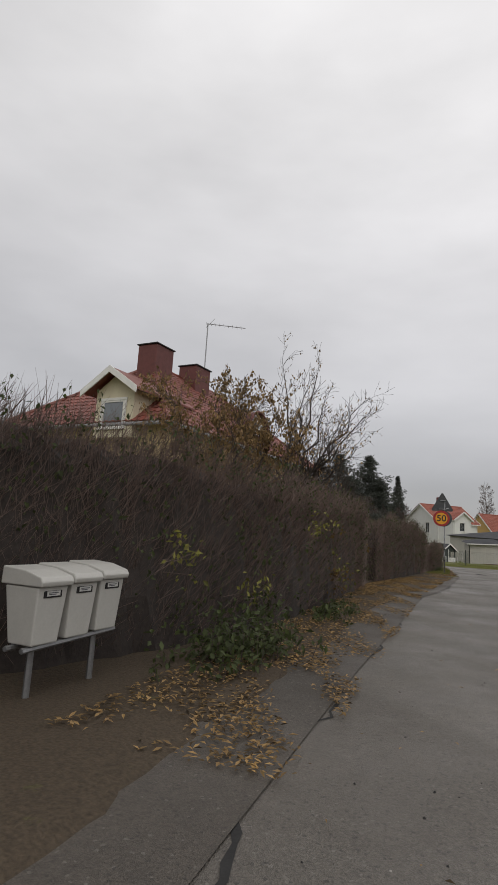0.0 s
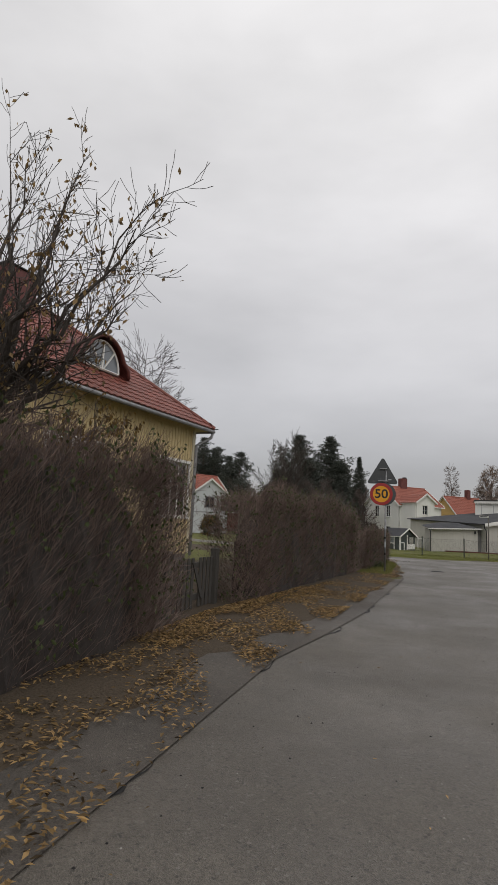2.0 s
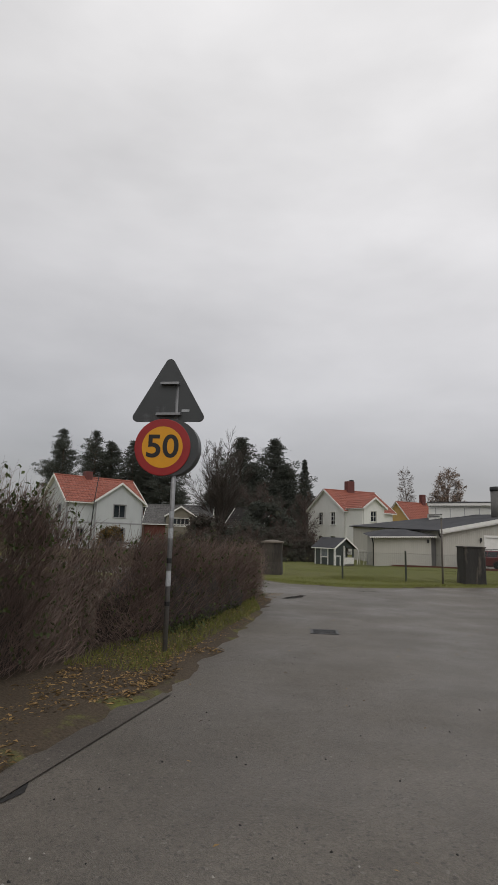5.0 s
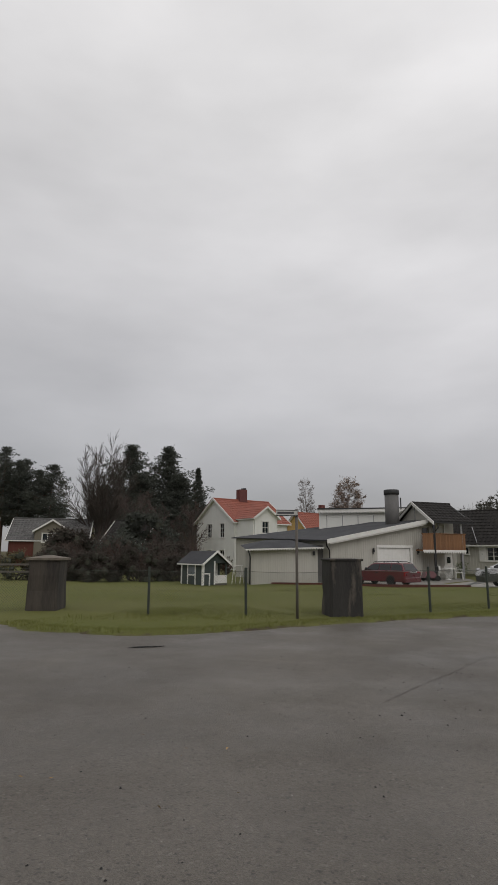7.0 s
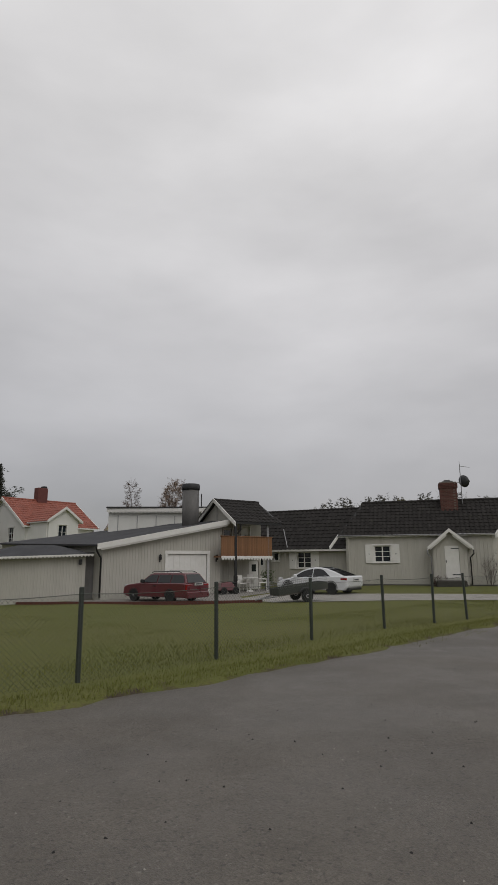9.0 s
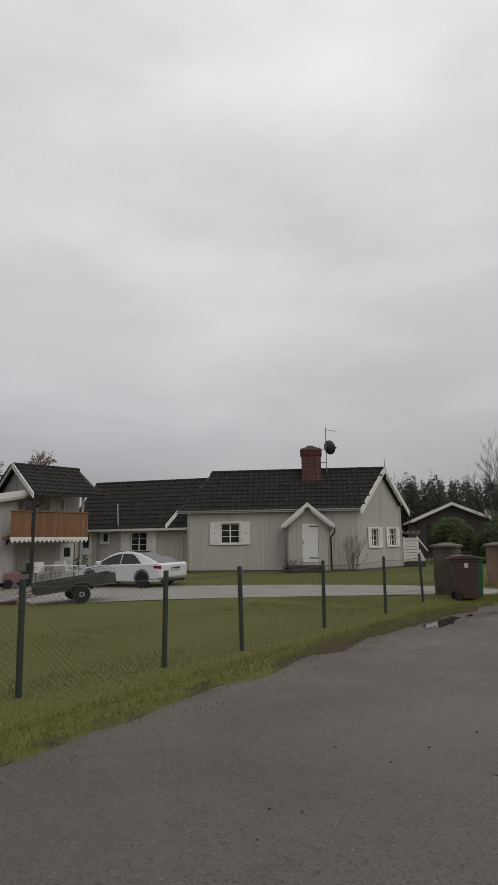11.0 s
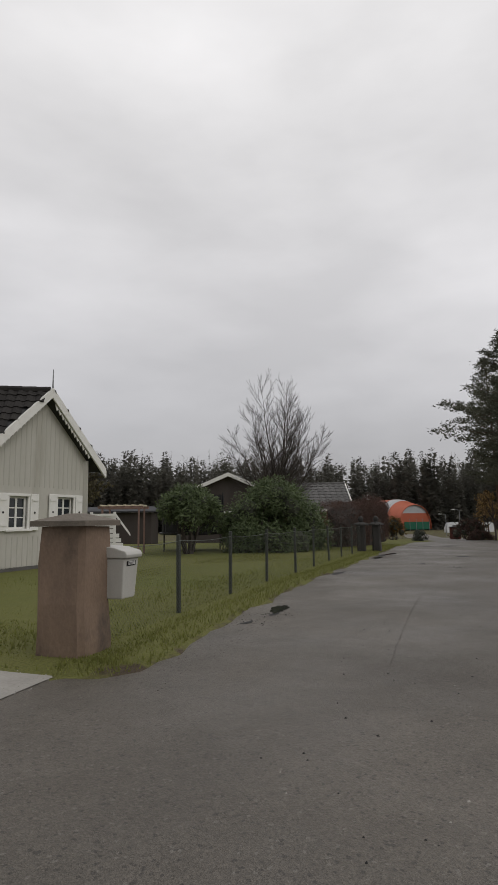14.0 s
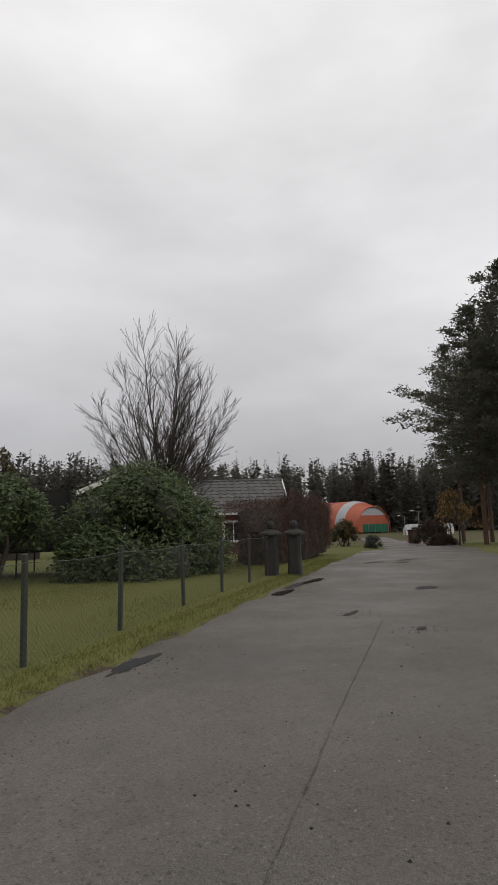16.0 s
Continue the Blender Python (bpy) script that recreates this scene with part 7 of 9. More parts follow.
disc = part("sign_disc", Geo().lathe([(0.355, -0.012), (0.36, 0.0), (0.355, 0.003)], 40), SIGN_RED, sp, "red-rimmed yellow disc with black numerals 50", m=face_m)
part("yellow_field", Geo().lathe([(0.262, 0.003), (0.262, 0.0055)], 40), SIGN_YELLOW, disc, m=face_m)
part("sign_box_back", Geo().lathe([(0.33, -0.2), (0.36, -0.19), (0.36, -0.012)], 40), SIGN_BACK, sp, "dark grey back of a second round sign", m=face_m @ Matrix.Translation((0.1, 0, 0)), smooth=False)
txt = bpy.data.curves.new("number_fifty", "FONT")
txt.body, txt.size, txt.align_x, txt.align_y, txt.extrude, txt.offset = "50", 0.36, "CENTER", "CENTER", 0.001, 0.006
num = new("number_fifty", txt)
num.data.materials.append(SIGN_BLACK)
num.parent = disc
num.matrix_basis = Matrix.Translation((0, -0.004, 0.0075)) @ Matrix.Diagonal((1.2, 1.12, 1, 1))
tri = []
R = 0.47
cor = [(math.cos(a), math.sin(a)) for a in (radians(90), radians(210), radians(330))]
for (cx, cz), a0 in zip(cor, (30, 150, 270)):
    for k in range(6):
        a = radians(a0 + k * 24)
        tri.append((cx * R + 0.06 * math.cos(a), 0, cz * R + 0.06 * math.sin(a)))
tri_m = Matrix.Translation((-1.07, 23.47, 3.13)) @ pose(0, 0, 0, 0, 0, 4)
tb = part("warning_triangle", Geo().prism(tri, (0, 0.03, 0)), SIGN_BACK, sp, "dark grey back of a triangular warning sign", m=tri_m)
part("clamp", Geo().box(-0.1, -0.06, 0.18, 0.14, -0.002, 0.21), GALV, tb, m=tri_m)
part("clamp", Geo().box(-0.14, -0.06, -0.22, 0.18, -0.002, -0.19), GALV, tb, m=tri_m)
part("sticker", Geo().box(0.18, -0.004, -0.17, 0.28, -0.001, -0.14), STICKER, tb, m=tri_m)

# street name sign
ss = thing("street_name_sign", pose(3.52, 37.1, 0), "white street name plate on a grey pole", "street sign")
part("pole", Geo().tube([(0, 0, -0.1), (0, 0, 2.36)], 0.03, 8), GREY_FENCE, ss, smooth=True)
nm = Matrix.Translation((3.52, 37.06, 0)) @ pose(0, 0, 0, 0, 0, 4)
pl = part("name_plate", Geo().box(-0.45, -0.012, 2.22, 0.02, 0.012, 2.335, 0.004), SIGN_WHITE, ss, m=nm)
part("plate_rim", Geo().box(-0.46, -0.016, 2.328, 0.03, 0.009, 2.343).box(-0.46, -0.016, 2.208, 0.03, 0.009, 2.225), SIGN_BLACK, pl, m=nm)
part("name_bar", Geo().box(-0.42, -0.016, 2.255, -0.06, -0.011, 2.3), BARS, pl, m=nm)


# ---- gate pillars and wire fences ----
def pillar(name, x, y, rz, w, h, mat, label, capped=False, d=None):
    p = thing(name, pose(x, y, land(x, y), 0, 0, rz), label, "gate pillar")
    rng = random.Random(int(x * 10))
    d = d or w
    rings = []
    for z, k in ((-0.1, 1.05), (0.15, 1.04), (0.5, 1.0), (0.85, 1.01), (h, 0.99)):
        a, b, c = w / 2 * k, d / 2 * k, 0.05
        ring = [(a - c, -b), (a, -b + c), (a, b - c), (a - c, b), (-a + c, b), (-a, b - c), (-a, -b + c), (-a + c, -b)]
        rings.append([(px + rng.uniform(-0.012, 0.012), py + rng.uniform(-0.012, 0.012), z + rng.uniform(-0.01, 0.01)) for px, py in ring])
    part("shaft", Geo().loft(rings), mat, p)
    if capped:
        a, b = w / 2 + 0.05, d / 2 + 0.05
        part("cap", Geo().loft([[(a, -b, h), (a, b, h), (-a, b, h), (-a, -b, h)], [(a, -b, h + 0.05), (a, b, h + 0.05), (-a, b, h + 0.05), (-a, -b, h + 0.05)],
                                [(0.06, -0.06, h + 0.12), (0.06, 0.06, h + 0.12), (-0.06, 0.06, h + 0.12), (-0.06, -0.06, h + 0.12)]]), CAP, p)
    else:
        part("top_slab", Geo().box(-w / 2 - 0.02, -d / 2 - 0.02, h, w / 2 + 0.02, d / 2 + 0.02, h + 0.05, 0.012), CAP if mat in (STONE_POST, BROWN_POST) else DARK_POST, p)
    return p


pillar("gate_pillar", -2.45, 38.15, 6, 0.72, 1.2, GREY_POST, "weathered square concrete pillar with a pale cap slab", capped=True)
pillar("gate_pillar", 4.55, 37.98, 12, 0.74, 1.25, DARK_POST, "blackened square concrete pillar with pale streaks")
pillar("gate_pillar", 22.53, 49.36, 34, 0.57, 1.22, BROWN_POST, "weathered stone gate pillar with a flat capstone, bins beside it", capped=True)
pillar("gate_pillar", 25.38, 50.62, 34, 0.5, 1.2, STONE_POST, "weathered stone gate pillar carrying a letterbox", capped=True)


def fence(name, pts, tall, label, ends=(True, True), post_mat=None):
    """Steel posts with chain link between them."""
    f = thing(name, pose(pts[0][0], pts[0][1], 0), label, "fence")
    post = Geo().box(-0.025, -0.025, -0.1, 0.025, 0.025, tall, 0.008).mesh("post", post_mat or POST_GREEN)
    rng = random.Random(9)
    for i, (x, y) in enumerate(pts):
        if (i == 0 and not ends[0]) or (i == len(pts) - 1 and not ends[1]):
            continue
        part("post", post, post_mat or POST_GREEN, f, m=pose(x, y, land(x, y), rng.uniform(-1.5, 1.5), rng.uniform(-1.5, 1.5), rng.uniform(25, 45)))
    for (xa, ya), (xb, yb) in zip(pts, pts[1:]):
        L = math.hypot(xb - xa, yb - ya)
        m = wall_frame((xa, ya), (xb, yb))
        za, zb = land(xa, ya), land(xb, yb)
        g = Geo()
        h, pitch, r = tall - 0.12, 0.062, 0.0022
        n = int(L / pitch)

        def at2(x, z):
            return (x, -0.035, lerp(za, zb, x / L) + 0.04 + z - 0.03 * math.sin(math.pi * x / L) * z)
        k = int(h / pitch)
        for i in range(-k, n + 1):
            for sgn in (1, -1):
                x0, z0_, x1, z1_ = i * pitch, 0.0, i * pitch + h, h
                if sgn < 0:
                    x0, x1 = x1, x0
                    # the other diagonal
                a0, a1 = (x0, 0.0), (x1, h)
                dx_ = a1[0] - a0[0]
                lo_t, hi_t = 0.0, 1.0
                for bound, s2 in ((0.0, 1), (L, -1)):
                    v0, v1 = (a0[0] - bound) * s2, (a1[0] - bound) * s2
                    if v0 < 0 and v1 < 0:
                        lo_t, hi_t = 1, 0
                    elif v0 < 0:
                        lo_t = max(lo_t, v0 / (v0 - v1))
                    elif v1 < 0:
                        hi_t = min(hi_t, v0 / (v0 - v1))
                if hi_t - lo_t < 0.02:
                    continue
                p, q = at2(a0[0] + dx_ * lo_t, h * lo_t), at2(a0[0] + dx_ * hi_t, h * hi_t)
                b = len(g.v)
                g.v += [(p[0] - r, p[1], p[2]), (p[0] + r, p[1], p[2]), (q[0] + r, q[1], q[2]), (q[0] - r, q[1], q[2])]
                g.f.append((b, b + 1, b + 2, b + 3))
        part("wire_mesh", g, WIRE, f, m=m, kind="stuff")
        line = [at2(L * i / 6, h) for i in range(7)]
        part("top_wire", Geo().tube(line, 0.004, 4), WIRE, f, m=m)
    return f


fence("chain_link_fence", [(-12, 42.2), (-9.0, 40.5), (-7.2, 39.3), (-5.6, 38.4), (-4.4, 37.85), (-3.35, 37.5), (-2.75, 38.0)], 1.1, "green chain-link fence on thin posts", ends=(True, False))
fence("chain_link_fence", [(-1.95, 38.1), (0.2, 37.5), (2.37, 37.8), (4.15, 37.9)], 1.08, "green chain-link fence between two pillars", ends=(False, False))
fence("chain_link_fence", [(4.95, 38.05), (6.73, 38.97), (8.52, 40.25), (10.43, 41.83), (12.42, 43.2), (13.95, 43.95), (15.1, 44.5), (16.97, 45.73), (18.9, 46.85), (20.7, 48.05), (22.15, 49.1)], 1.12, "sagging green chain-link fence round the lawn", ends=(False, False))
fence("chain_link_fence", [(25.75, 50.85), (27.26, 51.85), (28.9, 52.95), (30.55, 54.0), (32.24, 55.0), (33.75, 55.95), (35.5, 57.1), (37.0, 58.0), (38.4, 58.8), (39.5, 59.4)], 1.06, "chain-link fence on worn grey-green posts", ends=(False, False), post_mat=POST_GREY)

# letterbox on the pillar
letterbox("letterbox", pose(25.86, 50.43, 0.5, 0, 0, 34) @ Matrix.Diagonal((0.95, 0.9, 0.95, 1)), "white plastic letterbox hung on the gate pillar")


# ---- wheeled bins ----
def bin_(name, m, mat, label, tag=False):
    b = thing(name, m, label, "wheelie bin")
    rings = [[(-0.23, -0.26, 0.06), (0.23, -0.26, 0.06), (0.23, 0.24, 0.06), (-0.23, 0.24, 0.06)], [(-0.28, -0.31, 0.92), (0.28, -0.31, 0.92), (0.28, 0.36, 0.92), (-0.28, 0.36, 0.92)]]
    part("body", Geo().loft(rings), mat, b, bevel=0.025)
    part("rim", Geo().box(-0.3, -0.33, 0.9, 0.3, 0.38, 0.95, 0.012), mat, b)
    lid = [(-0.36, 0.955), (-0.37, 0.99), (0.0, 1.05), (0.36, 1.03), (0.4, 0.955)]
    part("lid", Geo().loft([[(-0.31, y, z) for y, z in lid], [(0.31, y, z) for y, z in lid]]), mat, b, bevel=0.01)
    part("handle", Geo().tube([(-0.26, 0.36, 0.97), (-0.26, 0.47, 0.97), (0.26, 0.47, 0.97), (0.26, 0.36, 0.97)], 0.016, 6), mat, b)
    part("axle", Geo().tube([(-0.24, 0.26, 0.11), (0.24, 0.26, 0.11)], 0.012, 6), BLACK, b)
    for x in (-0.28, 0.24):
        w = part("wheel", Geo().lathe([(0.09, 0), (0.105, 0.008), (0.105, 0.032), (0.09, 0.04)], 18, (x, 0.26, 0.105), "x"), RUBBER, b)
        part("hub", Geo().lathe([(0.05, -0.004), (0.05, 0.044)], 12, (x, 0.26, 0.105), "x"), BLACK, w)
    if tag:
        part("paper_tag", Geo().prism([(-0.278, -0.02, 0.76), (-0.286, -0.02, 0.87), (-0.286, 0.08, 0.87), (-0.278, 0.08, 0.76)], (-0.006, 0, 0)), PAPER, b)
    return b


bin_("wheelie_bin", pose(21.86, 47.98, 0.03, 0, 0, 62) @ Matrix.Diagonal((0.92, 0.82, 0.98, 1)), BIN_BROWN, "dark brown wheelie bin with a torn paper tag", True)
bin_("wheelie_bin", pose(22.36, 48.36, 0.03, 0, 0, 58) @ Matrix.Diagonal((0.92, 0.82, 0.96, 1)), BIN_GREEN, "green wheelie bin standing behind a brown one")


# ---- houses further off ----
def gable_house(name, x, y, z, rz, L, W, eave, ridge, wall_mat, roof_mat, label, front=(), gable=(), over=0.35, gable_right=(), base=0.0, band=False):
    """A house with its ridge along its own x; front and gable: windows (x, z, w, h, columns, rows), x from the left as seen."""
    h = thing(name, pose(x, y, z, 0, 0, rz), label, "house")
    M = ROOT[h.name]

    def wp(a, b):
        p = M @ Vector((a, b, 0))
        return (p.x, p.y)
    corners = [wp(-L / 2, -W / 2), wp(L / 2, -W / 2), wp(L / 2, W / 2), wp(-L / 2, W / 2)]
    sets = (front, gable_right, (), gable)
    for i in range(4):
        p0, p1 = corners[i], corners[(i + 1) % 4]
        holes = [(wx, z + wz, wx + ww, z + wz + wh2) for wx, wz, ww, wh2, _, _ in sets[i]]
        _, m, LL = wall_panel(h, "wall", p0, p1, z + base, z + eave, wall_mat, holes=holes, top=[((W if i % 2 else L) / 2, z + ridge - 0.1)] if i % 2 else None)
        for hole, w in zip(holes, sets[i]):
            window(h, m, *hole, w[4], w[5], WHITE if not band else TRIM_GREY, casing=0.09)
        if band:
            part("wall_band", Geo().box(0, -0.03, z + eave * 0.52, LL, 0, z + eave * 0.52 + 0.14).box(0, -0.03, z + base, 0.14, 0, z + eave).box(LL - 0.14, -0.03, z + base, LL, 0, z + eave), TRIM_GREY, h, m=m)
    part("room_dark", Geo().box(-L / 2 + 0.6, -W / 2 + 0.6, 0.1, L / 2 - 0.6, W / 2 - 0.6, eave - 0.2), SHADE_AND_BLACK, h)
    s = (ridge - eave) / (W / 2)
    e = eave - s * over
    q = [(-L / 2 - over, -W / 2 - over, e), (L / 2 + over, -W / 2 - over, e), (L / 2 + over, 0, ridge), (-L / 2 - over, 0, ridge), (L / 2 + over, W / 2 + over, e), (-L / 2 - over, W / 2 + over, e)]
    q = [M @ Vector(p) for p in q]
    part("roof_deck", Geo().prism([q[0], q[1], q[2], q[3]][::-1], (0, 0, -0.1)).prism([q[4], q[5], q[3], q[2]][::-1], (0, 0, -0.1)), WHITE, h, m=Matrix())
    tile_roof(h, q[0], q[1], q[2], q[3], 0.42, 0.42, roof_mat)
    tile_roof(h, q[4], q[5], q[3], q[2], 0.42, 0.42, roof_mat)
    ridge_caps(h, q[2], q[3], roof_mat, 0.12)
    up = Vector((0, 0, 0.1))
    for a, b in ((q[3], q[0]), (q[2], q[1]), (q[3], q[5]), (q[2], q[4])):
        board(h, "bargeboard", a + up, b + up, 0.26, 0.06, WHITE)
    board(h, "eave_board", q[0] + up * 0.2, q[1] + up * 0.2, 0.14, 0.05, WHITE)
    return h, M, q


def cross_gable(h, M, x, W, depth, y_front, eave, ridge, wall_mat, roof_mat, wins=(), over=0.3, band=False, z=0.0):
    """A gable standing out of the front slope."""
    p0, p1 = M @ Vector((x - W / 2, y_front, 0)), M @ Vector((x + W / 2, y_front, 0))
    zb = M.translation.z
    holes = [(wx, zb + wz, wx + ww, zb + wz + wh2) for wx, wz, ww, wh2, _, _ in wins]
    _, m, LL = wall_panel(h, "gable_wall", (p0.x, p0.y), (p1.x, p1.y), zb + z, zb + eave, wall_mat, holes=holes, top=[(W / 2, zb + ridge - 0.1)])
    for hole, w in zip(holes, wins):
        window(h, m, *hole, w[4], w[5], WHITE if not band else TRIM_GREY, casing=0.09)
    if band:
        part("wall_band", Geo().box(0, -0.03, zb + eave * 0.52, LL, 0, zb + eave * 0.52 + 0.14).box(0, -0.03, zb, 0.14, 0, zb + eave).box(LL - 0.14, -0.03, zb, LL, 0, zb + eave), TRIM_GREY, h, m=m)
    for s2 in (-1, 1):
        part("side_wall", Geo().box(x + s2 * W / 2 - 0.1, y_front + 0.18, z, x + s2 * W / 2 + 0.1, y_front + depth, eave - 0.02), wall_mat, h)
    s = (ridge - eave) / (W / 2)
    e = eave - s * over
    for s2 in (-1, 1):
        a = [M @ Vector(v) for v in ((x + s2 * (W / 2 + over), y_front - over, e), (x + s2 * (W / 2 + over), y_front + depth, e), (x, y_front + depth, ridge), (x, y_front - over, ridge))]
        part("gable_roof_deck", Geo().prism(a if s2 < 0 else a[::-1], (0, 0, -0.1)), WHITE, h, m=Matrix())
        if s2 < 0:
            tile_roof(h, a[1], a[0], a[3], a[2], 0.42, 0.42, roof_mat)
        else:
            tile_roof(h, a[0], a[1], a[2], a[3], 0.42, 0.42, roof_mat)
        board(h, "bargeboard", a[3] + Vector((0, 0, 0.1)), a[0] + Vector((0, 0, 0.1)), 0.24, 0.06, WHITE)


# white house with an orange roof, across the lawn
h, M, q = gable_house("white_house", -2.6, 93.0, -0.6, 40, 7.6, 8.1, 5.59, 8.24, WHITE_WALL, TILE_ORANGE, "white house with an orange tiled roof and small gable",
                      front=[(5.2, 3.6, 0.9, 1.1, 2, 3), (5.2, 0.9, 0.9, 1.2, 2, 3)], gable=[(2.5, 3.7, 0.95, 1.6, 2, 3), (5.2, 3.7, 0.95, 1.6, 2, 3), (2.5, 0.8, 0.95, 1.5, 2, 3), (5.2, 0.8, 0.95, 1.5, 2, 3)], base=-0.3)
cross_gable(h, M, -1.87, 3.05, 5.3, -7.35, 5.87, 6.93, WHITE_WALL, TILE_ORANGE, [(1.0, 4.1, 0.85, 1.25, 2, 2), (1.0, 0.9, 0.85, 1.3, 2, 2)])
part("chimney", Geo().box(-0.55, -0.4, 7.6, 0.55, 0.4, 9.55, 0.03), BRICK_RED, h, "red chimney")
part("chimney_hood", Geo().box(0.1, -0.3, 9.55, 0.5, 0.3, 9.75, 0.03), BLACK, h)
# big white house across the crossing
h, M, q = gable_house("white_house", -30.0, 75.0, -0.4, 55, 9.0, 6.4, 5.1, 7.75, GREY_WHITE, TILE_ORANGE, "two-storey white house with grey trim and orange roof", gable=[(1.2, 3.2, 0.9, 1.3, 2, 1), (4.1, 3.2, 0.9, 1.3, 2, 1), (1.2, 0.7, 0.9, 1.3, 2, 1), (4.1, 0.7, 0.9, 1.3, 2, 1)],
                      front=[(1.2, 0.7, 0.8, 1.4, 2, 1)], band=True)
cross_gable(h, M, 1.3, 5.8, 4.0, -3.7, 5.1, 7.05, GREY_WHITE, TILE_ORANGE, [(2.2, 3.35, 1.4, 1.35, 2, 1), (2.2, 0.75, 1.4, 1.45, 2, 1)], band=True)
part("chimney", Geo().box(-1.3, -0.4, 6.9, -0.5, 0.4, 8.4, 0.03), BRICK_RED, h)
pipe(h, "flue_pipe", [M @ Vector((-2.2, -4.0, 0)), M @ Vector((-1.9, -4.0, 5.0)), M @ Vector((-1.5, -3.9, 7.9))], 0.05, BLACK)
# ochre house behind
h, M, q = gable_house("ochre_house", 7.2, 118.0, -0.6, 40, 8.0, 6.5, 5.2, 8.4, OCHRE, TILE_ORANGE, "ochre house with a bright orange tiled roof", gable=[(2.7, 3.4, 1.0, 1.3, 2, 2)], front=[(3, 3.2, 1, 1.3, 2, 2)])
part("chimney", Geo().box(1.2, -0.4, 7.4, 2.0, 0.4, 9.9, 0.03), BRICK_RED, h)
# red cottage with a pale porch gable
h, M, q = gable_house("red_cottage", -28.0, 98.0, -0.4, 14, 9.5, 6.5, 3.4, 6.0, RED_WOOD, TILE_GREY, "red wooden cottage with a pale roof and drab dormer", gable=[(2.6, 1.2, 1.0, 1.3, 2, 2)])
cross_gable(h, M, 0.5, 4.2, 3.2, -3.6, 4.4, 5.7, DRAB, TILE_GREY, [(0.9, 2.9, 2.4, 1.1, 4, 1)])
# red barn-like cottage half hidden among trees
h, M, q = gable_house("red_cottage", -15.5, 93.0, -0.4, -20, 5.6, 5.0, 3.2, 5.6, RED_WOOD, TILE_DARK, "dark red cottage half hidden by trees", front=[(2.2, 1.4, 0.9, 1.2, 2, 2)], gable=[(2.0, 2.6, 0.9, 1.0, 2, 2)])
# roofs glimpsed behind the second hedge
h, M, q = gable_house("red_roofed_house", -34.0, 48.0, -0.2, 20, 9.0, 7.0, 3.6, 6.6, WHITE_WALL, TILE_RED_FIELD, "low house with a red roof behind the hedge", front=[(3, 1.2, 1.2, 1.2, 2, 1)])
part("chimney", Geo().box(-0.4, -0.4, 6.0, 0.4, 0.4, 7.4, 0.03), BRICK_RED, h)

# playhouse on the lawn
ph = thing("playhouse", pose(-1.65, 57.4, -0.48, 0, 0, -47), "dark green playhouse with white trim and a small porch", "playhouse")
part("wall", Geo().box(-2.3, 0.0, 0.06, 0.0, 0.82, 1.28).box(-2.3, 0.82, 0.06, -0.7, 1.7, 1.28), GREEN_WOOD, ph)
part("gable", Geo().prism([(-0.06, 0.0, 1.28), (-0.06, 1.7, 1.28), (-0.06, 0.85, 1.86)], (0.06, 0, 0)), GREEN_WOOD, ph)
part("porch_floor", Geo().box(-0.7, 0.82, 0.02, 0.0, 1.7, 0.1), GREY_FENCE, ph)
for sgn in (-1, 1):
    a, b = Vector((0, 0.85, 1.98)), Vector((0, 0.85 + sgn * 1.0, 1.26))
    part("roof", Geo().prism([(-2.6, a.y, a.z), (-2.6, b.y, b.z), (-2.6, b.y, b.z - 0.06), (-2.6, a.y, a.z - 0.06)], (2.8, 0, 0)), FELT, ph)
    board(ph, "bargeboard", ROOT[ph.name] @ Vector((0.22, 0.85, 2.02)), ROOT[ph.name] @ Vector((0.22, 0.85 + sgn * 1.04, 1.26)), 0.13, 0.04, WHITE)
part("eave_strip", Geo().box(-2.55, -0.18, 1.17, 0.18, -0.14, 1.24), WHITE, ph)
for x in (-2.26, -0.05):
    part("corner_strip", Geo().box(x - 0.05, -0.035, 0.05, x + 0.05, 0.0, 1.25), WHITE, ph)
part("corner_strip", Geo().box(0.0, 0.0, 0.05, 0.03, 0.08, 1.25), WHITE, ph)
part("corner_strip", Geo().box(0.0, 0.76, 0.05, 0.03, 0.84, 1.4), WHITE, ph)
part("corner_post", Geo().box(-0.08, 1.6, 0.05, 0.0, 1.7, 1.25), GREEN_WOOD, ph)
part("door_frame", Geo().box(-1.62, -0.03, 0.06, -1.53, 0.0, 1.18).box(-0.82, -0.03, 0.06, -0.73, 0.0, 1.18).box(-1.53, -0.03, 0.56, -0.82, 0.0, 0.64), WHITE, ph)
part("upper_panel", Geo().box(-1.53, -0.02, 0.64, -0.82, 0.0, 1.18), PALE_PANE, ph, "pale upper window panel")
hatch = part("hatch", Geo().box(0.03, 0.1, 0.05, 0.05, 0.4, 0.66), GREEN_WOOD, ph)
part("hatch_frame", Geo().box(0.05, 0.38, 0.03, 0.075, 0.46, 0.72).box(0.05, 0.04, 0.66, 0.075, 0.38, 0.73), WHITE, hatch)
part("playhouse_door", Geo().box(-0.7, 0.88, 0.1, -0.66, 1.5, 1.4), WHITE, ph, "white door")
part("porch_rail", Geo().box(-0.02, 0.84, 0.14, 0.02, 1.7, 0.6), WHITE, ph)

# clutter beside the shed
fr = thing("swing_seat", pose(1.0, 59.7, -0.42, 0, 0, 12), "rusty metal swing seat frame leaning by the shed", "swing seat")
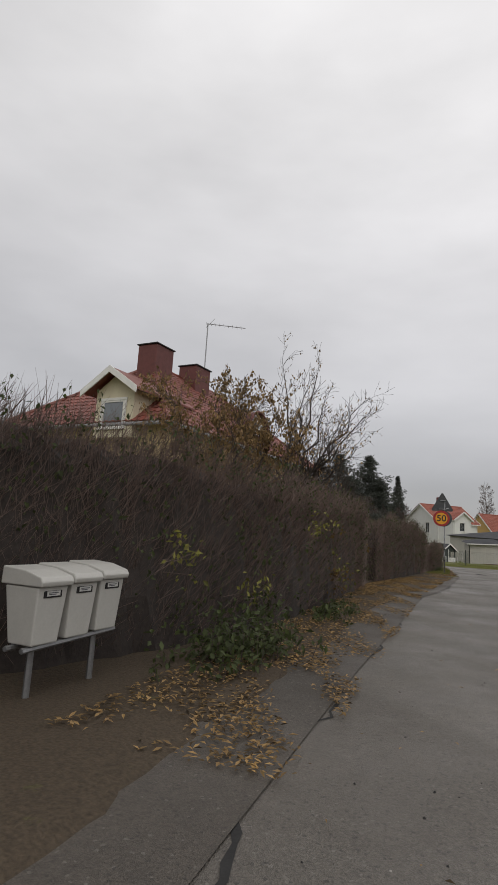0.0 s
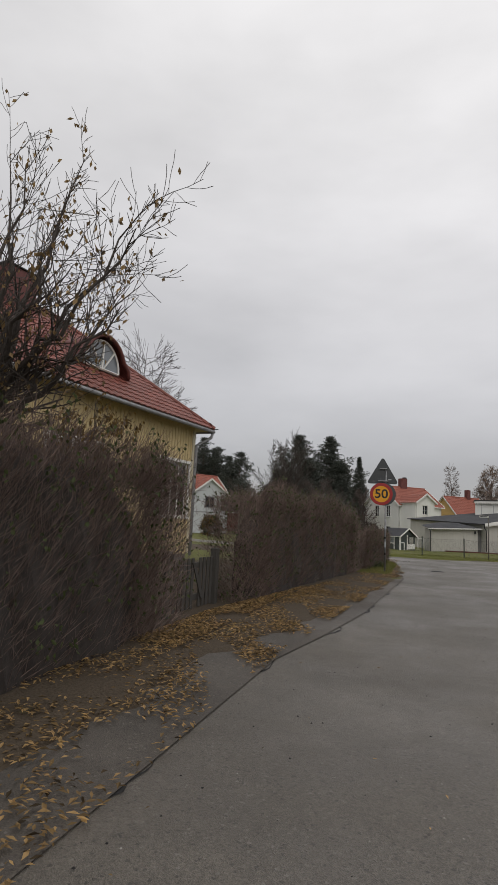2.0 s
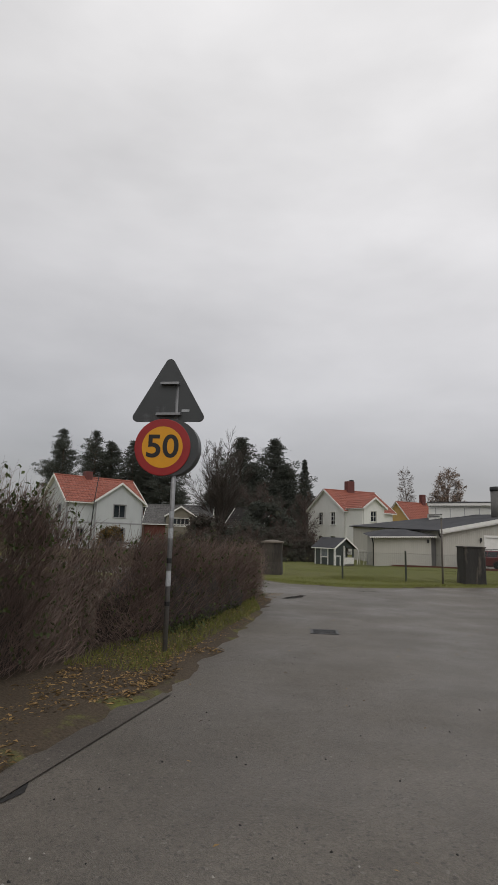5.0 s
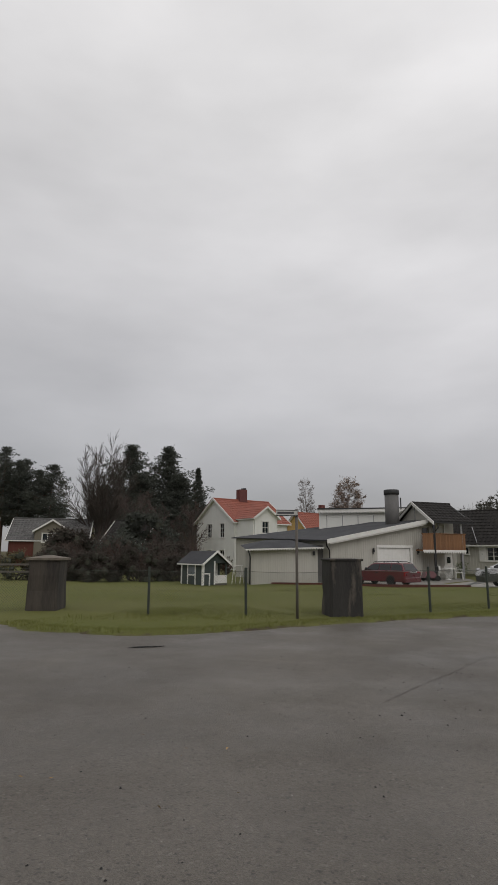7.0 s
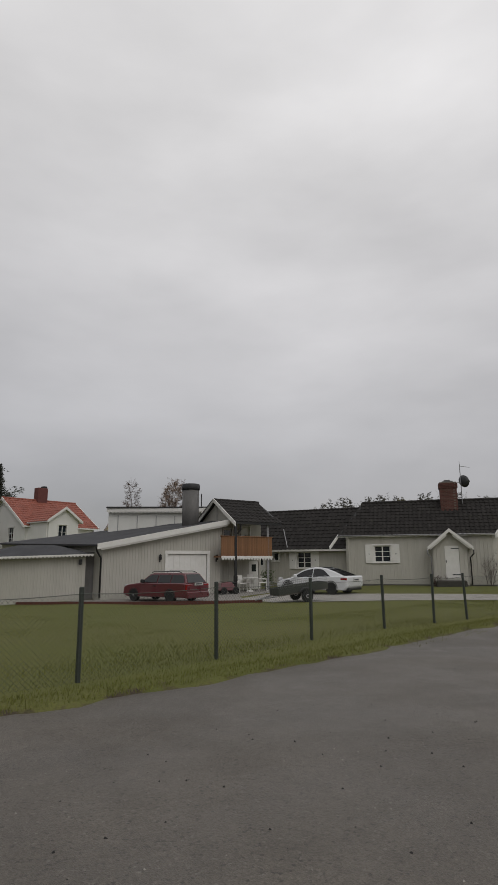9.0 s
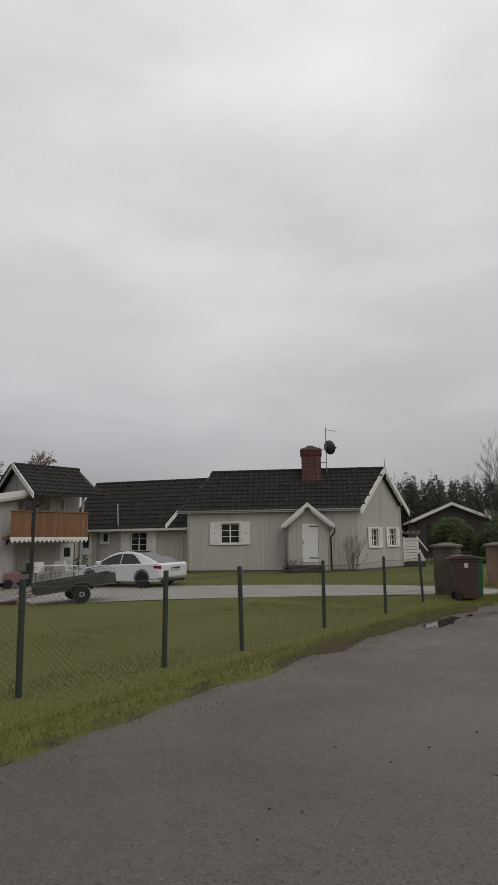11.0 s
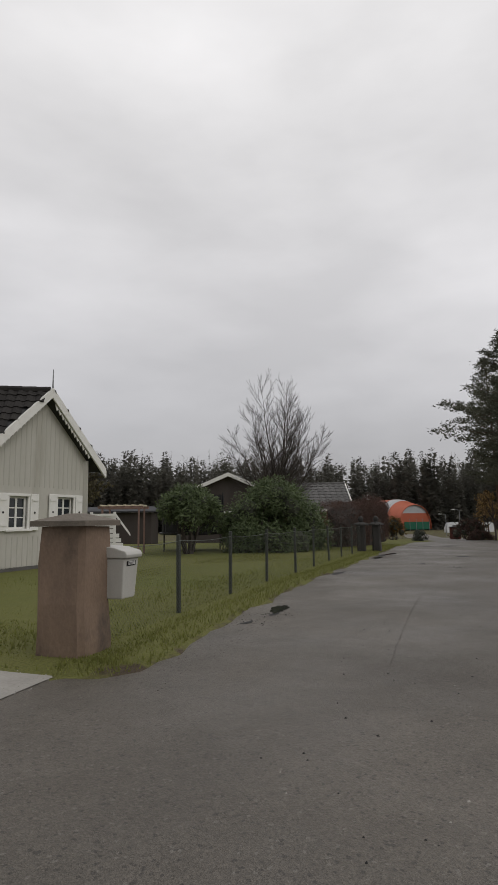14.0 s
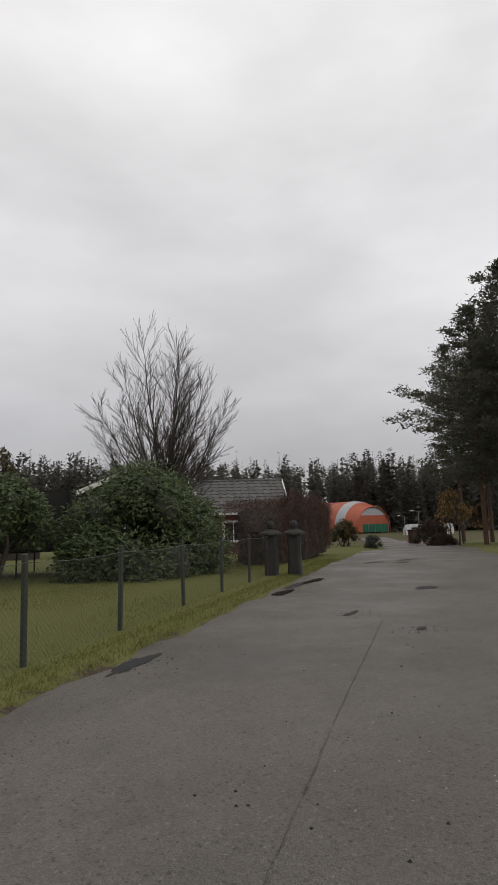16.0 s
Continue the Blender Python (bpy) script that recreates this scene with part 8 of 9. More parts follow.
part("hoop", Geo().tube([(-0.5, 0, 0), (-0.45, 0.1, 0.75), (-0.2, 0.15, 0.95), (0.35, 0.15, 0.95), (0.55, 0.1, 0.75), (0.6, 0, 0)], 0.02, 6), GALV, fr)
part("hoop", Geo().tube([(-0.1, -0.3, 0), (0.0, -0.1, 0.7), (0.9, -0.1, 0.7), (1.0, -0.3, 0)], 0.02, 6), GALV, fr)
part("leaning_board", Geo().prism([(0.7, -0.2, 0.02), (1.1, -0.2, 0.02), (1.35, -0.05, 0.55), (1.2, -0.05, 0.6)], (0, 0.03, 0)), WHITE, fr)
wn_ = thing("white_garden_swing", pose(0.2, 59.9, -0.42, 0, 0, 20), "small white garden swing frame beside the playhouse", "swing")
for x in (-0.25, 0.25):
    part("swing_leg", Geo().tube([(x - 0.2, 0, 0), (x, 0.3, 1.05)], 0.025, 5), WHITE, wn_)
    part("swing_leg", Geo().tube([(x + 0.2, 0.6, 0), (x, 0.3, 1.05)], 0.025, 5), WHITE, wn_)
part("swing_bar", Geo().tube([(-0.3, 0.3, 1.05), (0.3, 0.3, 1.05)], 0.025, 5), WHITE, wn_)
ed = thing("red_edging", pose(4, 58, -0.25), "low red-painted timber edging along the forecourt", "edging")
pts = [(2.2, 58.9), (4.2, 57.7), (8.2, 55.8), (12.15, 53.75)]
for (xa, ya), (xb, yb) in zip(pts, pts[1:]):
    m = wall_frame((xa, ya), (xb, yb))
    za, zb = land(xa, ya), land(xb, yb)
    L = math.hypot(xb - xa, yb - ya)
    part("edging_board", Geo().loft([[(0.01, 0, za - 0.05), (0.01, 0.06, za - 0.05), (0.01, 0.06, za + 0.16), (0.01, 0, za + 0.16)], [(L - 0.01, 0, zb - 0.05), (L - 0.01, 0.06, zb - 0.05), (L - 0.01, 0.06, zb + 0.16), (L - 0.01, 0, zb + 0.16)]]), RED_WOOD, ed, m=m)

# furniture under the balcony
def on_court(a, b):
    p = gw(a, b, 0)
    return Vector((p.x, p.y, land(p.x, p.y) + 0.056))


for i, (a, b, r) in enumerate(((7.6, -0.6, 20), (8.3, -0.3, -30), (8.8, -0.9, 80))):
    if i == 0:
        gc = thing("garden_chair", Matrix.Translation(on_court(a, b)) @ pose(0, 0, 0, 0, 0, r), "white plastic garden chair", "chair", "garden chairs")
        part("seat", Geo().box(-0.24, -0.22, 0.4, 0.24, 0.22, 0.44, 0.012), WHITE, gc)
        part("backrest", Geo().loft([[(-0.22, 0.2, 0.44), (0.22, 0.2, 0.44), (0.22, 0.23, 0.44), (-0.22, 0.23, 0.44)], [(-0.2, 0.32, 0.86), (0.2, 0.32, 0.86), (0.2, 0.35, 0.86), (-0.2, 0.35, 0.86)]]), WHITE, gc)
        for x in (-0.21, 0.21):
            for y in (-0.19, 0.19):
                part("leg", Geo().tube([(x, y, 0.4), (x * 1.15, y * 1.15, 0)], 0.02, 5), WHITE, gc)
            part("armrest", Geo().tube([(x, -0.2, 0.44), (x * 1.1, -0.2, 0.64), (x * 1.1, 0.25, 0.64)], 0.018, 5), WHITE, gc)
    else:
        copy_thing(gc, Matrix.Translation(on_court(a, b)) @ pose(0, 0, 0, 0, 0, r))
gtb = thing("garden_table", Matrix.Translation(on_court(8.0, -0.85)), "white round garden table", "table")
part("tabletop", Geo().lathe([(0.4, 0.68), (0.42, 0.7), (0.4, 0.72)], 18), WHITE, gtb)
part("table_leg", Geo().tube([(0, 0, 0.68), (0, 0, 0.05)], 0.03, 6), WHITE, gtb)
part("table_foot", Geo().lathe([(0.25, 0.0), (0.05, 0.08)], 10), WHITE, gtb)
mo = thing("lawn_mower", Matrix.Translation(on_court(6.2, -1.4)) @ pose(0, 0, 0, 0, 0, 15), "small red ride-on lawn mower", "lawn mower")
part("mower_body", Geo().loft([[(-0.55, -0.3, 0.18), (0.4, -0.3, 0.18), (0.4, 0.3, 0.18), (-0.55, 0.3, 0.18)], [(-0.45, -0.22, 0.55), (0.1, -0.22, 0.6), (0.1, 0.22, 0.6), (-0.45, 0.22, 0.55)]]), VAN_RED, mo, bevel=0.03)
part("mower_seat", Geo().box(0.05, -0.2, 0.5, 0.45, 0.2, 0.6, 0.03).box(0.38, -0.2, 0.6, 0.46, 0.2, 0.9, 0.03), BLACK, mo)
for x in (-0.35, 0.3):
    for y in (-0.34, 0.26):
        part("wheel", Geo().lathe([(0.1, 0), (0.17, 0.01), (0.17, 0.07), (0.1, 0.08)], 14, (x, y, 0.17), "y"), RUBBER, mo)
pb = thing("potted_bush", Matrix.Translation(on_court(9.55, -0.35)), "small dark bush in a pot by the white door", "plant")
part("pot", Geo().lathe([(0.14, 0), (0.19, 0.3), (0.17, 0.3)], 12), CHIM_GREY, pb)
lg = Geo()
r_ = random.Random(3)
for _ in range(260):
    leaf(lg, (r_.gauss(0, 0.16), r_.gauss(0, 0.16), 0.35 + r_.random() * 0.7), 0.12, 0.03, r_)
part("bush_leaves", lg, LEAF_RHODO, pb, kind="stuff")


# ---- vehicles ----
def car(name, m, label, paint, side, half, glass_poly, wheel_x, wheel_r, tail, estate=False, k=0.9):
    """side: the lower body's outline (x, z); glass_poly: the cabin's outline; x runs from nose (0) to tail."""
    c = thing(name, m, label, "car")
    side, glass_poly, wheel_x = [(x * k, z * k) for x, z in side], [(x * k, z * k) for x, z in glass_poly], [x * k for x in wheel_x]
    half, wheel_r, tail = half * k, wheel_r * k, [v * k for v in tail]
    rings = []
    for y, inset in ((-half, 0.05), (-half + 0.06, 0.0), (half - 0.06, 0.0), (half, 0.05)):
        cx = sum(p[0] for p in side) / len(side)
        cz = sum(p[1] for p in side) / len(side)
        rings.append([(x + (cx - x) * inset, y, z + (cz - z) * inset) for x, z in side])
    part("body", Geo().loft(rings), paint, c, bevel=0.03)
    cab = []
    zlo, zhi = min(z for _, z in glass_poly), max(z for _, z in glass_poly)
    for sgn in (-1, 1):
        cab.append([(x, sgn * (half - 0.06 - 0.2 * (z - zlo) / (zhi - zlo)), z) for x, z in glass_poly])
    part("cabin", Geo().loft(cab), paint, c, bevel=0.035)
    n = len(glass_poly)
    cx = sum(p[0] for p in glass_poly) / n
    cz = sum(p[1] for p in glass_poly) / n
    # side windows: the cabin outline shrunk, cut by pillars
    lo, hi = zlo + 0.05, zhi - 0.07
    fx = [p for p in glass_poly]

    def edge_x(z, front):
        xs = []
        for (xa, za), (xb, zb) in zip(fx, fx[1:] + fx[:1]):
            if (za - z) * (zb - z) <= 0 and abs(zb - za) > 1e-6:
                xs.append(xa + (xb - xa) * (z - za) / (zb - za))
        return min(xs) if front else max(xs)
    a_lo, a_hi, b_lo, b_hi = edge_x(lo, True) + 0.14, edge_x(hi, True) + 0.1, edge_x(lo, False) - 0.12, edge_x(hi, False) - 0.08

    def roof_z(x):
        zs = [za + (zb - za) * (x - xa) / (xb - xa) for (xa, za), (xb, zb) in zip(fx, fx[1:] + fx[:1]) if (xa - x) * (xb - x) <= 0 and abs(xb - xa) > 1e-6]
        return max(zs) if zs else zlo

    def flank(x, z, sgn):
        return Vector((x, sgn * (half - 0.06 - 0.2 * (z - zlo) / (zhi - zlo) + 0.004), z))
    w0, w1 = edge_x(lo, True) + 0.16, edge_x(lo, False) - (0.1 if estate else 0.62)
    cuts = (0.0, 0.36, 0.68, 1.0) if estate else (0.0, 0.5, 1.0)
    for sgn in (-1, 1):
        for u, v in zip(cuts, cuts[1:]):
            xs = [lerp(lerp(w0, w1, u) + 0.03, lerp(w0, w1, v) - 0.03, i / 6) for i in range(7)]
            up = [(x, max(lo + 0.015, roof_z(x) - 0.075)) for x in xs]
            if not estate and v == 1.0:
                up = [(x, lerp(z, lo + 0.03, max(0.0, i / 6 - 0.55) / 0.45)) for i, (x, z) in enumerate(up)]
            g = Geo().prism([flank(up[0][0], lo, sgn), flank(up[-1][0], lo, sgn)] + [flank(x, z, sgn) for x, z in up[::-1]], (0, sgn * 0.018, 0))
            part("side_window", g, CAR_GLASS, c)
    if not estate:
        tops = sorted(p for p in fx if p[1] > zhi - 0.14)
        part("glass_roof", Geo().box(tops[0][0] + 0.25, -half + 0.36, zhi - 0.01, tops[-1][0] - 0.1, half - 0.36, zhi + 0.008, 0.004), BLACK, c, "black glass roof")
    for front in (True, False):
        cx2 = (a_lo + b_lo) / 2
        line = [(edge_x(lo, front), lo)] + sorted([p for p in fx if lo < p[1] < hi and (p[0] < cx2) == front], key=lambda p: p[1]) + [(edge_x(hi, front), hi)]
        g = Geo()
        sx = -1 if front else 1
        for (xa, za), (xb, zb) in zip(line, line[1:]):
            q = [Vector((x + sx * 0.006, sg * (half - 0.06 - 0.2 * (z - zlo) / (zhi - zlo) - 0.1), z + 0.006)) for x, z, sg in ((xa, za, -1), (xa, za, 1), (xb, zb, 1), (xb, zb, -1))]
            g.prism(q, (sx * 0.006, 0, 0.004))
        part("windscreen" if front else "rear_window", g, CAR_GLASS, c)
    tyre = Geo().lathe([(wheel_r * 0.62, -0.09), (wheel_r * 0.97, -0.095), (wheel_r, -0.07), (wheel_r, 0.07), (wheel_r * 0.97, 0.095), (wheel_r * 0.62, 0.09)], 22, (0, 0, 0), "y").mesh("wheel", RUBBER)
    rim = Geo().lathe([(wheel_r * 0.62, -0.085), (wheel_r * 0.5, -0.075), (wheel_r * 0.15, -0.09), (0.02, -0.09)], 10, (0, 0, 0), "y").mesh("rim", RIM)
    L = max(x for x, _ in side)
    for x in wheel_x:
        for sgn in (-1, 1):
            mm = m @ Matrix.Translation((x, sgn * (half - 0.085), wheel_r)) @ pose(0, 0, 0, 0, 0, 0 if sgn < 0 else 180)
            w = part("wheel", tyre, RUBBER, c, m=mm)
            part("rim", rim, RIM, w, m=mm)
            part("wheel_arch", Geo().tube([((wheel_r + 0.035) * math.cos(math.pi * q / 12), -0.09, (wheel_r + 0.035) * math.sin(math.pi * q / 12)) for q in range(13)], 0.022, 5), BLACK, c, m=m @ Matrix.Translation((x, sgn * (half - 0.09), wheel_r)) @ pose(0, 0, 0, 0, 0, 0 if sgn < 0 else 180))
    for sgn in (-1, 1):
        reach, side_y = (0.06, half - 0.01) if estate else (0.3, half + 0.004)
        part("tail_lamp", Geo().box(tail[0] - reach, min(sgn * (half - 0.36), sgn * side_y), tail[1], tail[0] + 0.02, max(sgn * (half - 0.36), sgn * side_y), tail[2], 0.02), LAMP_RED, c)
        part("headlamp", Geo().box(0.04, min(sgn * (half - 0.42), sgn * (half - 0.06)), 0.58, 0.14, max(sgn * (half - 0.42), sgn * (half - 0.06)), 0.72, 0.03), LAMP_CLEAR, c)
        part("door_mirror", Geo().box(a_lo + 0.1, min(sgn * half, sgn * (half + 0.18)), lo - 0.02, a_lo + 0.25, max(sgn * half, sgn * (half + 0.18)), lo + 0.13, 0.03), paint if not estate else BLACK, c)
        part("door_handle", Geo().box(lerp(a_lo, b_lo, 0.3), min(sgn * (half - 0.005), sgn * (half + 0.02)), lo - 0.16, lerp(a_lo, b_lo, 0.3) + 0.16, max(sgn * (half - 0.005), sgn * (half + 0.02)), lo - 0.12), BLACK if estate else paint, c)
    part("rear_bumper", Geo().box(L - 0.2, -half + (0.04 if estate else 0.14), 0.2, L + (0.04 if estate else -0.02), half - (0.04 if estate else 0.14), 0.3 if not estate else 0.46, 0.03), BLACK if not estate else paint, c)
    plate = part("number_plate", Geo().box(L + 0.03, -0.26, 0.72 if estate else 0.6, L + 0.055, 0.26, 0.83 if estate else 0.71), PAPER, c)
    part("plate_bar", Geo().box(L + 0.052, -0.2, 0.75 if estate else 0.63, L + 0.058, 0.2, 0.8 if estate else 0.68), BARS, plate)
    if estate:
        for sgn in (-1, 1):
            part("roof_rail", Geo().tube([(1.6, sgn * (half - 0.27), zhi), (1.8, sgn * (half - 0.27), zhi + 0.06), (L - 0.7, sgn * (half - 0.27), zhi + 0.06), (L - 0.5, sgn * (half - 0.27), zhi)], 0.018, 5), BLACK, c)
    return c


van_way = Vector((-0.68, 0.733, 0))
van_mid = Vector((8.64, 57.9, -0.285))
ang = math.degrees(math.atan2(-van_way.y, -van_way.x))
car("estate_car", Matrix.Translation(van_mid + van_way * 1.98) @ pose(0, 0, 0, 0, 0, ang), "dark red estate car parked before the garage", VAN_RED,
    [(0.0, 0.35), (0.05, 0.68), (0.35, 0.8), (1.2, 0.9), (4.25, 0.94), (4.42, 0.88), (4.44, 0.4), (4.3, 0.25), (0.3, 0.22)], 0.84,
    [(1.15, 0.88), (1.75, 1.32), (2.0, 1.39), (3.85, 1.4), (4.05, 1.36), (4.36, 0.91)], (0.84, 3.36), 0.3, (4.4, 0.6, 0.88), True, 0.88)
tes_way = Vector((-0.643, 0.766, 0))
tes_mid = Vector((15.85, 58.1, -0.07))
ang = math.degrees(math.atan2(-tes_way.y, -tes_way.x))
car("saloon_car", Matrix.Translation(tes_mid + tes_way * 1.97) @ pose(0, 0, 0, 0, 0, ang), "white fastback saloon car parked on the driveway", CAR_WHITE,
    [(0.0, 0.4), (0.06, 0.62), (0.4, 0.76), (1.2, 0.88), (4.1, 0.98), (4.6, 1.0), (4.7, 0.92), (4.68, 0.45), (4.5, 0.24), (0.3, 0.2)], 0.92,
    [(0.95, 0.84), (1.35, 1.08), (1.75, 1.29), (2.1, 1.4), (2.5, 1.45), (2.9, 1.44), (3.3, 1.37), (3.75, 1.23), (4.4, 0.99), (4.45, 0.84)], (0.85, 3.7), 0.34, (4.64, 0.76, 0.9), False, 0.83)

tr = thing("trailer", pose(13.6, 53.7, -0.11, 0, 0, 6) @ Matrix.Scale(0.82, 4), "small grey box trailer with mesh sides, nose down", "trailer")
tm = ROOT[tr.name] @ Matrix.Translation((0, 0, 0.42)) @ pose(0, 0, 0, 0, -7, 0)
part("bed", Geo().box(-1.25, -0.62, 0.0, 1.25, 0.62, 0.05), GREY_FENCE, tr, m=tm)
for y in (-0.63, 0.6):
    part("side_board", Geo().box(-1.25, y, 0.05, 1.25, y + 0.03, 0.34, 0.006), POST_GREY, tr, m=tm)
    bars = Geo()
    for i in range(26):
        x = -1.24 + i * 0.099
        bars.tube([(x, y + 0.015, 0.34), (x, y + 0.015, 0.62)], 0.004, 3)
    for z in (0.44, 0.53, 0.62):
        bars.tube([(-1.25, y + 0.015, z), (1.25, y + 0.015, z)], 0.006, 3)
    part("mesh_side", bars, GALV, tr, m=tm, kind="stuff")
    w = part("wheel", Geo().lathe([(0.16, -0.08), (0.27, -0.08), (0.28, -0.05), (0.28, 0.05), (0.27, 0.08), (0.16, 0.08)], 20, (0.1, 0, 0), "y"), RUBBER, tr, m=ROOT[tr.name] @ Matrix.Translation((0, y * 1.22, 0.28)))
    part("rim", Geo().lathe([(0.16, -0.07), (0.05, -0.085), (0.05, 0.085), (0.16, 0.07)], 10, (0.1, 0, 0), "y"), RIM, w, m=ROOT[tr.name] @ Matrix.Translation((0, y * 1.22, 0.28)))
    part("mudguard", Geo().tube([(-0.25, 0, 0.45), (-0.1, 0, 0.6), (0.3, 0, 0.6), (0.45, 0, 0.45)], 0.07, 6), BLACK, tr, m=ROOT[tr.name] @ Matrix.Translation((0, y * 1.22, 0.0)))
for x in (-1.26, 1.23):
    part("end_board", Geo().box(x, -0.6, 0.05, x + 0.03, 0.6, 0.34), POST_GREY, tr, m=tm)
part("drawbar", Geo().tube([(-1.25, 0.4, 0.0), (-2.2, 0, -0.05)], 0.03, 5).tube([(-1.25, -0.4, 0.0), (-2.2, 0, -0.05)], 0.03, 5), GALV, tr, m=tm)


# ---- background trees by the lawn ----
for i, (x, y, top, sp, sd) in enumerate(((-55, 108.9, 20, 3.6, 1), (-49.1, 109.7, 19.7, 3.4, 2), (-46.1, 110.5, 17.8, 3.0, 3), (-42.2, 111, 18, 3.2, 4), (-39.9, 111.7, 15.9, 2.6, 5), (-35.1, 112.5, 15.3, 3.0, 6), (-52, 114, 18, 3.2, 7), (-44, 115, 16, 3, 8), (-57.5, 112, 18.5, 3.2, 9), (-47.5, 113, 18, 3.2, 10), (-37.5, 114, 14.5, 2.8, 11), (-41, 115, 16.5, 3, 12))):
    conifer("pine_tree", (x, y), top, 0.36, sp * 1.2, 40 + sd, "tall dark pine behind the houses", NEEDLE_DARK, 125, 18, 1.7, z0=-0.4)
for i, (x, y, top, sp, sd) in enumerate(((-25.2, 123, 20.4, 5.8, 1), (-19.0, 124, 20.0, 5.8, 2), (-22.5, 120, 14.5, 5.0, 3), (-16.2, 121, 14.6, 4.4, 5), (-29, 122, 12.5, 3.6, 6))):
    conifer("pine_tree", (x, y), top, 0.03, sp * 1.2, 60 + sd, "dense dark conifer behind the garden", NEEDLE_DARK, 330, 19, 2.2, z0=-0.4)
conifer("spruce_tree", (-10.9, 111), 14.6, 0.05, 3.0, 71, "narrow dark spruce behind the conifers", NEEDLE_DARK, 260, 20, 1.15, "spruce", z0=-0.4)
BIG_BARE = dict(BARE, wander=0.12, count=(13, 9, 7), ratio=0.5, thin=0.022)
fan_tree("bare_tree", (-21.8, 98.6), "wide bare deciduous tree", 86, 17.2, 6.2, 13, BARK, 0.4, 0.015, 4.0, 28, 10, 0.34, 1.5)
crown_tree("birch_tree", (6.4, 132.5), "bare slender birch on the skyline", 82, 16.6, 2.7, 70, BIRCH_TWIG, 0.15, 0.2, 0.016, 8, 4, 0.55, 0.34)
crown_tree("birch_tree", (13.0, 123.5), "birch with thin pinkish-brown foliage", 83, 14.9, 4.3, 80, BIRCH_TWIG, 0.15, 0.16, 0.016, 8, 4, 0.42, 0.34, 9000, BIRCH_LEAF, 0.2)
for i, (x, y, hgt, sd) in enumerate(((-10.5, 66, 2.6, 1), (-8.5, 68, 2.4, 2), (-13.5, 69, 3.0, 3), (-11, 72, 3.6, 4), (-16, 72, 3.2, 5), (-6.5, 71, 2.6, 6), (-14, 78, 4.2, 7), (-9, 79, 4.4, 8), (-5.5, 77, 3.4, 9), (-18.5, 66, 2.2, 10), (-20.5, 62, 2.0, 11), (-8, 85, 4.6, 12), (-12, 86, 4.8, 13), (-17, 84, 4.4, 14))):
    tree("bare_shrub", (x, y), "tangled bare brown garden shrub", 90 + sd, (hgt * 0.62, 0.05), dict(SHRUB, count=(9, 8), wander=0.22, ratio=0.7, thin=0.007), 260, LEAF_BROWN, 0.16, category="shrub", boles=5, bark=TWIG)
evergreen_bush("dark_shrub", (-12.0, 75.0), 3.6, 2.2, 3.4, 5, "large dark evergreen shrub behind the lawn", 1500, NEEDLE_DARK, 0.28)
evergreen_bush("dark_shrub", (-7.5, 74.0), 3.0, 2.2, 2.6, 6, "dark brown leafless thicket behind the lawn", 1300, DEAD_LEAF, 0.26)
evergreen_bush("dark_shrub", (-17.0, 76.0), 3.4, 2.2, 4.2, 7, "tall dark thicket between the gardens", 1500, DEAD_LEAF, 0.3)
evergreen_bush("dark_shrub", (-12.0, 83.0), 4.4, 2.4, 6.6, 8, "dark overgrown thicket under the conifers", 1900, NEEDLE_DARK, 0.36)
evergreen_bush("reddish_shrub", (-4.0, 73.0), 3.2, 1.4, 1.7, 9, "reddish-brown hedge behind the playhouse", 1200, LEAF_BROWN, 0.2)
for x, y, rx, h, sd in ((-12.2, 61.5, 2.2, 2.3, 31), (-9.3, 60.6, 2.0, 2.0, 32), (-6.6, 61.6, 2.1, 2.4, 33), (-4.4, 62.6, 1.6, 1.7, 34)):
    evergreen_bush("brown_thicket", (x, y), rx, 1.2, h, sd, "low brown thicket of dead twigs behind the lawn", 2200, DEAD_LEAF, 0.13, low=True)
evergreen_bush("yellow_shrub", (-22.0, 64.0), 1.6, 1.4, 2.6, 10, "shrub with last yellow-brown leaves", 900, LEAF_GOLD, 0.16)
evergreen_bush("yellow_shrub", (-15.0, 62.0), 1.5, 1.2, 2.0, 12, "low shrub with olive-brown leaves", 700, LEAF_BROWN_GREEN, 0.16)
for x, y, hgt, sd in ((-10.5, 88, 6.4, 1), (-13.5, 88, 7.0, 2), (-8.2, 90, 6.2, 5)):
    tree("bare_tree", (x, y), "bare garden tree before the dark conifers", 180 + sd, (hgt, 0.14), dict(BIG_BARE, ratio=0.48, thin=0.009), 200, LEAF_BROWN, 0.2, bark=TWIG)
tree("bare_tree", (-5.8, 82.0), "small bare tree against the white house", 111, (2.8, 0.1), dict(BARE, count=(8, 7, 5)), 120, LEAF_BROWN_GREEN, 0.12, bark=TWIG)
rf = thing("rail_fence", pose(-16, 60, -0.3), "low weathered rail fence beside the garden", "fence")
for i in range(7):
    part("post", Geo().box(-0.06, -0.06, -0.1, 0.06, 0.06, 1.0, 0.01), GREY_FENCE, rf, m=pose(-19 + i * 1.9, 58.5 + i * 0.75, land(-19 + i * 1.9, 58.5 + i * 0.75), 0, 0, 20))
for z in (0.4, 0.85):
    part("rail", Geo().box(0, -0.1, z, 12.2, -0.065, z + 0.12), GREY_FENCE, rf, m=Matrix.Translation((0, 0, -0.35)) @ wall_frame((-19, 58.5), (-7.6, 63.0)))


# ---- along the second street ----
evergreen_bush("rhododendron", (38.15, 62.6), 2.5, 1.9, 2.72, 21, "large rounded evergreen rhododendron behind the fence", 9500, LEAF_RHODO, 0.125, low=True)
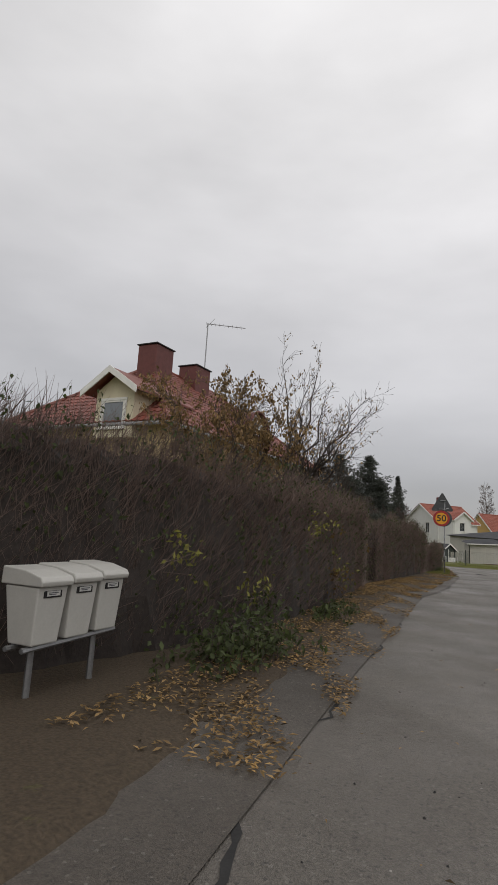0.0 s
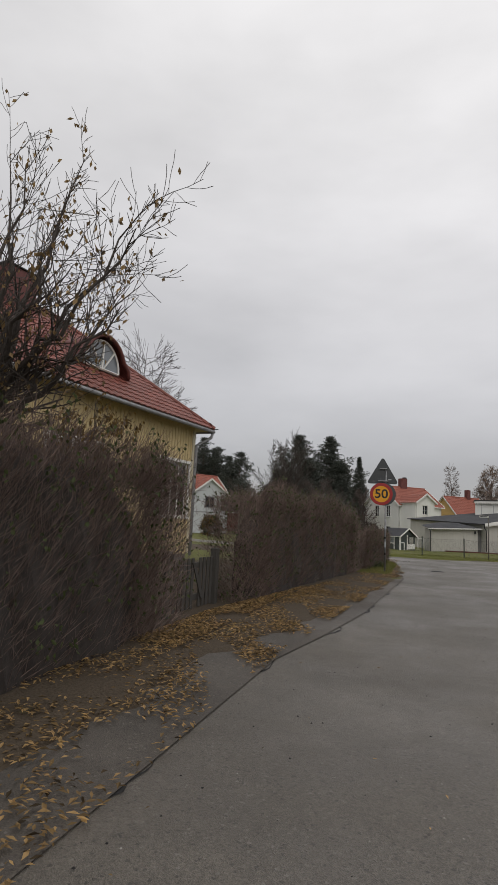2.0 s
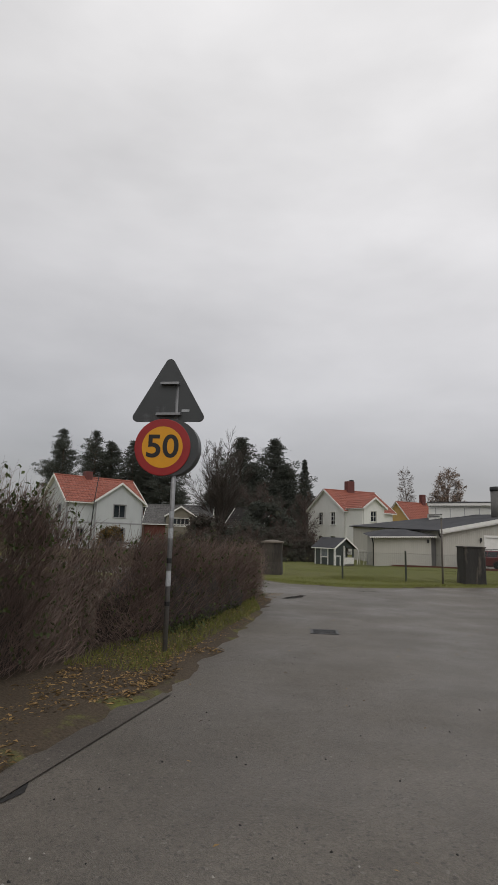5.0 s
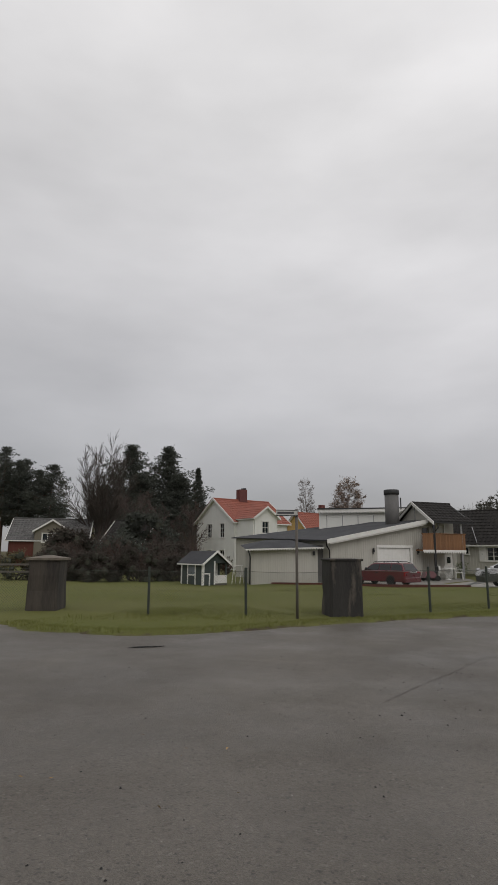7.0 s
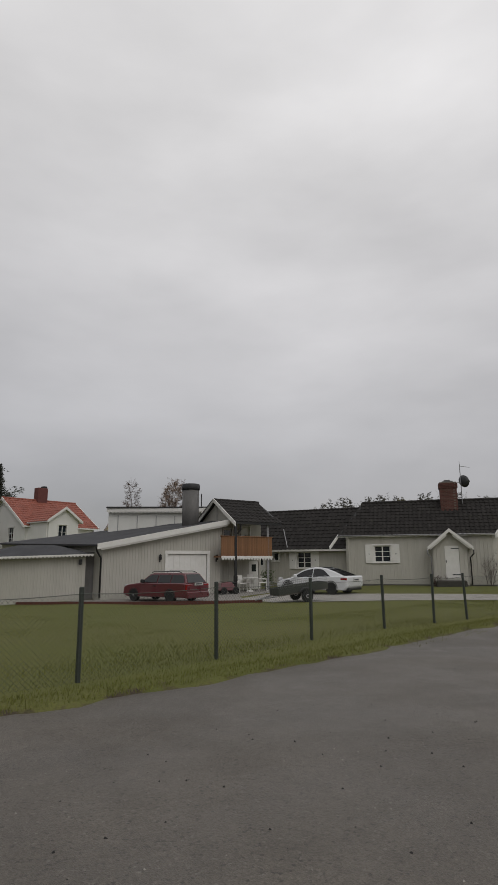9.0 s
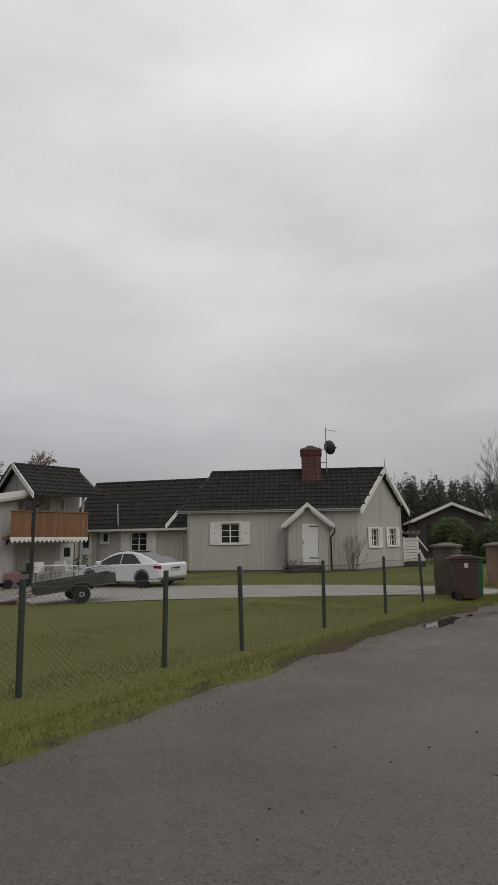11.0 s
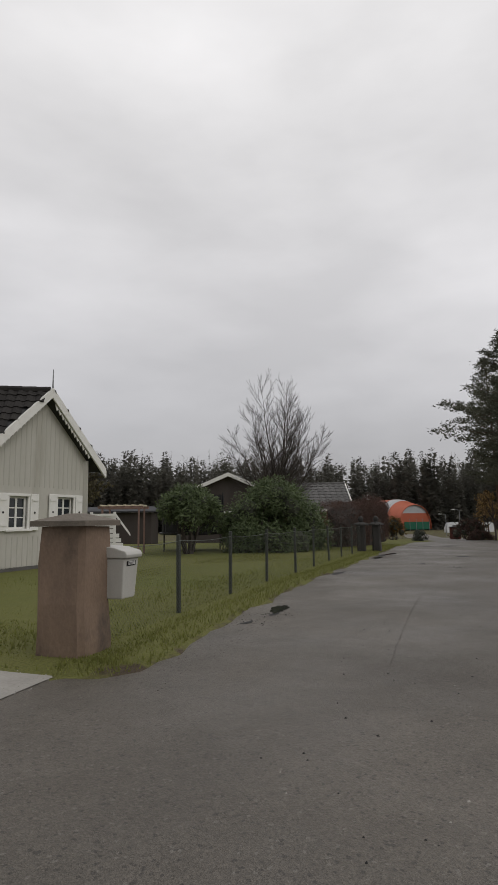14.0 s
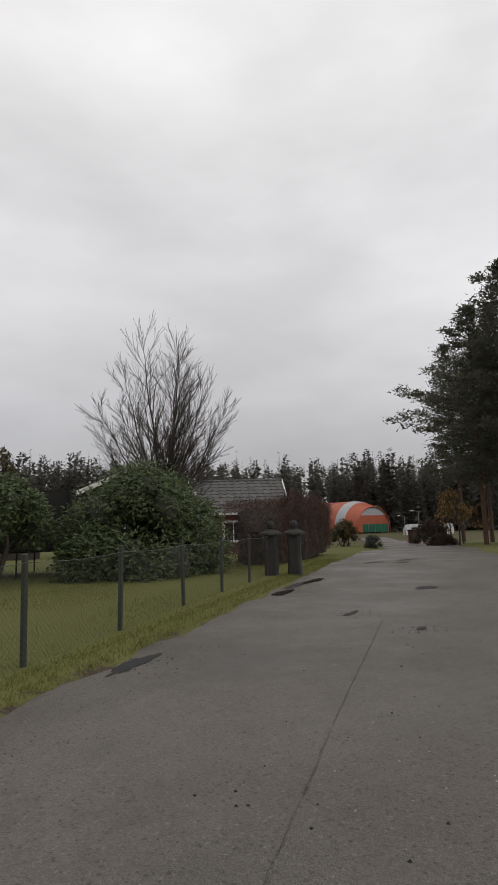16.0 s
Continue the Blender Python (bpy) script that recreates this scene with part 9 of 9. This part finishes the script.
evergreen_bush("rhododendron", (34.55, 63.3), 1.3, 1.2, 2.4, 22, "rhododendron with bare stems and a spreading crown", 3400, LEAF_RHODO, 0.13, z0=1.1)
fan_tree("bare_tree", (40.0, 64.4), "bare tree with fine ascending twigs behind the shrubs", 121, 8.0, 2.7, 15, BARK, 0.13, 0.0048, 1.4, 27, 10, 0.45)
tree("bare_shrub", (25.9, 59.68), "bare thin shrub beside the vestibule", 122, (1.5, 0.02), dict(SHRUB, count=(6, 4), wander=0.16), 0, None, 0.1, category="shrub", boles=4, bark=TWIG)
hedge("beech_hedge", [(41.2, 62.0, 0.9, 1.9), (42.6, 62.9, 1.1, 2.05), (44.6, 64.1, 1.1, 2.15), (47.0, 65.6, 1.1, 2.1), (50.8, 67.8, 0.8, 1.85)], "loose russet-brown hedge beside the gate pillars", 12000, 130, 4000, LEAF_BROWN, RUSSET_TWIG)
for x, y in ((39.86, 59.62), (40.28, 59.24)):
    p = pillar("gate_pillar", x, y, 34, 0.3, 1.0, DARK_POST, "dark gate pillar with a broad cap and ball", capped=False)
    z = land(x, y)
    part("cap", Geo().lathe([(0.3, 1.0), (0.28, 1.05), (0.08, 1.14)], 4), DARK_POST, p)
    part("ball", Geo().lathe([(0.04, 1.12), (0.09, 1.16), (0.1, 1.24), (0.08, 1.3), (0.03, 1.34)], 12), DARK_POST, p)
# dark boarded house with a low gable
h, M, q = gable_house("brown_house", 48.3, 80.35, -0.3, 58, 9.0, 6.0, 3.42, 4.7, BROWN_WOOD, TILE_GREY, "low dark brown boarded house with white gable edging", gable=[(2.6, 1.2, 0.8, 0.9, 1, 1)], over=0.4)
h, M, q = gable_house("low_house", 51.9, 75.0, -0.5, -38, 4.8, 6.0, 2.6, 4.3, RED_WOOD, TILE_GREY, "low house with a grey concrete tile roof", front=[(1.6, 0.9, 1.0, 1.0, 2, 1)])
sw = thing("garden_pergola", pose(32.95, 65.4, 0.0, 0, 0, -38) @ Matrix.Diagonal((0.68, 0.8, 1.0, 1.0)), "pinkish timber pergola and clothes frame", "pergola")
for x in (-1.0, 1.0):
    for y in (-0.7, 0.7):
        part("post", Geo().box(x - 0.045, y - 0.045, -0.1, x + 0.045, y + 0.045, 1.75, 0.008), PINK_WOOD, sw)
for y in (-0.75, 0.65):
    part("beam", Geo().box(-1.25, y, 1.75, 1.25, y + 0.1, 1.84), PINK_WOOD, sw)
for i in range(6):
    part("batten", Geo().box(-1.1 + i * 0.43, -0.9, 1.84, -1.03 + i * 0.43, 0.9, 1.9), CREAM, sw)
sd2 = thing("garden_shed", pose(38.6, 79.5, -0.2, 0, 0, -38), "long low dark garden shed", "shed")
part("shed_wall", Geo().box(-4.5, -1.3, -0.1, 3.0, 1.3, 2.0), BROWN_WOOD, sd2)
part("shed_roof", Geo().prism([(-4.8, -1.6, 2.05), (-4.8, 1.6, 2.4), (-4.8, 1.6, 2.48), (-4.8, -1.6, 2.13)], (8.1, 0, 0)), FELT, sd2)
tp = thing("trampoline_net", pose(36.2, 65.6, 0), "dark trampoline safety net", "trampoline")
part("net", Geo().lathe([(1.3, 0.8), (1.3, 2.3)], 18), SHADE_AND_BLACK, tp)
part("rim", Geo().lathe([(1.28, 0.7), (1.42, 0.74), (1.42, 0.8), (1.28, 0.8)], 18), BLACK, tp)
for i in range(6):
    a = i * 1.047
    part("net_pole", Geo().tube([(1.38 * math.cos(a), 1.38 * math.sin(a), 0), (1.38 * math.cos(a), 1.38 * math.sin(a), 2.4)], 0.025, 5), BLACK, tp)

# oak-like tree still in leaf
tree("leafy_tree", (52.0, 118.0), "round-topped tree with olive-brown leaves", 141, (9.6, 0.3), dict(BIG_BARE, ratio=0.5, levels=3), 6000, LEAF_BROWN_GREEN, 0.42)

# far end of the street
evergreen_bush("clipped_hedge", (61.5, 72.4), 0.8, 0.6, 0.85, 150, "low dark clipped hedge at the bend", 500, NEEDLE_DARK, 0.12)
evergreen_bush("yellow_shrub", (68.0, 80.0), 1.8, 1.4, 2.2, 151, "shrub with yellow-green autumn leaves", 700, LEAF_GOLD, 0.16)
evergreen_bush("brown_shrub", (71.6, 73.2), 1.7, 1.2, 0.75, 152, "low tangled brown shrubs by the verge", 900, LEAF_BROWN, 0.18)
evergreen_bush("brown_shrub", (75.5, 76.5), 2.8, 1.5, 2.0, 153, "brown shrubs under the pines", 900, LEAF_BROWN, 0.2)
bx = thing("red_box", pose(83.9, 83.4, land(83.9, 83.4), 0, 0, 30), "dark red timber shed like a transformer box", "utility box")
part("box_body", Geo().box(-0.8, -0.6, -0.1, 0.8, 0.6, 1.35, 0.03), RED_WOOD, bx)
part("box_roof", Geo().box(-0.9, -0.7, 1.35, 0.9, 0.7, 1.45, 0.03), BLACK, bx)

for i, (x, y) in enumerate(((132.9, 113.2), (138.3, 112.0))):
    cv = thing("caravan", pose(x, y, land(x, y), 0, 0, -40), "white caravan parked at the sports ground", "caravan", "caravans")
    prof = [(-2.9, 0.45), (-2.95, 1.3), (-2.5, 2.5), (-2.2, 2.6), (2.5, 2.6), (2.8, 2.4), (2.95, 1.2), (2.9, 0.45)]
    part("caravan_body", Geo().loft([[(px, -1.1, pz) for px, pz in prof], [(px, 1.1, pz) for px, pz in prof]]), CAR_WHITE, cv, bevel=0.08)
    for wa, wb_ in ((-1.8, -0.4), (0.6, 1.8)):
        part("caravan_window", Geo().box(wa, -1.13, 1.45, wb_, -1.1, 2.0), PANE, cv)
    part("caravan_wheel", Geo().lathe([(0.1, -0.1), (0.32, -0.09), (0.32, 0.09), (0.1, 0.1)], 14, (0.1, -1.0, 0.32), "y"), RUBBER, cv)

# vaulted sports hall
hl = thing("sports_hall", pose(158, 160, -1.8, 0, 0, 0), "orange vaulted tent sports hall with a pale front", "sports hall")
front_c = Vector((164.4, 149.4, -1.9))
HR, HH = 9.0, 9.0


def vault(t):
    a = math.pi * (1 - t)
    return Vector((math.cos(a) * HR, 0, math.sin(a) ** 0.8 * HH))


hm = Matrix.Identity(4)
hy = Vector((0.06, 1.0, 0)).normalized()      # along the hall, away from the front
hx = Vector((hy.y, -hy.x, 0))
for i in range(3):
    hm[i][0], hm[i][1], hm[i][2] = hx[i], hy[i], (0, 0, 1)[i]
hm.translation = front_c + Vector((1.2, -1.7, 0))
sheets = ((0.0, 4.0, HALL_ORANGE), (4.0, 7.0, HALL_GREY), (7.0, 11.5, HALL_ORANGE), (11.5, 19.0, HALL_RED))


def hoop(y):
    """The arch at y along the hall: the end draws in towards its front."""
    k = lerp(0.8, 1.0, min(1.0, y / 5.5))
    return [Vector((p.x * k, y, p.z * k)) for p in (vault(j / 20) for j in range(21))]


for lo_, hi_, mt_ in sheets:
    part("tent_sheet", Geo().loft([hoop(lerp(lo_, hi_, j / 3)) for j in range(4)], caps=False, closed=False), mt_, hl, m=hm, smooth=True)
end = hoop(0.0)
half_up = [p for p in end if p.z <= 5.0]
left_up, right_up = [p for p in half_up if p.x < 0], [p for p in half_up if p.x > 0]
part("front_sheet", Geo().face(*[p + Vector((0, 0.3, 0)) for p in left_up + right_up]), HALL_ORANGE, hl, m=hm)
part("front_sheet", Geo().face(*[p + Vector((0, 0.3, 0)) for p in [left_up[-1]] + [p for p in end if p.z > 5.0] + [right_up[0]]]), HALL_GREY, hl, m=hm)
part("front_arch", Geo().tube(end, 0.16, 6), HALL_ORANGE, hl, m=hm, smooth=True)
part("back_sheet", Geo().face(*hoop(19.0)[::-1]), HALL_RED, hl, m=hm)
nt = thing("wind_net", pose(166, 146, -2.2), "green wind net along a tennis court fence", "net fence")
ntm = wall_frame((160.8, 148.4), (168.1, 142.7))
part("net", Geo().box(0, 0, -1.9, 7.6, 0.06, 0.3), NET_GREEN, nt, m=ntm)
for i in range(5):
    part("net_post", Geo().box(i * 1.88 - 0.05, -0.1, -2.3, i * 1.88 + 0.05, 0, 1.2), GALV, nt, m=ntm)


def lamp_post(x, y, top):
    l_ = thing("street_lamp", pose(x, y, land(x, y)), "slim grey street lamp with a flat head", "street lamp", "street lamps")
    part("pole", Geo().tube([(0, 0, -0.1), (0, 0, top)], [0.09, 0.05], 8), GALV, l_)
    part("arm", Geo().tube([(0, 0, top), (-0.9, 0.5, top + 0.12)], 0.035, 6), GALV, l_)
    part("lamp_head", Geo().box(-1.5, 0.35, top + 0.05, -0.7, 0.65, top + 0.2, 0.04), SIGN_WHITE, l_)


lamp_post(122.2, 109.4, 4.2)
lamp_post(110.7, 99.3, 4.6)

# pines on the right of the far street
for i, (x, y, top, cf, sp, sd) in enumerate(((71.0, 66.6, 20.3, 0.3, 4.3, 1), (72.2, 69.9, 18.5, 0.25, 3.6, 2), (76.0, 66.0, 22.5, 0.35, 4.4, 3), (80.0, 72.0, 21, 0.3, 4.0, 4), (74.5, 62.0, 22, 0.3, 4.2, 5), (84, 75, 20, 0.3, 4, 6), (66.5, 60.5, 20, 0.4, 4.0, 7), (88, 80, 21, 0.3, 4, 8))):
    conifer("pine_tree", (x, y), top, cf, sp * 1.2, 200 + sd, "tall pine with a reddish trunk beside the street", NEEDLE, 150, 22, 1.5)
for i, (x, y) in enumerate(((72.5, 72.2), (76.5, 74.0), (80, 77.0))):
    tree("young_oak", (x, y), "young tree with russet leaves under the pines", 220 + i, (3.4, 0.08), dict(BARE, count=(9, 7, 5)), 900, LEAF_FALLEN, 0.2, bark=TWIG)


# ---- the forest at the horizon ----
def forest(name, places, label, mat, seed, boughs=165, sprays=30, broad=1.0):
    """Far conifers, each a stem with many ragged boughs and loose sprays at its outline."""
    rng = random.Random(seed)
    g = Geo()
    for x, y, z, hgt in places:
        spruce = rng.random() < 0.6
        sp = hgt * (rng.uniform(0.075, 0.11) if spruce else rng.uniform(0.08, 0.12)) * broad
        low = 0.06 if spruce else rng.uniform(0.2, 0.4)

        def wide(f):
            u = (f - low) / (1 - low)
            return sp * ((1 - u) ** 0.85 + 0.04 if spruce else math.sqrt(max(0.03, 1 - (1.7 * u - 0.7) ** 2)))
        for k in range(boughs):
            f = lerp(low, 0.985, rng.random() ** 0.85)
            a = rng.uniform(0, 6.283)
            w = wide(f) * rng.uniform(0.65, 1.12)
            out = Vector((math.cos(a), math.sin(a), -0.35 if spruce else rng.uniform(-0.1, 0.5)))
            roll = rng.uniform(-1.3, 1.3)
            side = (Vector((-math.sin(a), math.cos(a), 0)) * math.cos(roll) + Vector((0, 0, 1)) * math.sin(roll)) * w * rng.uniform(0.22, 0.34)
            p = Vector((x, y, z + hgt * f)) + out * w * rng.uniform(0.1, 0.45)
            q = len(g.v)
            g.v.extend((tuple(p + side), tuple(p - side), tuple(p + out * w * 0.6)))
            g.f.append((q, q + 1, q + 2))
        for k in range(sprays):
            f = lerp(low, 1.0, rng.random() ** 0.7)
            a = rng.uniform(0, 6.283)
            rr = wide(f) * rng.uniform(0.7, 1.2)
            c = Vector((x + math.cos(a) * rr, y + math.sin(a) * rr, z + hgt * (f - 0.01)))
            s = hgt * 0.022 * rng.uniform(0.5, 1.4)
            d = Vector((math.cos(a), math.sin(a), rng.uniform(-0.5, 0.9))) * s
            w = Vector((rng.uniform(-1, 1), rng.uniform(-1, 1), rng.uniform(-0.8, 0.8))) * s * 0.3
            q = len(g.v)
            g.v.extend((tuple(c - w), tuple(c + w), tuple(c + d)))
            g.f.append((q, q + 1, q + 2))
        q = len(g.v)
        g.v.extend(((x - 0.22, y, z), (x + 0.22, y, z), (x, y, z + hgt), (x, y - 0.22, z), (x, y + 0.22, z)))
        g.f.extend(((q, q + 1, q + 2), (q + 3, q + 4, q + 2)))
    single(name, g, mat, label, "forest", kind="stuff")


r_ = random.Random(77)
places = []
for i in range(1500):
    a = radians(r_.uniform(-14, 92))
    d = 178 + 60 * r_.random() ** 1.4
    x, y = 27 + d * math.cos(a), 47 + d * math.sin(a)
    if (x - 150) ** 2 + (y - 165) ** 2 < 22 ** 2:
        continue
    fall = max(0.45, 1 - 0.05 * max(0, math.degrees(a) - 74)) * lerp(0.9, 1.02, float(step(22, 50, np.float64(math.degrees(a)))))
    places.append((x, y, land(x, y) - 0.5, fall * r_.choice((r_.uniform(21.5, 26), r_.uniform(24, 28.5))) * (0.8 + 0.2 * d / 215)))
forest("pine_forest", places, "dark pine and spruce forest closing the horizon", FOREST, 5)
forest("forest_undergrowth", [(x, y, z, h * r_.uniform(0.55, 0.8)) for x, y, z, h in places[::3]], "lower dense trees filling the forest edge", FOREST, 8, 200, 10, 2.2)
places = []
for i in range(130):
    a = radians(r_.uniform(92, 235))
    d = 190 + 90 * r_.random()
    x, y = 10 + d * math.cos(a), 40 + d * math.sin(a)
    places.append((x, y, -0.5, r_.uniform(9, 14)))
for i in range(120):
    a = radians(r_.uniform(235, 346))
    d = 90 + 60 * r_.random()
    x, y = 15 + d * math.cos(a), 35 + d * math.sin(a)
    places.append((x, y, -0.5, r_.uniform(9, 15)))
forest("distant_woods", places, "distant low woods round the village", FOREST, 6, 60, 30)


# ---- wear and small things on the streets ----
def crack(name, pts, wide, label, mat=None, seed=1, loose=1.0):
    """A ragged open joint: a thin strip of dark filling with uneven edges, proud of the asphalt by a little."""
    rng = random.Random(seed)
    fine = []
    for (xa, ya), (xb, yb) in zip(pts, pts[1:]):
        n = max(2, int(math.hypot(xb - xa, yb - ya) / 0.12))
        for i in range(n):
            t = i / n
            fine.append(Vector((lerp(xa, xb, t) + loose * (rng.gauss(0, 0.018) + 0.085 * math.sin(lerp(ya, yb, t) * 2.6) + 0.03 * math.sin(lerp(ya, yb, t) * 6.1)), lerp(ya, yb, t) + loose * rng.gauss(0, 0.02), 0)))
    fine.append(fine[-1] * 2 - fine[-2])
    g = Geo()
    rows = []
    for i, p in enumerate(fine):
        d = (fine[min(i + 1, len(fine) - 1)] - fine[max(i - 1, 0)]).normalized()
        s = Vector((-d.y, d.x, 0)) * wide * rng.uniform(0.1, 1.25) * (0.2 if i in (0, len(fine) - 1) else 1)
        z = Vector((0, 0, land(p.x, p.y) + 0.005))
        rows.append((p + s + z, p - s + z))
    for (a, b), (c, d) in zip(rows, rows[1:]):
        g.face(a, b, d, c)
    return single(name, g, mat or CRACK, label, "road crack", kind="structure")


def patch(name, x, y, rx, ry, rz, mat, label, z=0.006, seed=1, n=26, rough=0.28):
    rng = random.Random(seed)
    m = pose(x, y, 0, 0, 0, rz)
    pts = []
    ph = [rng.uniform(0, 6.283) for _ in range(4)]
    for i in range(n):
        a = 6.283 * i / n
        k = 1 + rough * (math.sin(2 * a + ph[0]) * 0.45 + math.sin(3 * a + ph[1]) * 0.4 + math.sin(7 * a + ph[2]) * 0.3 + math.sin(13 * a + ph[3]) * 0.2) + rng.uniform(-0.1, 0.1)
        p = m @ Vector((rx * k * math.cos(a), ry * k * math.sin(a), 0))
        pts.append((p.x, p.y, land(p.x, p.y) + z))
    return single(name, Geo().face(*pts), mat, label, "road patch", kind="structure")


crack("edge_crack", [(-1.5, -6), (-1.5, 2), (-1.43, 6.2), (-1.4, 8.5), (-1.36, 10.7), (-1.12, 12.1), (-0.8, 14.5), (-0.6, 18), (-0.46, 21.6)], 0.024, "ragged dark crack along the asphalt edge", seed=3)
for i, (a, b) in enumerate((((-1.4, 9.6), (-2.0, 9.75)), ((-1.3, 11.0), (-2.1, 11.25)), ((-0.95, 13.4), (-1.8, 13.7)), ((-0.75, 15.0), (-1.5, 15.4)), ((-1.42, 6.9), (-2.1, 7.2)), ((-0.6, 17.6), (-1.2, 18.0)))):
    crack("side_crack", [a, ((a[0] + b[0]) / 2, a[1] + 0.04), b], 0.02, "short dark crack across the old shoulder", seed=10 + i)
for i, pts in enumerate((((27.2, 48.4), (27.91, 48.88), (28.79, 49.44), (30.12, 50.27), (32.87, 51.94), (36.5, 54.1)), ((4.3, 30.5), (4.84, 31.33), (5.26, 31.9), (6.07, 33.09), (6.8, 33.2)))):
    crack("seam_crack", pts, 0.004, "hairline crack along a seam of the asphalt", OLD_ASPHALT, seed=50 + i, loose=0.12)
# damp and broken patches along the lawn edge: (x, y, half length, half width, turn, surface)
WEAR = (
    (19.25, 45.66, 0.8, 0.17, 37, "water"), (20.3, 46.15, 0.2, 0.05, 35, "water"), 
    (20.95, 46.22, 0.22, 0.05, 10, "hole"), (21.9, 46.5, 0.2, 0.08, 20, "hole"),
    (33.1, 54.5, 0.4, 0.1, 30, "hole"), (28.62, 51.42, 0.34, 0.11, 42, "water"), (28.3, 51.14, 0.13, 0.05, 30, "hole"), (27.65, 50.88, 0.14, 0.035, 20, "hole"), (37.8, 57.2, 0.5, 0.12, 28, "water"), (38.9, 57.9, 0.7, 0.14, 25, "hole"), (39.7, 58.15, 0.6, 0.12, 25, "water"),
    (36.7, 54.75, 0.22, 0.06, 20, "hole"), (39.96, 55.54, 0.3, 0.16, 20, "hole"), (45.0, 60.4, 0.6, 0.2, 8, "hole"), (45.4, 59.6, 0.4, 0.2, 30, "hole"), (47.2, 60.6, 0.7, 0.2, 10, "hole"), (36.3, 53.4, 0.1, 0.05, 10, "hole"),
    (1.2, 33.4, 0.22, 0.07, 25, "water"), (-0.5, 30.9, 0.5, 0.12, 75, "water"))
for i, (x, y, rx, ry, rz, what) in enumerate(WEAR):
    m_, z, name, label = {"water": (WET, 0.0065, "puddle", "shallow rain puddle on the asphalt"), "hole": (CRACK, 0.0045, "broken_patch", "shallow broken hole in the asphalt with loose crumbs")}[what]
    patch(name, x, y, rx, ry, rz, m_, label, z + i * 0.00005, 30 + i, 64, 0.32)

dg = thing("drain_grate", pose(0.68, 26.05, 0, 0, 0, 8) @ Matrix.Scale(0.66, 4), "rusty cast-iron drain grate in the street", "drain grate")
part("grate_frame", Geo().box(-0.33, -0.33, -0.06, -0.27, 0.33, 0.012).box(0.27, -0.33, -0.06, 0.33, 0.33, 0.012).box(-0.27, -0.33, -0.06, 0.27, -0.27, 0.012).box(-0.27, 0.27, -0.06, 0.27, 0.33, 0.012), BLACK, dg)
for i in range(8):
    part("grate_bar", Geo().box(-0.27, -0.235 + i * 0.067, -0.05, 0.27, -0.205 + i * 0.067, 0.011), BLACK, dg)
# No real pit: a thin near-black plate paints the shade between the bars.
part("grate_pit", Geo().box(-0.27, -0.27, 0.002, 0.27, 0.27, 0.004), SHADE_AND_BLACK, dg)


def grit(name, count, where, label, size, mat, seed):
    rng = random.Random(seed)
    g = Geo()
    for _ in range(count):
        x, y = where(rng)
        s = size * rng.uniform(0.4, 1.5)
        a = rng.uniform(0, 6.283)
        z = land(x, y)
        ring = [(x + s * math.cos(a + k * 1.571) * rng.uniform(0.6, 1), y + s * math.sin(a + k * 1.571) * rng.uniform(0.6, 1), z) for k in range(4)]
        tip = (x + rng.uniform(-0.3, 0.3) * s, y, z + s * rng.uniform(0.5, 0.9))
        k = len(g.v)
        g.v += ring + [tip]
        g.f += [(k, k + 1, k + 4), (k + 1, k + 2, k + 4), (k + 2, k + 3, k + 4), (k + 3, k, k + 4)]
    single(name, g, mat, label, "grit", kind="stuff")


def on_first(r):
    return r.uniform(-1.3, 4.5), r.uniform(-3, 33)


def on_second(r):
    t, o = r.random(), r.random()
    return lerp(2, 46, t) + o * 3.0, lerp(33.2, 61.0, t) - o * 5.0 


grit("dark_grit", 900, on_first, "scattered dark grit on the asphalt", 0.009, CRACK, 1)
grit("dark_grit", 1900, on_second, "scattered dark grit and crumbs on the asphalt", 0.01, CRACK, 2)
grit("pale_grit", 1500, on_second, "pale stones worked out of the asphalt", 0.008, CONCRETE, 3)
grit("pale_grit", 900, on_first, "pale stones worked out of the asphalt", 0.007, CONCRETE, 4)
for i, (x, y, rx, ry, rz, what) in enumerate(w for w in WEAR if w[5] == "hole"):
    grit("asphalt_crumbs", 60, lambda r: (x + r.gauss(0, rx * 0.7 + 0.1), y + r.gauss(0, rx * 0.5 + 0.1)), "loose crumbs round a broken patch", 0.011, CRACK, 60 + i)
grit("dirt_crumbs", 1300, lambda r: (lambda t: (lerp(16.5, 23.0, t) + r.gauss(0, 0.1), lerp(43.9, 47.5, t) + r.gauss(0, 0.22)))(r.random()), "mud crumbs along the worn lawn edge", 0.007, OLD_ASPHALT, 5)
grit("dirt_crumbs", 1100, lambda r: (lambda t: (lerp(25.5, 41.0, t) + r.gauss(0, 0.12), lerp(49.3, 58.9, t) + r.gauss(0, 0.22)))(r.random()), "mud crumbs along the second lawn edge", 0.007, OLD_ASPHALT, 6)
grit("gravel_crumbs", 700, lambda r: (lambda t: (lerp(23.1, 25.1, t) + r.gauss(0, 0.14), lerp(49.05, 50.3, t) + r.gauss(0, 0.1)))(r.random()), "pale gravel crumbs where the drive meets the street", 0.012, CONCRETE, 7)
